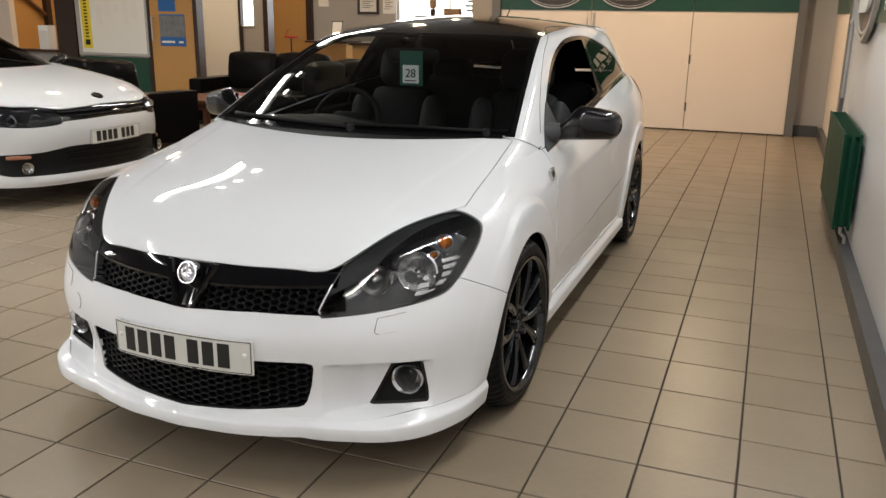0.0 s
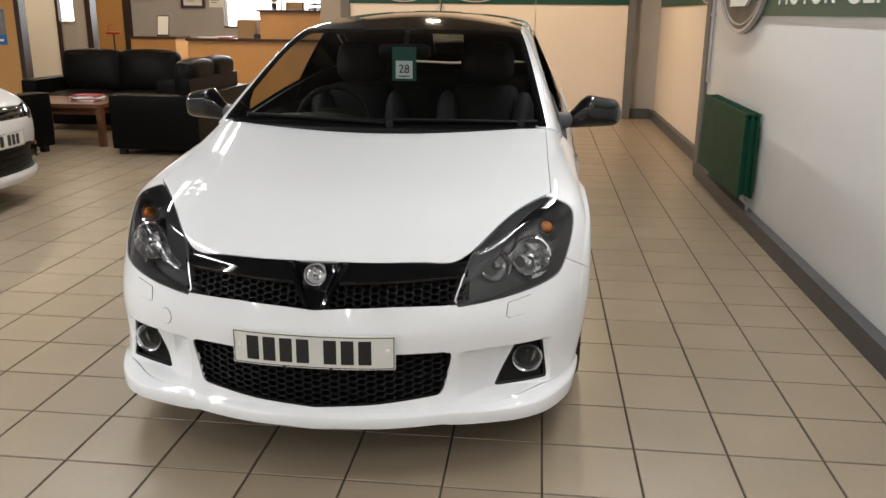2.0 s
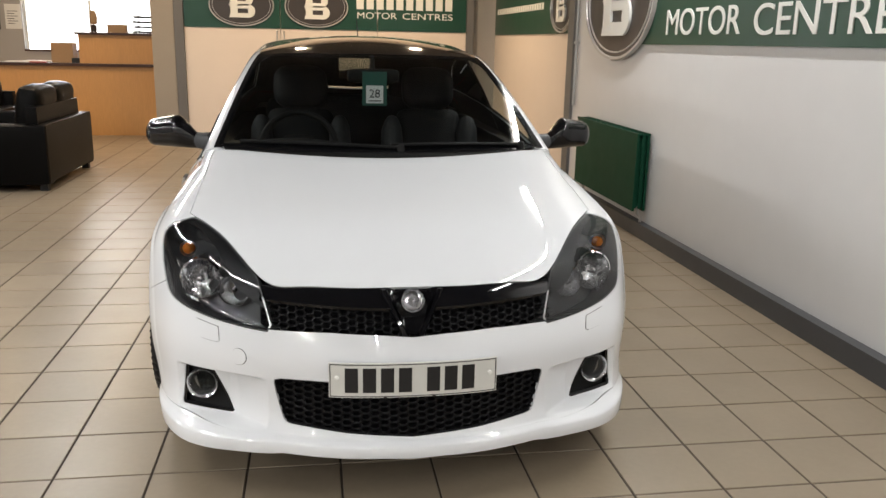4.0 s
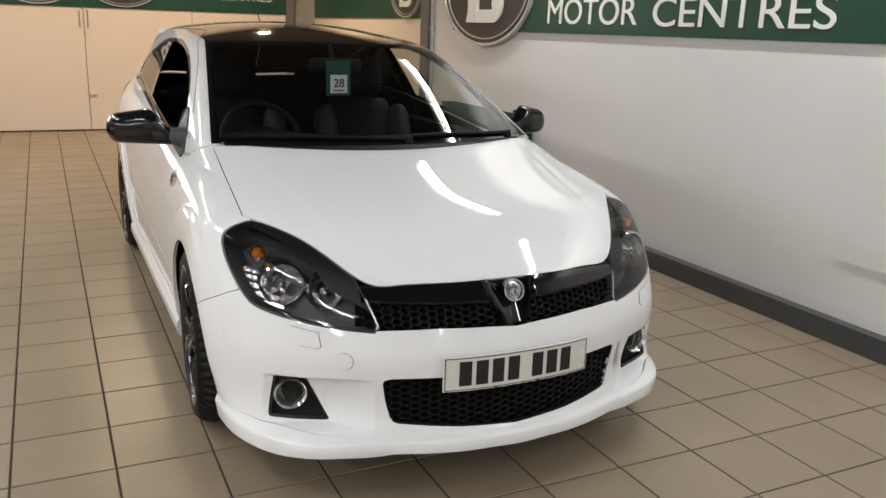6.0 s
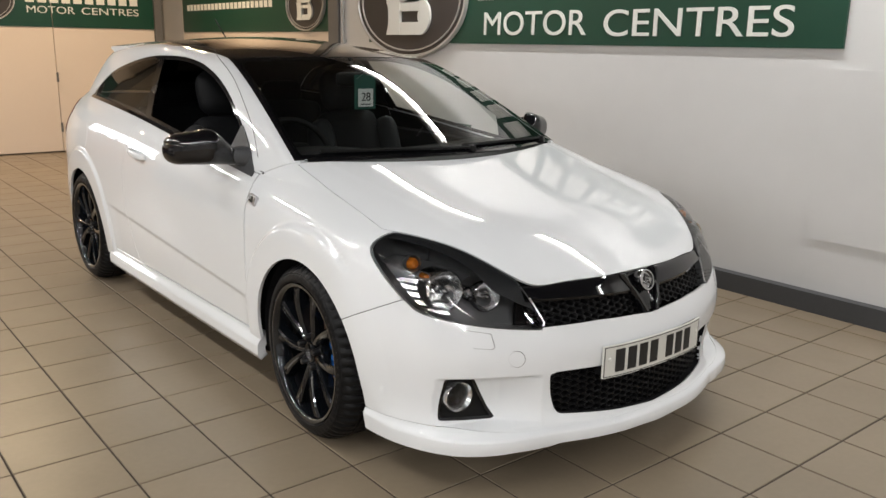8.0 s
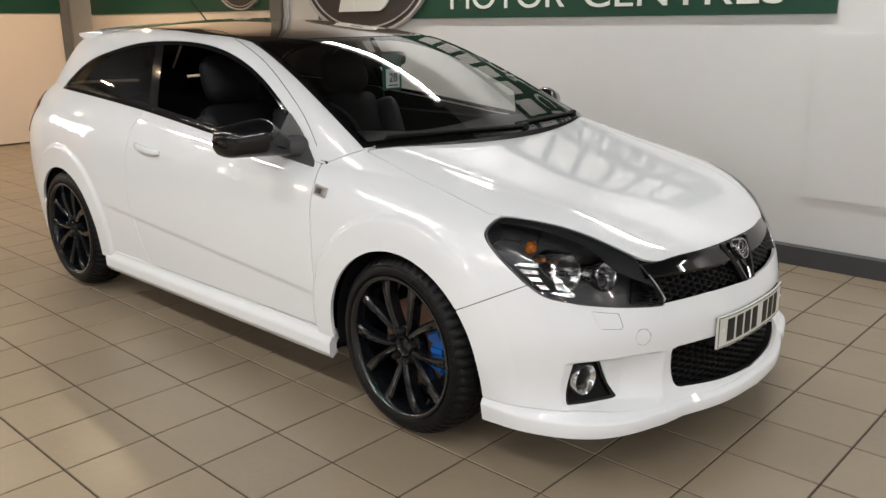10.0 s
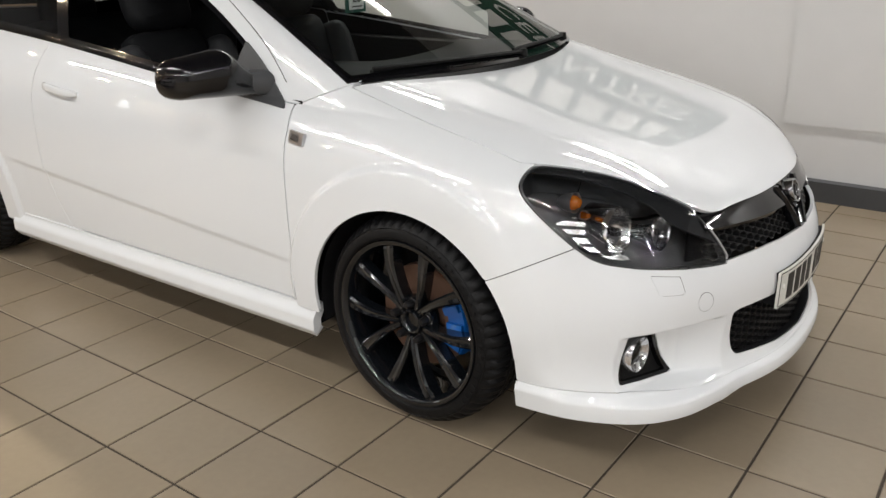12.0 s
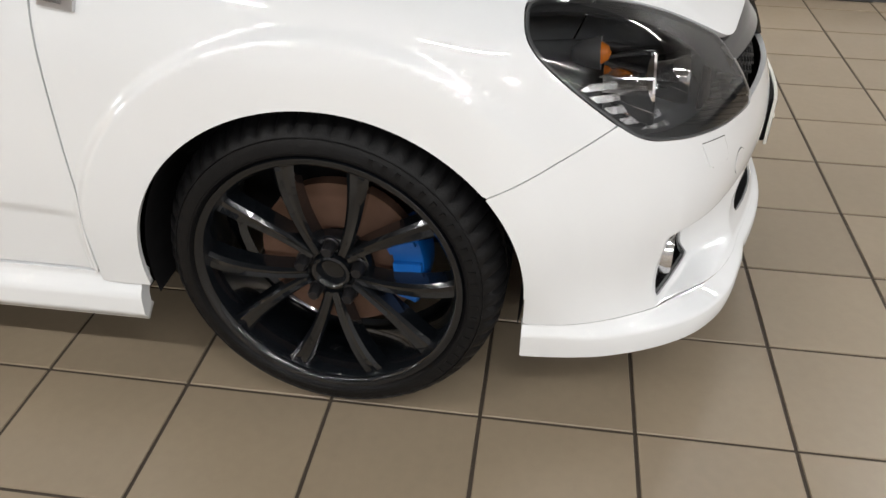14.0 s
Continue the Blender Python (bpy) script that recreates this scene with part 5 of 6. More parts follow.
for k_ in range(13):
    x_ = -0.062 + 0.124 * k_ / 12
    top_, low_ = 0.690, 0.560 + 0.116 * max(0.0, abs(x_) - 0.020) / 0.042
    rings_.append([(x_, nose(x_, top_, 0.034), top_), (x_, nose(x_, low_, 0.014), low_), (x_, nose(x_, low_, 0.045), low_), (x_, nose(x_, top_, 0.055), top_)])
add_loft(bm_, rings_)
part("grille_shield", bm_, M_GLOSS, car, "gloss black shield behind the badge", smooth=True)
for s_ in (-1, 1):
    bm_ = bmesh.new()
    rings_ = []
    for k_ in range(11):
        f_ = k_ / 10
        x_, z_ = 0.088 - 0.062 * f_, 0.688 - 0.130 * f_
        y_ = nose(x_, z_, -0.002)
        rings_.append([(s_ * (x_ - 0.012), y_ + 0.020, z_), (s_ * (x_ - 0.007), y_ + 0.002, z_), (s_ * (x_ + 0.003), y_, z_), (s_ * (x_ + 0.012), y_ + 0.012, z_), (s_ * (x_ + 0.012), y_ + 0.04, z_), (s_ * (x_ - 0.012), y_ + 0.04, z_)])
    add_loft(bm_, rings_)
    part("grille_wing", bm_, M_GLOSS, car, "gloss black arm of the V frame", smooth=True)
bz_ = 0.658
badge = bmesh.new()
add_lathe(badge, [(0.0, -0.004), (0.020, -0.006), (0.032, -0.003), (0.034, -0.009), (0.039, -0.009), (0.041, 0.0), (0.041, 0.02)], 32, "y")
bd_ = part("badge", badge, M_BADGE, car, "round chrome badge", smooth=True)
bd_.matrix_basis = pose(0, nose(0, bz_, -0.004), bz_, -20, 0, 0) @ Matrix.Diagonal((0.92, 1, 0.92, 1))
bm_ = bmesh.new()
for k_ in range(7):
    t_ = 0.9 * k_
    add_box(bm_, -0.010, 0.010, -0.012, -0.004, -0.003, 0.003, pose(0.014 * math.cos(t_), 0, 0.016 * math.sin(t_), 0, 40 * k_, 0))
part("relief", bm_, M_BADGE, bd_, "raised relief on the badge", bevel=0.002)

# washer covers and the towing eye cover; dark beads stand in for their shaded gaps
WASH = [(0.600, 0.552), (0.672, 0.566), (0.664, 0.519), (0.655, 0.512), (0.604, 0.506), (0.596, 0.512)]
skin("washer_cover", P_round, G_low, (radians(35), radians(62), 0.49, 0.58), (60, 50), lambda x, u, z: poly_sdf(np.abs(x), z, WASH), M_PAINT, car, "headlamp washer cover", thick=0.003, offset=0.0016, mirror=True)
TOW = [(-0.535 + 0.024 * math.cos(k * 0.314), 0.470 + 0.026 * math.sin(k * 0.314)) for k in range(20)]
skin("towing_eye_cover", P_round, G_low, (radians(-45), radians(-22), 0.43, 0.51), (50, 40), lambda x, u, z: poly_sdf(x, z, TOW), M_PAINT, car, "round towing eye cover", thick=0.003, offset=0.0014)
for nm_, loop_ in (("washer_seam", [(s, p) for s in (-1, 1) for p in [WASH]]), ("towing_eye_seam", [(1, TOW)])):
    for s_, poly_ in loop_:
        pts_ = []
        for k_ in range(len(poly_) + 1):
            (x0_, z0_), (x1_, z1_) = poly_[k_ % len(poly_)], poly_[(k_ + 1) % len(poly_)]
            for f_ in (0.0, 0.5):
                x_, z_ = s_ * (x0_ + f_ * (x1_ - x0_)), z0_ + f_ * (z1_ - z0_)
                pts_.append((x_, float(front_u(np.array(x_), np.array(z_))), z_))
        seam_ = []
        for q_ in pts_:
            a_ = math.atan2(q_[0], 0.05 - q_[1])
            seam_.append(on_surface(P_round, a_, q_[2]))
        part(nm_, tube(seam_, 0.0012, 5), M_SEAM_SHADE, car)

# number plate, bent to the nose
def bent(x0, x1, y0, y1, z0, z1, n=1, curve=None):
    """A flat block in n lengths, bowed back towards its ends."""
    bm = bmesh.new()
    add_loft(bm, [[(x, y + (curve(x) if curve else 0.0), z) for y, z in ((y0, z0), (y1, z0), (y1, z1), (y0, z1))] for x in [x0 + (x1 - x0) * k / n for k in range(n + 1)]])
    return bm


def bars_plate(PU, z0, curve, parent, label):
    plate = part("number_plate", bent(-0.260, 0.260, PU - 0.010, PU - 0.003, z0, z0 + 0.111, 16, curve), M_PLATE, parent, label)
    for a, b, c, d in ((-0.257, 0.257, 0.003, 0.0055), (-0.257, 0.257, 0.1055, 0.108), (-0.257, -0.2545, 0.0055, 0.1055), (0.2545, 0.257, 0.0055, 0.1055)):
        part("border", bent(a, b, PU - 0.0108, PU - 0.010, z0 + c, z0 + d, 16, curve), M_INK, plate)
    for k in range(7):
        x = -0.212 + 0.0545 * k + (0.032 if k > 3 else 0)
        part("bar", bent(x, x + 0.040, PU - 0.0112, PU - 0.010, z0 + 0.017, z0 + 0.096, 2, curve), M_INK, plate)
    for x in (-0.236, 0.236):
        bm = bmesh.new()
        add_lathe(bm, [(0.0, -0.004), (0.006, -0.003), (0.008, 0)], 14, "y")
        part("screw_cap", bm, M_SIGNW, plate, "white screw cap").matrix_basis = pose(x, PU - 0.010 + curve(x), z0 + 0.0635)
    for x in (-0.09, 0.06):
        part("clip", bent(x - 0.005, x + 0.005, PU - 0.012, PU - 0.004, z0 - 0.003, z0 + 0.004, 1, curve), M_INK, plate)
    part("plate_seat", bent(-0.25, 0.25, PU - 0.003, PU + 0.05, z0 + 0.005, z0 + 0.106, 16, curve), M_DARK, parent)
    return plate


nose_bow = lambda x: float(plan(np.array(abs(x)))) * 0.92
bars_plate(-0.902, 0.375, nose_bow, car, "white number plate in a thin black edge")

# fog lamps
skin("fog_housing", P_round, G_low, (radians(25), radians(70), 0.23, 0.42), (80, 60), lambda x, u, z: poly_sdf(np.abs(x), z, FOG) + 0.004, M_PLASTIC, car, "black fog lamp surround", thick=0.0, offset=-0.024, mirror=True)
skin("fog_edge", P_round, G_low, (radians(25), radians(70), 0.23, 0.42), (90, 70), lambda x, u, z: np.minimum(poly_sdf(np.abs(x), z, FOG) + 0.001, 0.008 - poly_sdf(np.abs(x), z, FOG)), M_GLOSS, car, thick=0.03, offset=-0.004, mirror=True, back=False)
for s_ in (-1, 1):
    fu_ = float(front_u(np.array(0.664), np.array(0.333))) + 0.020
    m_ = look((s_ * 0.664, fu_, 0.333), (s_ * 0.76, fu_ - 1, 0.35))
    bm_ = bmesh.new()
    add_lathe(bm_, [(0.049, 0.012), (0.053, -0.012), (0.049, -0.022), (0.042, -0.016), (0.036, 0.0), (0.030, 0.014), (0.0, 0.02)], 32, "z")
    fl_ = part("fog_lamp", bm_, M_RING, car, "round chrome fog lamp", smooth=True)
    fl_.matrix_basis = m_
    bm_ = bmesh.new()
    add_lathe(bm_, [(0.034, -0.004), (0.025, -0.014), (0.0, -0.018)], 24, "z")
    part("lens", bm_, M_SIDEGLASS, fl_, "dark glass lens", smooth=True)

# headlamps
P_ball = ray_ball(G_low, (0.36, -0.25, 0.60))
SPAN = (radians(-30), radians(105), radians(-16), radians(50))
skin("headlamp_lens", P_ball, G_low, SPAN, (150, 100), lambda x, u, z: in_lamp(x, u, z) - 0.002, M_LENS, car, "clear headlamp lens", thick=0.0, mirror=True)
skin("headlamp_edge", P_ball, G_low, SPAN, (220, 150), lambda x, u, z: np.minimum(in_lamp(x, u, z) - 0.0002, 0.0040 - in_lamp(x, u, z)), M_HOUSING, car, "dark lamp edge", thick=0.085, offset=-0.002, mirror=True)
skin("lamp_eyelid", P_ball, G_low, SPAN, (150, 110), lambda x, u, z: np.minimum(in_lamp(x, u, z) - 0.001, 0.030 + 0.05 * step(0.70, 0.48, np.abs(x)) * step(0.62, 0.70, z) + in_hood(x, u, z)), M_EYELID, car, "ribbed dark lid inside the lamp", thick=0.006, offset=-0.010, mirror=True)
skin("headlamp_housing", P_ball, G_low, SPAN, (80, 60), lambda x, u, z: in_lamp(x, u, z) + 0.006, M_HOUSING, car, "dark grey headlamp housing", thick=0.0, offset=-0.092, mirror=True)
skin("reflector_ribs", P_ball, G_low, SPAN, (150, 120), lambda x, u, z: np.minimum(np.minimum(in_lamp(x, u, z) - 0.014, 0.0065 - np.abs((z - 0.02 * np.abs(x)) % 0.022 - 0.011)), poly_sdf(np.abs(x), z, [(0.690, 0.606), (0.785, 0.635), (0.795, 0.705), (0.755, 0.728), (0.722, 0.715), (0.705, 0.66)])), M_REFL, car, "chrome ribs beside the lamps", thick=0.004, offset=-0.034, mirror=True)
# highlight along the lens's inner edge, laid on as a thin silver strip
skin("lens_edge_strip", P_ball, G_low, (radians(-2), radians(26), radians(-8), radians(12)), (260, 150), lambda x, u, z: np.minimum(np.minimum(in_lamp(x, u, z) + 0.0015, 0.0035 - in_lamp(x, u, z)), np.minimum(0.52 - np.abs(x), np.minimum(z - 0.566, 0.650 - z))), M_BRUSHED, car, "silver strip standing in for the glint on the lens edge", thick=0.004, offset=0.0008, mirror=True)
for s_ in (-1, 1):
    for nm_, pos_, r_ in (("main_lamp", (0.664, -0.552, 0.665), 0.064), ("dip_lamp", (0.550, -0.625, 0.646), 0.050), ("indicator", (0.715, -0.452, 0.742), 0.026)):
        m_ = look((s_ * pos_[0], pos_[1], pos_[2]), (s_ * (pos_[0] + 0.10), pos_[1] - 1, pos_[2] + 0.10))
        bm_ = bmesh.new()
        add_lathe(bm_, [(r_, -0.004), (r_ * 1.06, -0.008), (r_ * 1.02, 0.0), (r_ * 0.85, 0.022), (r_ * 0.55, 0.038), (r_ * 0.2, 0.042), (0.0, 0.042)], 36, "z")
        lp_ = part(nm_, bm_, M_REFL if nm_ != "indicator" else M_BRUSHED, car, {"main_lamp": "large round reflector", "dip_lamp": "smaller round reflector", "indicator": "amber indicator lamp"}[nm_], smooth=True)
        lp_.matrix_basis = m_
        bm_ = bmesh.new()
        if nm_ == "indicator":
            add_lathe(bm_, [(0.0, -0.024), (0.012, -0.020), (0.019, -0.008), (0.020, 0.015)], 20, "z")
            part("bulb", bm_, M_AMBER, lp_, "amber bulb", smooth=True)
        else:
            add_lathe(bm_, [(0.0, -0.018), (r_ * 0.16, -0.014), (r_ * 0.20, 0.0), (r_ * 0.20, 0.03)], 20, "z")
            part("bulb_cap", bm_, M_CHROME, lp_, "chrome bulb shield", smooth=True)
            bm_ = bmesh.new()
            add_lathe(bm_, [(r_ * 1.0, -0.012), (r_ * 1.07, -0.008), (r_ * 1.10, 0.02), (r_ * 1.12, 0.075)], 36, "z")
            part("bezel", bm_, M_CHROME, lp_, "chrome barrel", smooth=True)

# ---- wheels ----
def wheel(m, front, parent):
    """Ten-spoke black alloy wheel; its outer face looks to local +x."""
    bm = bmesh.new()
    add_lathe(bm, [(0.238, -0.19), (0.252, -0.18), (0.240, -0.16), (0.228, -0.06), (0.231, -0.012), (0.236, -0.002), (0.2385, 0.006), (0.245, 0.0105), (0.252, 0.010), (0.2545, 0.003), (0.253, -0.012), (0.242, -0.016)], 72, "x")
    w = part("wheel", bm, M_RIM, parent, "satin black alloy wheel with ten spokes", smooth=True)
    w.matrix_basis = m
    # tyre with tread blocks cut round its shoulder
    bm = bmesh.new()
    n = 224
    prof = [(0.250, -0.006), (0.256, 0.006), (0.264, 0.013), (0.279, 0.012), (0.295, 0.003), (0.307, -0.011), (0.3155, -0.028), (R_TYRE, -0.052), (R_TYRE, -0.066), (R_TYRE - 0.007, -0.069), (R_TYRE - 0.007, -0.077), (R_TYRE, -0.080), (R_TYRE, -0.108), (R_TYRE - 0.007, -0.111), (R_TYRE - 0.007, -0.119), (R_TYRE, -0.122), (R_TYRE, -0.142), (0.319, -0.17), (0.306, -0.198), (0.272, -0.205), (0.243, -0.190)]
    rings = []
    for k in range(n):
        ring = []
        for i, (r, a) in enumerate(prof):
            lag = k + (2 if i > 9 else 0)
            if lag % 4 == 3 and 4 <= i <= 8 or lag % 4 == 1 and 12 <= i <= 16:
                r -= 0.010 if 5 <= i < 8 else 0.004
            t = 2 * math.pi * k / n
            ring.append(bm.verts.new((a, r * math.cos(t), r * math.sin(t))))
        rings.append(ring)
    for k in range(n):
        a, b = rings[k], rings[(k + 1) % n]
        for i in range(len(prof) - 1):
            bm.faces.new((a[i], a[i + 1], b[i + 1], b[i]))
    bmesh.ops.recalc_face_normals(bm, faces=bm.faces[:])
    part("tyre", bm, M_TYRE, w, "black low profile tyre", smooth=True)
    bm = bmesh.new()
    add_lathe(bm, [(0.2585, 0.0085), (0.2605, 0.0125), (0.2630, 0.0128)], 72, "x")
    add_lathe(bm, [(0.2875, 0.0070), (0.2890, 0.0088), (0.2905, 0.0062)], 72, "x")
    for k in range(22):
        t = radians(20 + 5.2 * k)
        add_box(bm, 0.009, 0.0140, -0.004, 0.004, 0.268, 0.281, pose(0, 0, 0, math.degrees(t), 0, 0))
    part("sidewall_relief", bm, M_TYRE, w, "raised sidewall marks")
    # spokes: five pairs
    for k in range(5):
        for s in (-1, 1):
            c = 90 + 72 * k
            bm = bmesh.new()
            rr = []
            for j in range(13):
                f = j / 12
                r = 0.046 + f * (0.243 - 0.046)
                ang = radians(c + s * (29 - 13.0 * f ** 0.8))
                wid = 0.0105 + 0.0055 * f + 0.006 * f ** 3
                xo = 0.004 - 0.024 * (1 - f) ** 1.6 - 0.010 * f ** 6
                mid = Vector((0, r * math.cos(ang), r * math.sin(ang)))
                tan = Vector((0, -math.sin(ang), math.cos(ang))) * s
                rr.append([mid + tan * (-wid) + Vector((xo - 0.007, 0, 0)), mid + tan * (-wid * 0.62) + Vector((xo, 0, 0)), mid + Vector((xo - 0.003, 0, 0)), mid + tan * (wid * 0.62) + Vector((xo, 0, 0)), mid + tan * wid + Vector((xo - 0.007, 0, 0)), mid + tan * wid * 0.9 + Vector((xo - 0.046, 0, 0)), mid - tan * wid * 0.9 + Vector((xo - 0.046, 0, 0))])
            add_loft(bm, rr)
            part("spoke", bm, M_RIM, w)
    bm = bmesh.new()
    add_lathe(bm, [(0.0, -0.036), (0.022, -0.035), (0.026, -0.022), (0.031, -0.018), (0.036, -0.020), (0.040, -0.034), (0.062, -0.034), (0.070, -0.040), (0.074, -0.06), (0.0, -0.07)], 40, "x")
    part("hub", bm, M_RIM, w, "black hub with centre cap", smooth=True)
    for k in range(5):
        t = radians(90 + 72 * k)
        bm = bmesh.new()
        add_lathe(bm, [(0.0, -0.003), (0.009, -0.003), (0.0115, -0.008), (0.0125, -0.03), (0.016, -0.032)], 12, "x")
        nt_ = part("wheel_nut", bm, M_NUT, w, smooth=True)
        nt_.matrix_basis = Matrix.Translation((0, 0.056 * math.cos(t), 0.056 * math.sin(t)))
    bm = bmesh.new()
    add_lathe(bm, [(0.06, -0.085), (0.155 if front else 0.135, -0.085), (0.155 if front else 0.135, -0.112), (0.06, -0.112)], 56, "x", closed=True)
    part("brake_disc", bm, M_DISC, w, "rusty brake disc")
    bm = bmesh.new()
    add_lathe(bm, [(0.0, -0.09), (0.075, -0.09), (0.08, -0.12), (0.0, -0.2)], 24, "x")
    part("disc_hat", bm, M_NUT, w, smooth=True)
    bm = bmesh.new()
    add_lathe(bm, [(0.112, -0.062), (0.168, -0.062), (0.174, -0.075), (0.174, -0.13), (0.112, -0.13)], 18, "x", closed=True, arc=radians(60))
    for t in (8, 30, 52):
        add_box(bm, -0.060, -0.050, -0.012, 0.012, 0.112, 0.165, pose(0, 0, 0, t - 90, 0, 0))
    bmesh.ops.holes_fill(bm, edges=[e for e in bm.edges if e.is_boundary])
    bmesh.ops.rotate(bm, cent=(0, 0, 0), matrix=Matrix.Rotation(radians(-33 + (180 if front else 0)), 3, "X"), verts=bm.verts)
    part("caliper", bm, M_CAL, w, "blue brake caliper", smooth=True)
    return w


for u_ in (0.0, WHEELBASE):
    big_ = Matrix.Diagonal((1.0, 1.022, 1.022, 1))
    xo_ = 0.866
    # the far side turns by half a circle, so its outer face looks outward
    # the front wheels are turned a little
    steer_ = -3.0 if u_ == 0 else 0.0
    wheel(pose(xo_, u_, R_TYRE * 1.022, 0, 0, steer_) @ big_, u_ == 0, car)
    wheel(pose(-xo_, u_, R_TYRE * 1.022, 0, 0, steer_) @ Matrix.Diagonal((-1, 1, 1, 1)) @ big_, u_ == 0, car)
    for s_ in (-1, 1):
        bm_ = bmesh.new()
        add_lathe(bm_, [(0.366, 0.838), (0.368, 0.60), (0.30, 0.56), (0.0, 0.55)], 40, "x", arc=radians(206), m=pose(0, u_, HUB_Z, -13, 0, 0))
        wl_ = part("wheel_arch_liner", bm_, M_DARK, car)
        wl_.matrix_basis = Matrix.Diagonal((s_, 1, 1, 1))

# underside and engine bay block
bm_ = bmesh.new()
add_box(bm_, -0.50, 0.50, -0.60, 3.15, 0.185, 0.27)
add_box(bm_, -0.80, 0.80, 0.42, 2.16, 0.19, 0.30)
add_box(bm_, -0.48, 0.48, -0.62, 0.05, 0.27, 0.62)
add_box(bm_, -0.74, 0.74, 3.0, 3.2, 0.25, 0.42)
part("underbody", bm_, M_DARK, car)

# ---- mirrors, handles, small outside parts ----
def mirror_shape(f):
    """Top, underside and depth of the casing, from its neck (0) to its rounded end (1)."""
    cap = math.sqrt(max(0.0, 1 - max(0.0, (f - 0.80) / 0.20) ** 2.4)) * 0.97 + 0.03
    rise = float(step(-0.10, 0.36, np.array(f)))
    top, low = 1.000 + 0.086 * rise - 0.030 * max(0.0, f - 0.36) / 0.64, 0.938 + 0.004 * f
    deep = (0.045 + 0.045 * float(step(0.0, 0.45, np.array(f)))) * cap
    mid, half = 0.5 * (top + low), 0.5 * (top - low) * cap
    return mid + half, mid - half, deep


for s_ in (-1, 1):
    bm_ = bmesh.new()
    rings_ = []
    for j_ in range(27):
        f_ = 0.5 - 0.5 * math.cos(math.pi * j_ / 26)
        x_, u_ = 0.818 + 0.243 * f_, 0.650 + 0.120 * f_
        z1_, z0_, du_ = mirror_shape(f_)
        ring_ = []
        for k_ in range(32):
            t_ = 2 * math.pi * k_ / 32
            c_, s2_ = math.cos(t_), math.sin(t_)
            py_ = math.copysign(abs(c_) ** 0.8, c_) * du_ * (0.40 if c_ > 0 else 1.0)
            pz_ = math.copysign(abs(s2_) ** 0.72, s2_)
            ring_.append((s_ * x_, u_ + py_, 0.5 * (z0_ + z1_) + 0.5 * (z1_ - z0_) * pz_))
        rings_.append(ring_)
    add_loft(bm_, rings_)
    dm_ = part("door_mirror", bm_, M_CASING, car, "gloss black door mirror", smooth=True)
    bm_ = bmesh.new()
    add_loft(bm_, [[(s_ * x_, u_ + a_, z_ + b_) for a_, b_ in rounded(w_, h_, min(w_, h_) * 0.4, 4)] for x_, u_, z_, w_, h_ in ((0.765, 0.640, 0.965, 0.13, 0.09), (0.80, 0.645, 0.972, 0.11, 0.07), (0.850, 0.668, 0.982, 0.09, 0.06))])
    part("mirror_foot", bm_, M_SAIL, dm_, "matt black mirror foot", smooth=True)
    part("mirror_glass", box(0.90, 1.02, 0.762, 0.768, 0.955, 1.055) if s_ > 0 else box(-1.02, -0.90, 0.762, 0.768, 0.955, 1.055), M_CHROME, dm_, "mirror glass", bevel=0.002)
    # door handle with its cup
    zz_, uu_ = 0.862, 1.555
    xx_ = float(side_x(np.array(uu_ + 0.12), np.array(zz_)))
    bm_ = bmesh.new()
    add_loft(bm_, [[(s_ * (xx_ + 0.004 + dx_ + a_ * 0.6), uu_ + f_ * 0.215, zz_ + b_ + 0.018 * f_) for a_, b_ in rounded(w_, h_, min(w_, h_) * 0.45, 4)] for f_, dx_, w_, h_ in ((0, -0.004, 0.02, 0.018), (0.12, 0.012, 0.024, 0.030), (0.4, 0.018, 0.024, 0.034), (0.75, 0.018, 0.024, 0.034), (0.92, 0.012, 0.024, 0.030), (1, -0.004, 0.02, 0.020))])
    part("door_handle", bm_, M_PAINT, car, "white door handle", smooth=True)
    # side repeater
    uu_, zz_ = 0.412, 0.832
    xx_ = float(side_x(np.array(uu_), np.array(zz_)))
    rp_ = part("side_repeater", box(-0.004, 0.007, -0.030, 0.030, -0.019, 0.019), M_BRUSHED, car, "small chrome side repeater", bevel=0.004)
    rp_.matrix_basis = Matrix.Translation((s_ * xx_, uu_, zz_)) @ Matrix.Diagonal((s_, 1, 1, 1)) @ pose(0, 0, 0, 8, -14, 0)
    part("lens", box(0.007, 0.009, -0.012, 0.020, -0.010, 0.010), M_LENS, rp_)
fc_ = [(2.60 + 0.075 * math.cos(t * 0.3142), 0.875 + 0.075 * math.sin(t * 0.3142)) for t in range(20)]
for lid_ in skin("fuel_flap", P_side, G_high, (2.48, 2.72, radians(10), radians(32)), (50, 50), lambda x, u, z: poly_sdf(u, z, fc_), M_PAINT, car, thick=0.003, offset=0.0012):
    lid_.matrix_basis = Matrix.Diagonal((-1, 1, 1, 1))

# wipers and scuttle
skin("scuttle", ray_top(G_low, 0.5), G_low, (-0.72, 0.72, 0.08, 0.50), (80, 40), lambda x, u, z: np.minimum(u - 0.135 - 0.36 * x * x, 0.235 + 0.36 * x * x - u), M_PLASTIC, car, "black scuttle panel", thick=0.0, offset=-0.022)


def screen_at(x, u, lift):
    return (x, u, float(top_z(np.array(x), np.array(u))) + lift)


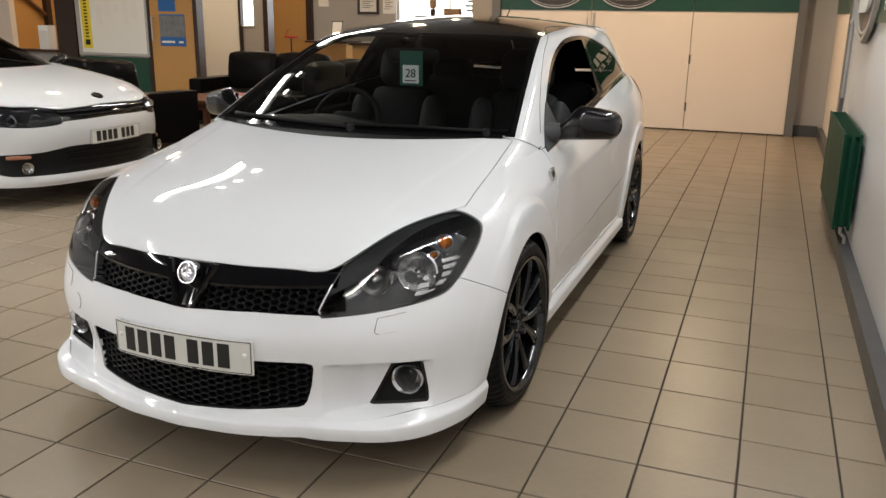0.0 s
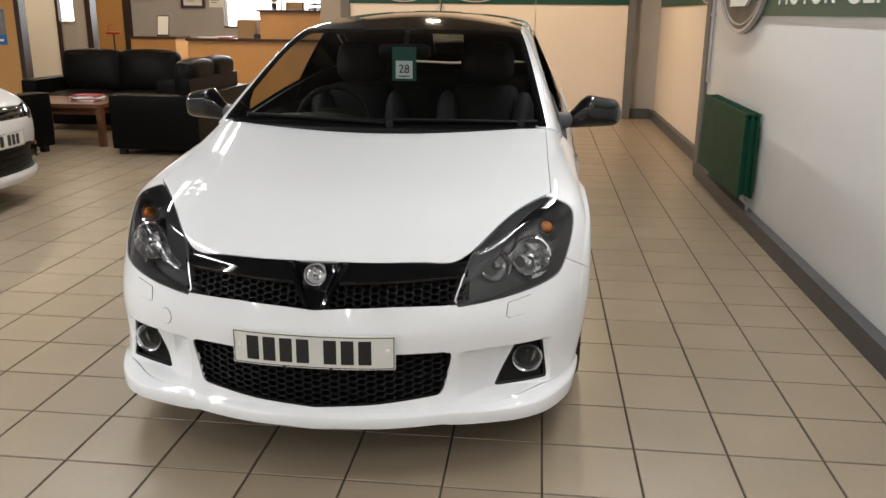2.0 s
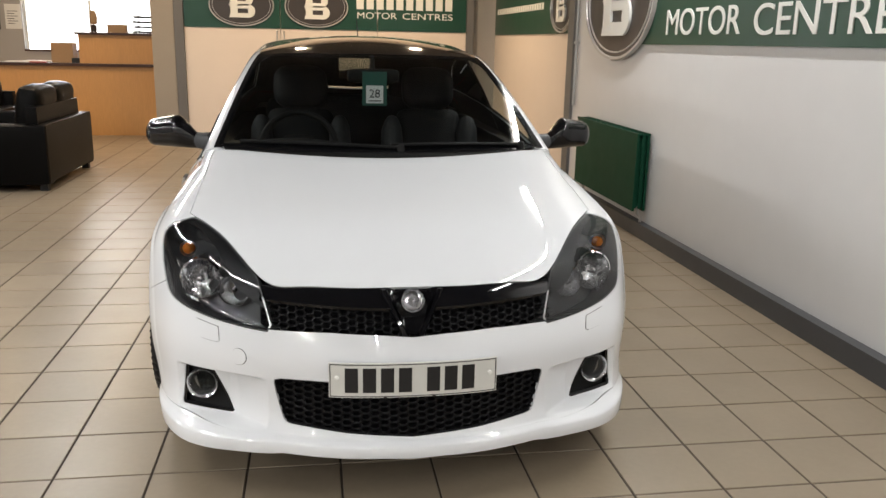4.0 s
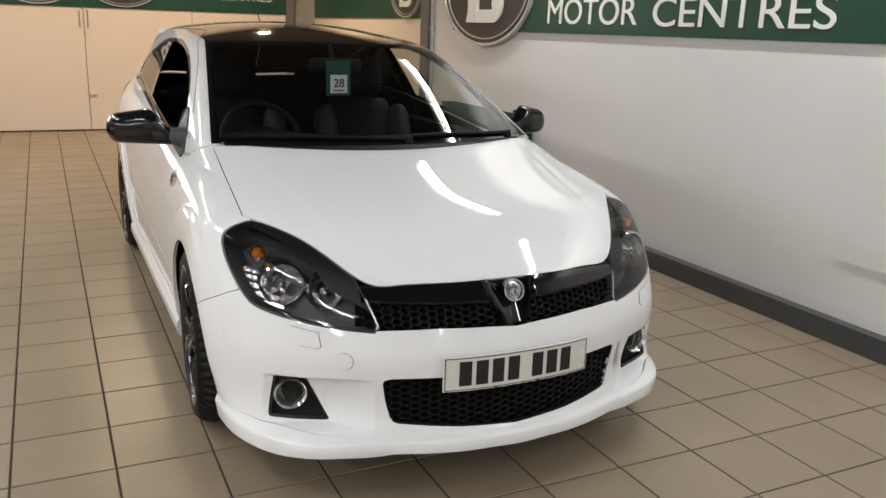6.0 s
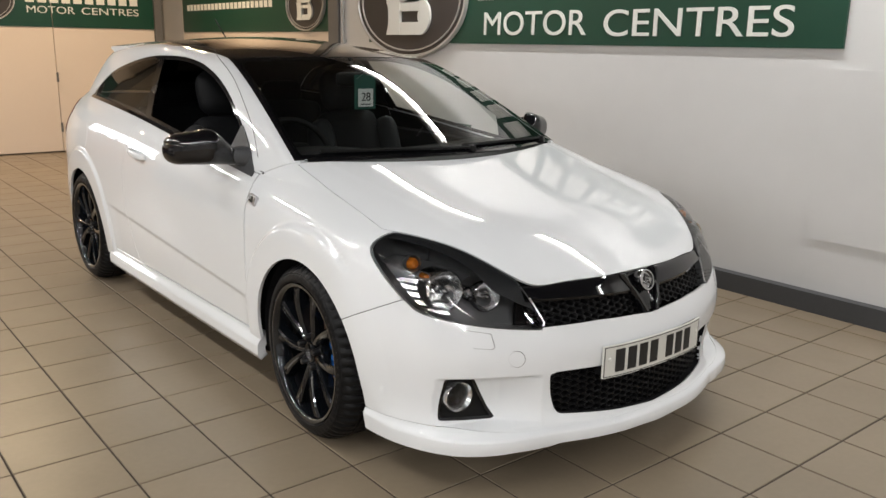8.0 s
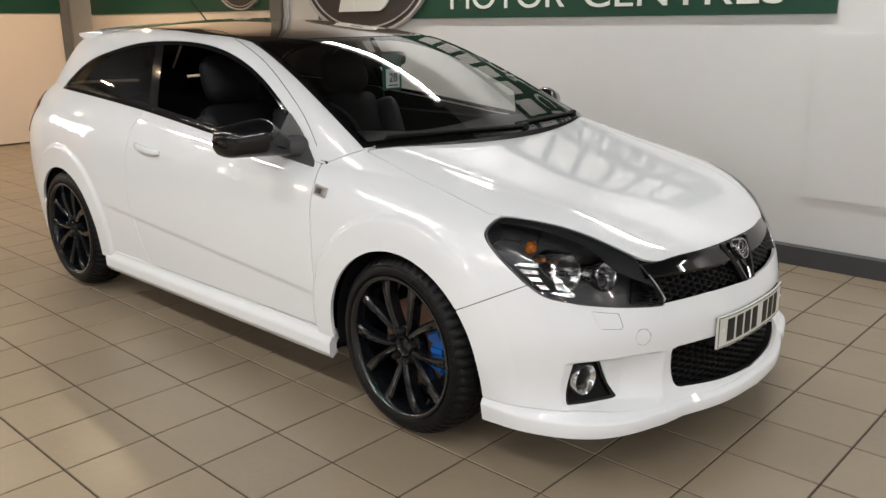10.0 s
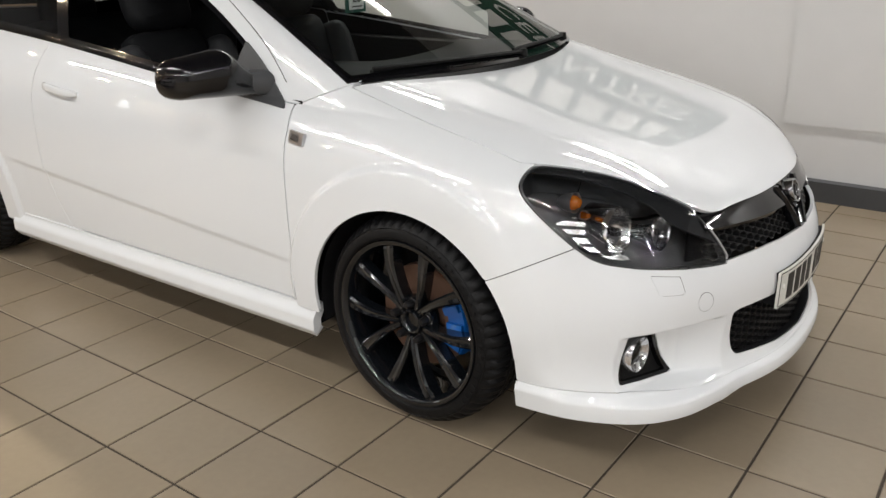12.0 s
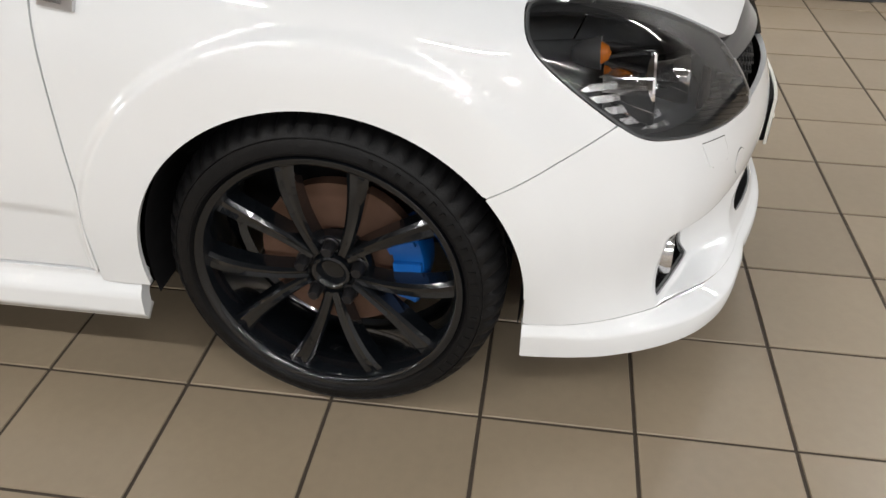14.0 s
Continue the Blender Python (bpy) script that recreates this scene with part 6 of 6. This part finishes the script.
for a_, b_ in ((0.06, -0.60), (0.60, 0.02)):
    pts_ = []
    for k in range(11):
        x_ = a_ + (b_ - a_) * k / 10
        pts_.append(screen_at(x_, 0.162 + 0.36 * x_ * x_ + 0.020 * k / 10 + 0.010 * math.sin(math.pi * k / 10), 0.006))
    wi_ = part("wiper", tube(pts_, 0.007, 6), M_PLASTIC, car, "black wiper arm and blade", smooth=True)
    part("blade", tube([(p[0], p[1] + 0.012, p[2] - 0.008) for p in pts_[3:]], 0.005, 6), M_INK, wi_)
    hub_ = bmesh.new()
    add_lathe(hub_, [(0.0, 0.012), (0.014, 0.009), (0.018, -0.02)], 16, "z", m=Matrix.Translation(pts_[0]))
    part("pivot", hub_, M_PLASTIC, wi_, smooth=True)

# ---- cabin ----
bm_ = bmesh.new()
rings_ = []
for k_ in range(21):
    x_ = -0.70 + 1.40 * k_ / 20
    b_ = 0.30 + 0.34 * x_ * x_
    hump_ = 0.030 * math.exp(-((x_ + 0.36) / 0.2) ** 2)
    rings_.append([(x_, b_ - 0.10, 0.90), (x_, b_ + 0.02, 0.955), (x_, b_ + 0.22, 0.958 + hump_), (x_, b_ + 0.42, 0.945 + hump_), (x_, b_ + 0.50, 0.90), (x_, b_ + 0.52, 0.70), (x_, b_ + 0.45, 0.45), (x_, b_ - 0.1, 0.45)])
add_loft(bm_, rings_)
part("dashboard", bm_, M_DASH, car, "dark dashboard", smooth=True)
bm_ = bmesh.new()
n_ = 40
prev_ = None
for k_ in range(n_):
    t_ = 2 * math.pi * k_ / n_
    ring_ = [bm_.verts.new(((0.185 + 0.015 * math.cos(q_)) * math.cos(t_), (0.185 + 0.015 * math.cos(q_)) * math.sin(t_), 0.015 * math.sin(q_))) for q_ in [2 * math.pi * j / 8 for j in range(8)]]
    if prev_:
        for j in range(8):
            bm_.faces.new((prev_[j], prev_[(j + 1) % 8], ring_[(j + 1) % 8], ring_[j]))
    else:
        first_ = ring_
    prev_ = ring_
for j in range(8):
    bm_.faces.new((prev_[j], prev_[(j + 1) % 8], first_[(j + 1) % 8], first_[j]))
sw_ = part("steering_wheel", bm_, M_DASH, car, "black steering wheel", smooth=True)
sw_.matrix_basis = pose(-0.37, 0.93, 0.905, 66, 0, 0)
part("spokes", cushion(-0.17, 0.17, -0.05, 0.03, -0.02, 0.015, 0.012, 0), M_DASH, sw_, smooth=True)
part("airbag_cover", cushion(-0.075, 0.075, -0.08, 0.06, -0.03, 0.03, 0.02, 0.01), M_DASH, sw_, smooth=True)


def seat(x, u, parent):
    st = part("front_seat", cushion(x - 0.25, x + 0.25, u - 0.30, u + 0.25, 0.36, 0.56, 0.06, 0.02), M_SEAT, parent, "dark sports seat with grey bolsters", smooth=True)
    rot = Matrix.Rotation(radians(-18), 3, "X")
    for nm, q, mm in (("backrest", (x - 0.19, x + 0.19, u + 0.16, u + 0.30, 0.50, 1.06), M_SEAT), ("bolster", (x - 0.27, x - 0.17, u + 0.08, u + 0.28, 0.52, 1.00), M_SEATG), ("bolster", (x + 0.17, x + 0.27, u + 0.08, u + 0.28, 0.52, 1.00), M_SEATG), ("headrest", (x - 0.14, x + 0.14, u + 0.14, u + 0.26, 1.08, 1.30), M_SEAT)):
        bm = cushion(*q, 0.05, 0.015)
        bmesh.ops.rotate(bm, cent=(x, u + 0.22, 0.5), matrix=rot, verts=bm.verts)
        part(nm, bm, mm, st, smooth=True)
    return st


seat(-0.37, 1.28, car)
seat(0.37, 1.28, car)
rs_ = part("rear_bench", cushion(-0.60, 0.60, 1.95, 2.35, 0.40, 0.60, 0.06, 0.02), M_SEAT, car, "dark rear bench", smooth=True)
part("rear_backrest", cushion(-0.60, 0.60, 2.32, 2.46, 0.55, 1.06, 0.06, 0.02), M_SEAT, rs_, smooth=True)
for x_ in (-0.34, 0.34):
    part("headrest", cushion(x_ - 0.13, x_ + 0.13, 2.36, 2.46, 1.04, 1.18, 0.04, 0.01), M_SEAT, rs_, smooth=True)
bm_ = bmesh.new()
add_box(bm_, -0.78, -0.70, 0.45, 2.7, 0.30, 0.93)
add_box(bm_, 0.70, 0.78, 0.45, 2.7, 0.30, 0.93)
add_box(bm_, -0.68, 0.68, 2.5, 3.0, 0.30, 0.98)
part("door_cards", bm_, M_DASH, car, "dark inner trim")
# interior mirror with the price hanger
mi_ = part("interior_mirror", cushion(-0.13, 0.13, 0.93, 0.965, 1.225, 1.295, 0.025, 0), M_PLASTIC, car, "black rear view mirror", smooth=True)
part("stalk", tube([(0, 0.965, 1.27), (0, 1.0, 1.30), (0, 1.04, 1.352)], 0.012, 8), M_PLASTIC, mi_, smooth=True)
hg_ = empty("price_hanger", pose(-1.677 + 0.004, 3.14 + 0.905, 1.118), "green card hanger with number twenty-eight", "hanger")
part("strap", box(-0.060, 0.060, 0.004, 0.008, 0.0, 0.165), M_HANGER, hg_, "green card strap")
part("card", box(-0.042, 0.042, -0.002, 0.002, 0.012, 0.098), M_CARD, hg_, "white number card")
letters("28", 0.040, 0.002, pose(-0.026, -0.0035, 0.040, 90, 0, 0), M_INK, hg_, width=0.052)
part("rule", box(-0.030, 0.030, -0.0035, -0.002, 0.021, 0.026), M_INK, hg_)

# ---- the second car: a white coupe by the lounge ----
wp2 = spline((-0.9, 0.62), (-0.75, 0.77), (-0.55, 0.85), (-0.3, 0.89), (0, 0.90), (1, 0.90), (2.6, 0.90), (3.3, 0.80))
zb2 = spline((-0.6, 0.83), (-0.3, 0.895), (0, 0.925), (0.5, 0.955), (1.5, 1.01), (2.8, 1.08))
hc2 = spline((-0.85, 0.752), (-0.6, 0.845), (-0.3, 0.912), (0, 0.962), (0.35, 1.015))
dk2 = spline((-0.85, 0.16), (-0.6, 0.11), (-0.3, 0.07), (0.35, 0.045))
Fc2 = spline((0.17, -0.855), (0.22, -0.875), (0.28, -0.855), (0.44, -0.868), (0.56, -0.880), (0.66, -0.868), (0.715, -0.848), (0.765, -0.81), (0.83, -0.74))
plan2 = spline((0, 0), (0.3, 0.03), (0.5, 0.09), (0.65, 0.17), (0.76, 0.28), (0.86, 0.46))
zc2 = spline((0.2, 0.93), (0.35, 1.0), (0.8, 1.20), (1.3, 1.375), (1.6, 1.40), (2.2, 1.385), (2.9, 1.33))
rear2 = spline((0.15, 3.30), (0.6, 3.38), (0.95, 3.32), (1.35, 2.95))


def side2(u, z):
    w, zbu = wp2(u), zb2(u)
    t = np.clip((z - 0.6) / (zbu - 0.6), 0, 1)
    over = np.maximum(z - zbu, 0)
    x = w - 0.075 * t ** 4 - 0.45 * over - 0.3 * over ** 2 - 0.2 * np.maximum(0.6 - z, 0) ** 2
    for c in (0.0, 2.578):
        x = x + 0.012 * step(0.42, 0.39, np.hypot(u - c, z - HUB_Z))
    return x


def G2_low(x, u, z):
    ax = np.abs(x)
    g = smax(ax - side2(u, z), Fc2(z) + plan2(ax) - u, 0.04)
    g = smax(g, u - rear2(z) + 0.1 * x * x, 0.06)
    return smax(g, 0.92 * (z - hc2(u) + dk2(u) * x * x), 0.02 + 0.05 * step(0.5, 0.75, ax))


def top2(x, u):
    return zc2(u - 0.34 * x * x) - 0.06 * x * x * step(0.3, 1.0, u)


def G2_high(x, u, z):
    g = smax(np.abs(x) - side2(u, z), u - rear2(z) + 0.1 * x * x, 0.05)
    return smax(g, 0.9 * (z - top2(x, u)), 0.04)


HF2 = spline((0, -0.812), (0.3, -0.792), (0.5, -0.725), (0.65, -0.605), (0.78, -0.40), (0.81, -0.30))


def hood2(x, u, z):
    ax = np.abs(x)
    return np.minimum(np.minimum((u - HF2(ax)) * 0.7, 0.80 - 0.06 * (u + 0.3) - ax), 0.20 + 0.34 * ax * ax - u)


LAMP2 = smooth_poly([(0.43, 0.640), (0.45, 0.730), (0.60, 0.84), (0.84, 0.89), (0.885, 0.72), (0.84, 0.640), (0.70, 0.618), (0.54, 0.624)], 1)
lamp2 = lambda x, u, z: np.minimum(np.minimum(poly_sdf(np.abs(x), z, LAMP2), -hood2(x, u, z)), -0.34 - u)
strip2 = lambda x, u, z: np.minimum(np.minimum(poly_sdf(np.abs(x), z, [(-0.2, 0.668), (0.46, 0.652), (0.52, 0.80), (-0.2, 0.86)]), -hood2(x, u, z)), -lamp2(x, u, z))
band2 = lambda x, u, z: poly_sdf(np.abs(x), z, [(-0.2, 0.262), (0.40, 0.262), (0.76, 0.262), (0.86, 0.30), (0.84, 0.420), (0.60, 0.432), (0.42, 0.462), (-0.2, 0.468)])
arch2 = lambda x, u, z: np.maximum(0.35 - np.hypot(u, z - HUB_Z), 0.35 - np.hypot(u - 2.578, z - HUB_Z))
COUPE_AT = pose(-5.735, 5.502, 0, 0, 0, 89)
coupe = empty("coupe_car", COUPE_AT, "white three-door coupe with a black lower grille", "car")
P2 = ray_round(G2_low, 0.05)
seam2 = lambda u, z: 0.66 - 0.45 * (u + 0.42) - z
not_low = lambda x, u, z: np.minimum(np.minimum(-hood2(x, u, z), -lamp2(x, u, z)), np.minimum(-strip2(x, u, z), -band2(x, u, z)))
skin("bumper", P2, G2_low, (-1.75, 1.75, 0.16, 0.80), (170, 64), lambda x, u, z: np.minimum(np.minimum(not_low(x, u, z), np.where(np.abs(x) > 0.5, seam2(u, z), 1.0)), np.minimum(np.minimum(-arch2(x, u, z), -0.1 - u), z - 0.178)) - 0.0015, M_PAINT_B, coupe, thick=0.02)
skin("lower_grille", P2, G2_low, (-1.4, 1.4, 0.2, 0.50), (120, 40), lambda x, u, z: band2(x, u, z) + 0.004, M_PLASTIC, coupe, "black lower grille", thick=0.0, offset=-0.02)
for k_ in range(3):
    skin("grille_slat", P2, G2_low, (-0.62, 0.62, 0.22, 0.48), (60, 70), lambda x, u, z, q=0.300 + 0.050 * k_: np.minimum(0.006 - np.abs(z - q), np.minimum(0.42 - np.abs(x), band2(x, u, z))), M_PLASTIC, coupe, thick=0.01, offset=-0.006)
skin("grille_strip", P2, G2_low, (-0.62, 0.62, 0.62, 0.80), (80, 40), lambda x, u, z: strip2(x, u, z) + 0.003, M_GLOSS, coupe, "gloss black grille strip", thick=0.0, offset=-0.012)
for k_ in range(2):
    skin("strip_slat", P2, G2_low, (-0.62, 0.62, 0.64, 0.80), (90, 110), lambda x, u, z, q=0.690 + 0.034 * k_: np.minimum(0.0045 - np.abs(z - q), strip2(x, u, z)), M_PLASTIC, coupe, "dark slat of the upper grille", thick=0.008, offset=-0.002)
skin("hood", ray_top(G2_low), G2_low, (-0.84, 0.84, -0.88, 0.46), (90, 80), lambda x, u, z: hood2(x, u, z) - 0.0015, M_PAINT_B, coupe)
PB2 = ray_ball(G2_low, (0.30, -0.2, 0.55))
skin("headlamp_lens", PB2, G2_low, (radians(-10), radians(110), radians(-20), radians(50)), (90, 60), lambda x, u, z: lamp2(x, u, z) - 0.002, M_LENS, coupe, "clear headlamp lens", thick=0.0, mirror=True)
skin("headlamp_housing", PB2, G2_low, (radians(-10), radians(110), radians(-20), radians(50)), (80, 50), lambda x, u, z: lamp2(x, u, z) + 0.004, M_DARK, coupe, "dark headlamp housing", thick=0.0, offset=-0.03, mirror=True)
skin("wing", ray_side(G2_low, 0.30, 0.45), G2_low, (-0.60, 0.56, radians(-40), radians(75)), (90, 90), lambda x, u, z: np.minimum(np.minimum(np.minimum(-hood2(x, u, z), -lamp2(x, u, z)), np.minimum(np.where(u < 0, -seam2(u, z), 1.0), -arch2(x, u, z))), np.minimum(np.minimum(0.48 - u, z - 0.22), np.minimum(np.abs(x) - 0.6, 1.12 - 0.3 * u - z))) - 0.0015, M_PAINT_B, coupe, mirror=True)
WT2 = spline((0.55, 0.96), (0.9, 1.17), (1.3, 1.30), (1.8, 1.34), (2.4, 1.27), (2.75, 1.12))
win2 = lambda x, u, z: np.minimum(np.minimum((WT2(u) - z) * 0.8, z - zb2(u) - 0.01), np.minimum(u - 0.60, 2.72 - u))
scr2 = lambda x, u, z: np.minimum(np.minimum(u - 0.22 - 0.34 * x * x, 1.23 + 0.34 * x * x - u), 0.72 - 0.12 * (u - 0.4) - np.abs(x))
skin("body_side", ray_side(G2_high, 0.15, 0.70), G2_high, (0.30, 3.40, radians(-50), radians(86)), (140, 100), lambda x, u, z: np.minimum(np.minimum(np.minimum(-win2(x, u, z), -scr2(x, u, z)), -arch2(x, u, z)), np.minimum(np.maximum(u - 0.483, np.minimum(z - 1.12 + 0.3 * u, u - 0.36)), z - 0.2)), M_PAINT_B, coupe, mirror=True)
skin("side_window", ray_side(G2_high, 0.0, 0.8), G2_high, (0.5, 2.8, radians(5), radians(60)), (60, 40), lambda x, u, z: win2(x, u, z), M_PRIVACY, coupe, "dark side glass", thick=0.0, offset=-0.008, mirror=True)
GT2 = lambda x, u, z: 0.9 * (z - top2(x, u))
skin("windscreen", ray_top(GT2, 0.5), GT2, (-0.75, 0.75, 0.2, 1.45), (40, 40), lambda x, u, z: scr2(x, u, z), M_SCREEN, coupe, "windscreen glass", thick=0.0, offset=-0.004)
for s_ in (-1, 1):
    for u_ in (0.0, 2.578):
        wheel(Matrix.Translation((s_ * 0.86, u_, R_TYRE)) @ Matrix.Diagonal((s_, 1, 1, 1)), u_ == 0, coupe)
    m_ = look((s_ * 0.60, -0.690, 0.660), (s_ * 0.78, -1.69, 0.70))
    for r_, dx_ in ((0.046, 0.0), (0.036, 0.13)):
        bm_ = bmesh.new()
        add_lathe(bm_, [(r_, -0.004), (r_ * 1.1, -0.006), (r_ * 0.8, 0.02), (r_ * 0.3, 0.032), (0, 0.032)], 24, "z")
        part("lamp_bowl", bm_, M_REFL, coupe, "round reflector", smooth=True).matrix_basis = Matrix.Translation((s_ * dx_, dx_ * 0.75, 0.012 * (dx_ > 0))) @ m_
    bm_ = bmesh.new()
    add_lathe(bm_, [(0.040, 0.0), (0.044, -0.012), (0.034, -0.008), (0.02, 0.01), (0, 0.012)], 24, "z")
    part("fog_lamp", bm_, M_BADGE, coupe, "round fog lamp", smooth=True).matrix_basis = look((s_ * 0.70, -0.668, 0.325), (s_ * 0.98, -1.66, 0.325))
    part("front_indicator", cushion(-0.085, 0.085, -0.010, 0.010, -0.014, 0.014, 0.009, 0), mat("clear_orange_lamp", (0.30, 0.13, 0.08), 0.2, coat=0.8), coupe, "clear orange indicator", smooth=True).matrix_basis = pose(s_ * 0.730, -0.628, 0.405, 0, 0, s_ * 46)
    bm_ = bmesh.new()
    add_loft(bm_, [[(s_ * (0.80 + x_), u_ + a_, 1.0 + z_ + b_) for a_, b_ in rounded(w_, h_, min(w_, h_) * 0.45, 4)] for x_, u_, z_, w_, h_ in ((0.0, 0.62, -0.02, 0.05, 0.03), (0.07, 0.63, 0.0, 0.09, 0.08), (0.16, 0.65, 0.01, 0.11, 0.12), (0.24, 0.68, 0.01, 0.08, 0.09), (0.26, 0.69, 0.01, 0.03, 0.04))])
    part("door_mirror", bm_, M_CASING, coupe, "black door mirror", smooth=True)
bars_plate(-0.884, 0.462, lambda x: float(plan2(np.array(abs(x)))) * 0.9, coupe, "white number plate")
bm_ = bmesh.new()
add_lathe(bm_, [(0.036, 0.006), (0.044, 0.004), (0.046, -0.006), (0.036, -0.008)], 32, "z", closed=True)
for a_, dx_ in ((-28, -0.018), (28, -0.004), (-28, 0.004), (28, 0.018)):
    add_box(bm_, -0.004, 0.004, -0.034, 0.034, -0.004, 0.004, pose(dx_, 0, 0, 0, 0, a_))
bd2_ = part("badge", bm_, M_NUT, coupe, "round dark chrome badge", smooth=True)
bd2_.matrix_basis = pose(0, -0.715, float(hc2(np.array(-0.715))) + 0.004, 23, 0, 0)
bm_ = bmesh.new()
add_box(bm_, -0.55, 0.55, -0.62, 3.1, 0.19, 0.28)
add_box(bm_, -0.5, 0.5, -0.62, 0.1, 0.28, 0.60)
add_box(bm_, -0.68, 0.68, 0.35, 2.9, 0.30, 0.90)
part("underbody", bm_, M_DARK, coupe)
part("dashboard", cushion(-0.68, 0.68, 0.42, 0.85, 0.80, 1.0, 0.06, 0.0), M_DASH, coupe, "dark dashboard", smooth=True)
for x_ in (-0.37, 0.37):
    part("front_seat", cushion(x_ - 0.24, x_ + 0.24, 1.45, 1.62, 0.85, 1.24, 0.06, 0.02), M_SEAT, coupe, smooth=True)

# ---- tiled floor: grout bed, loose tiles nearest, the rest joined ----
PITCH, JOINT = 0.316, 0.008
tagged(part("ground", box(-12.4, 1.0, -5.2, 15.6, -0.12, -0.0035), M_GROUT), "dark grout bed under the floor tiles", "floor", kind="structure")
floor = tagged(empty("floor", pose(0, 0, 0), "beige ceramic floor tiles with dark joints", "floor"), kind="structure")


def tile_faces(bm, x, y):
    h, e = (PITCH - JOINT) / 2, 0.0012
    lo = [bm.verts.new((x + a * h, y + b * h, -0.006)) for a, b in ((-1, -1), (1, -1), (1, 1), (-1, 1))]
    mi = [bm.verts.new((x + a * h, y + b * h, -0.0018)) for a, b in ((-1, -1), (1, -1), (1, 1), (-1, 1))]
    up = [bm.verts.new((x + a * (h - e), y + b * (h - e), 0)) for a, b in ((-1, -1), (1, -1), (1, 1), (-1, 1))]
    for a, b in ((lo, mi), (mi, up)):
        for k in range(4):
            bm.faces.new((a[k], a[(k + 1) % 4], b[(k + 1) % 4], b[k]))
    bm.faces.new(up)


bm_ = bmesh.new()
tile_faces(bm_, 0, 0)
tile_mesh = bpy.data.meshes.new("tile")
bm_.to_mesh(tile_mesh)
bm_.free()
tile_mesh.materials.append(M_TILE)
far_tiles = bmesh.new()
rnd = random.Random(4)
for i_ in range(-38, 3):
    for j_ in range(-16, 49):
        x_, y_ = (i_ + 0.5) * PITCH, (j_ + 0.5) * PITCH
        if -14 <= i_ <= 0 and 0 <= j_ <= 19:
            tile = new("tile", tile_mesh)
            tile.parent = floor
            tile.matrix_basis = pose(x_, y_, rnd.uniform(-0.0004, 0.0004), rnd.uniform(-0.06, 0.06), rnd.uniform(-0.06, 0.06), 90 * rnd.randint(0, 3))
        else:
            tile_faces(far_tiles, x_, y_)
ft_ = part("tiles_beyond", far_tiles, M_TILE, floor)
ft_["kind"] = "stuff"
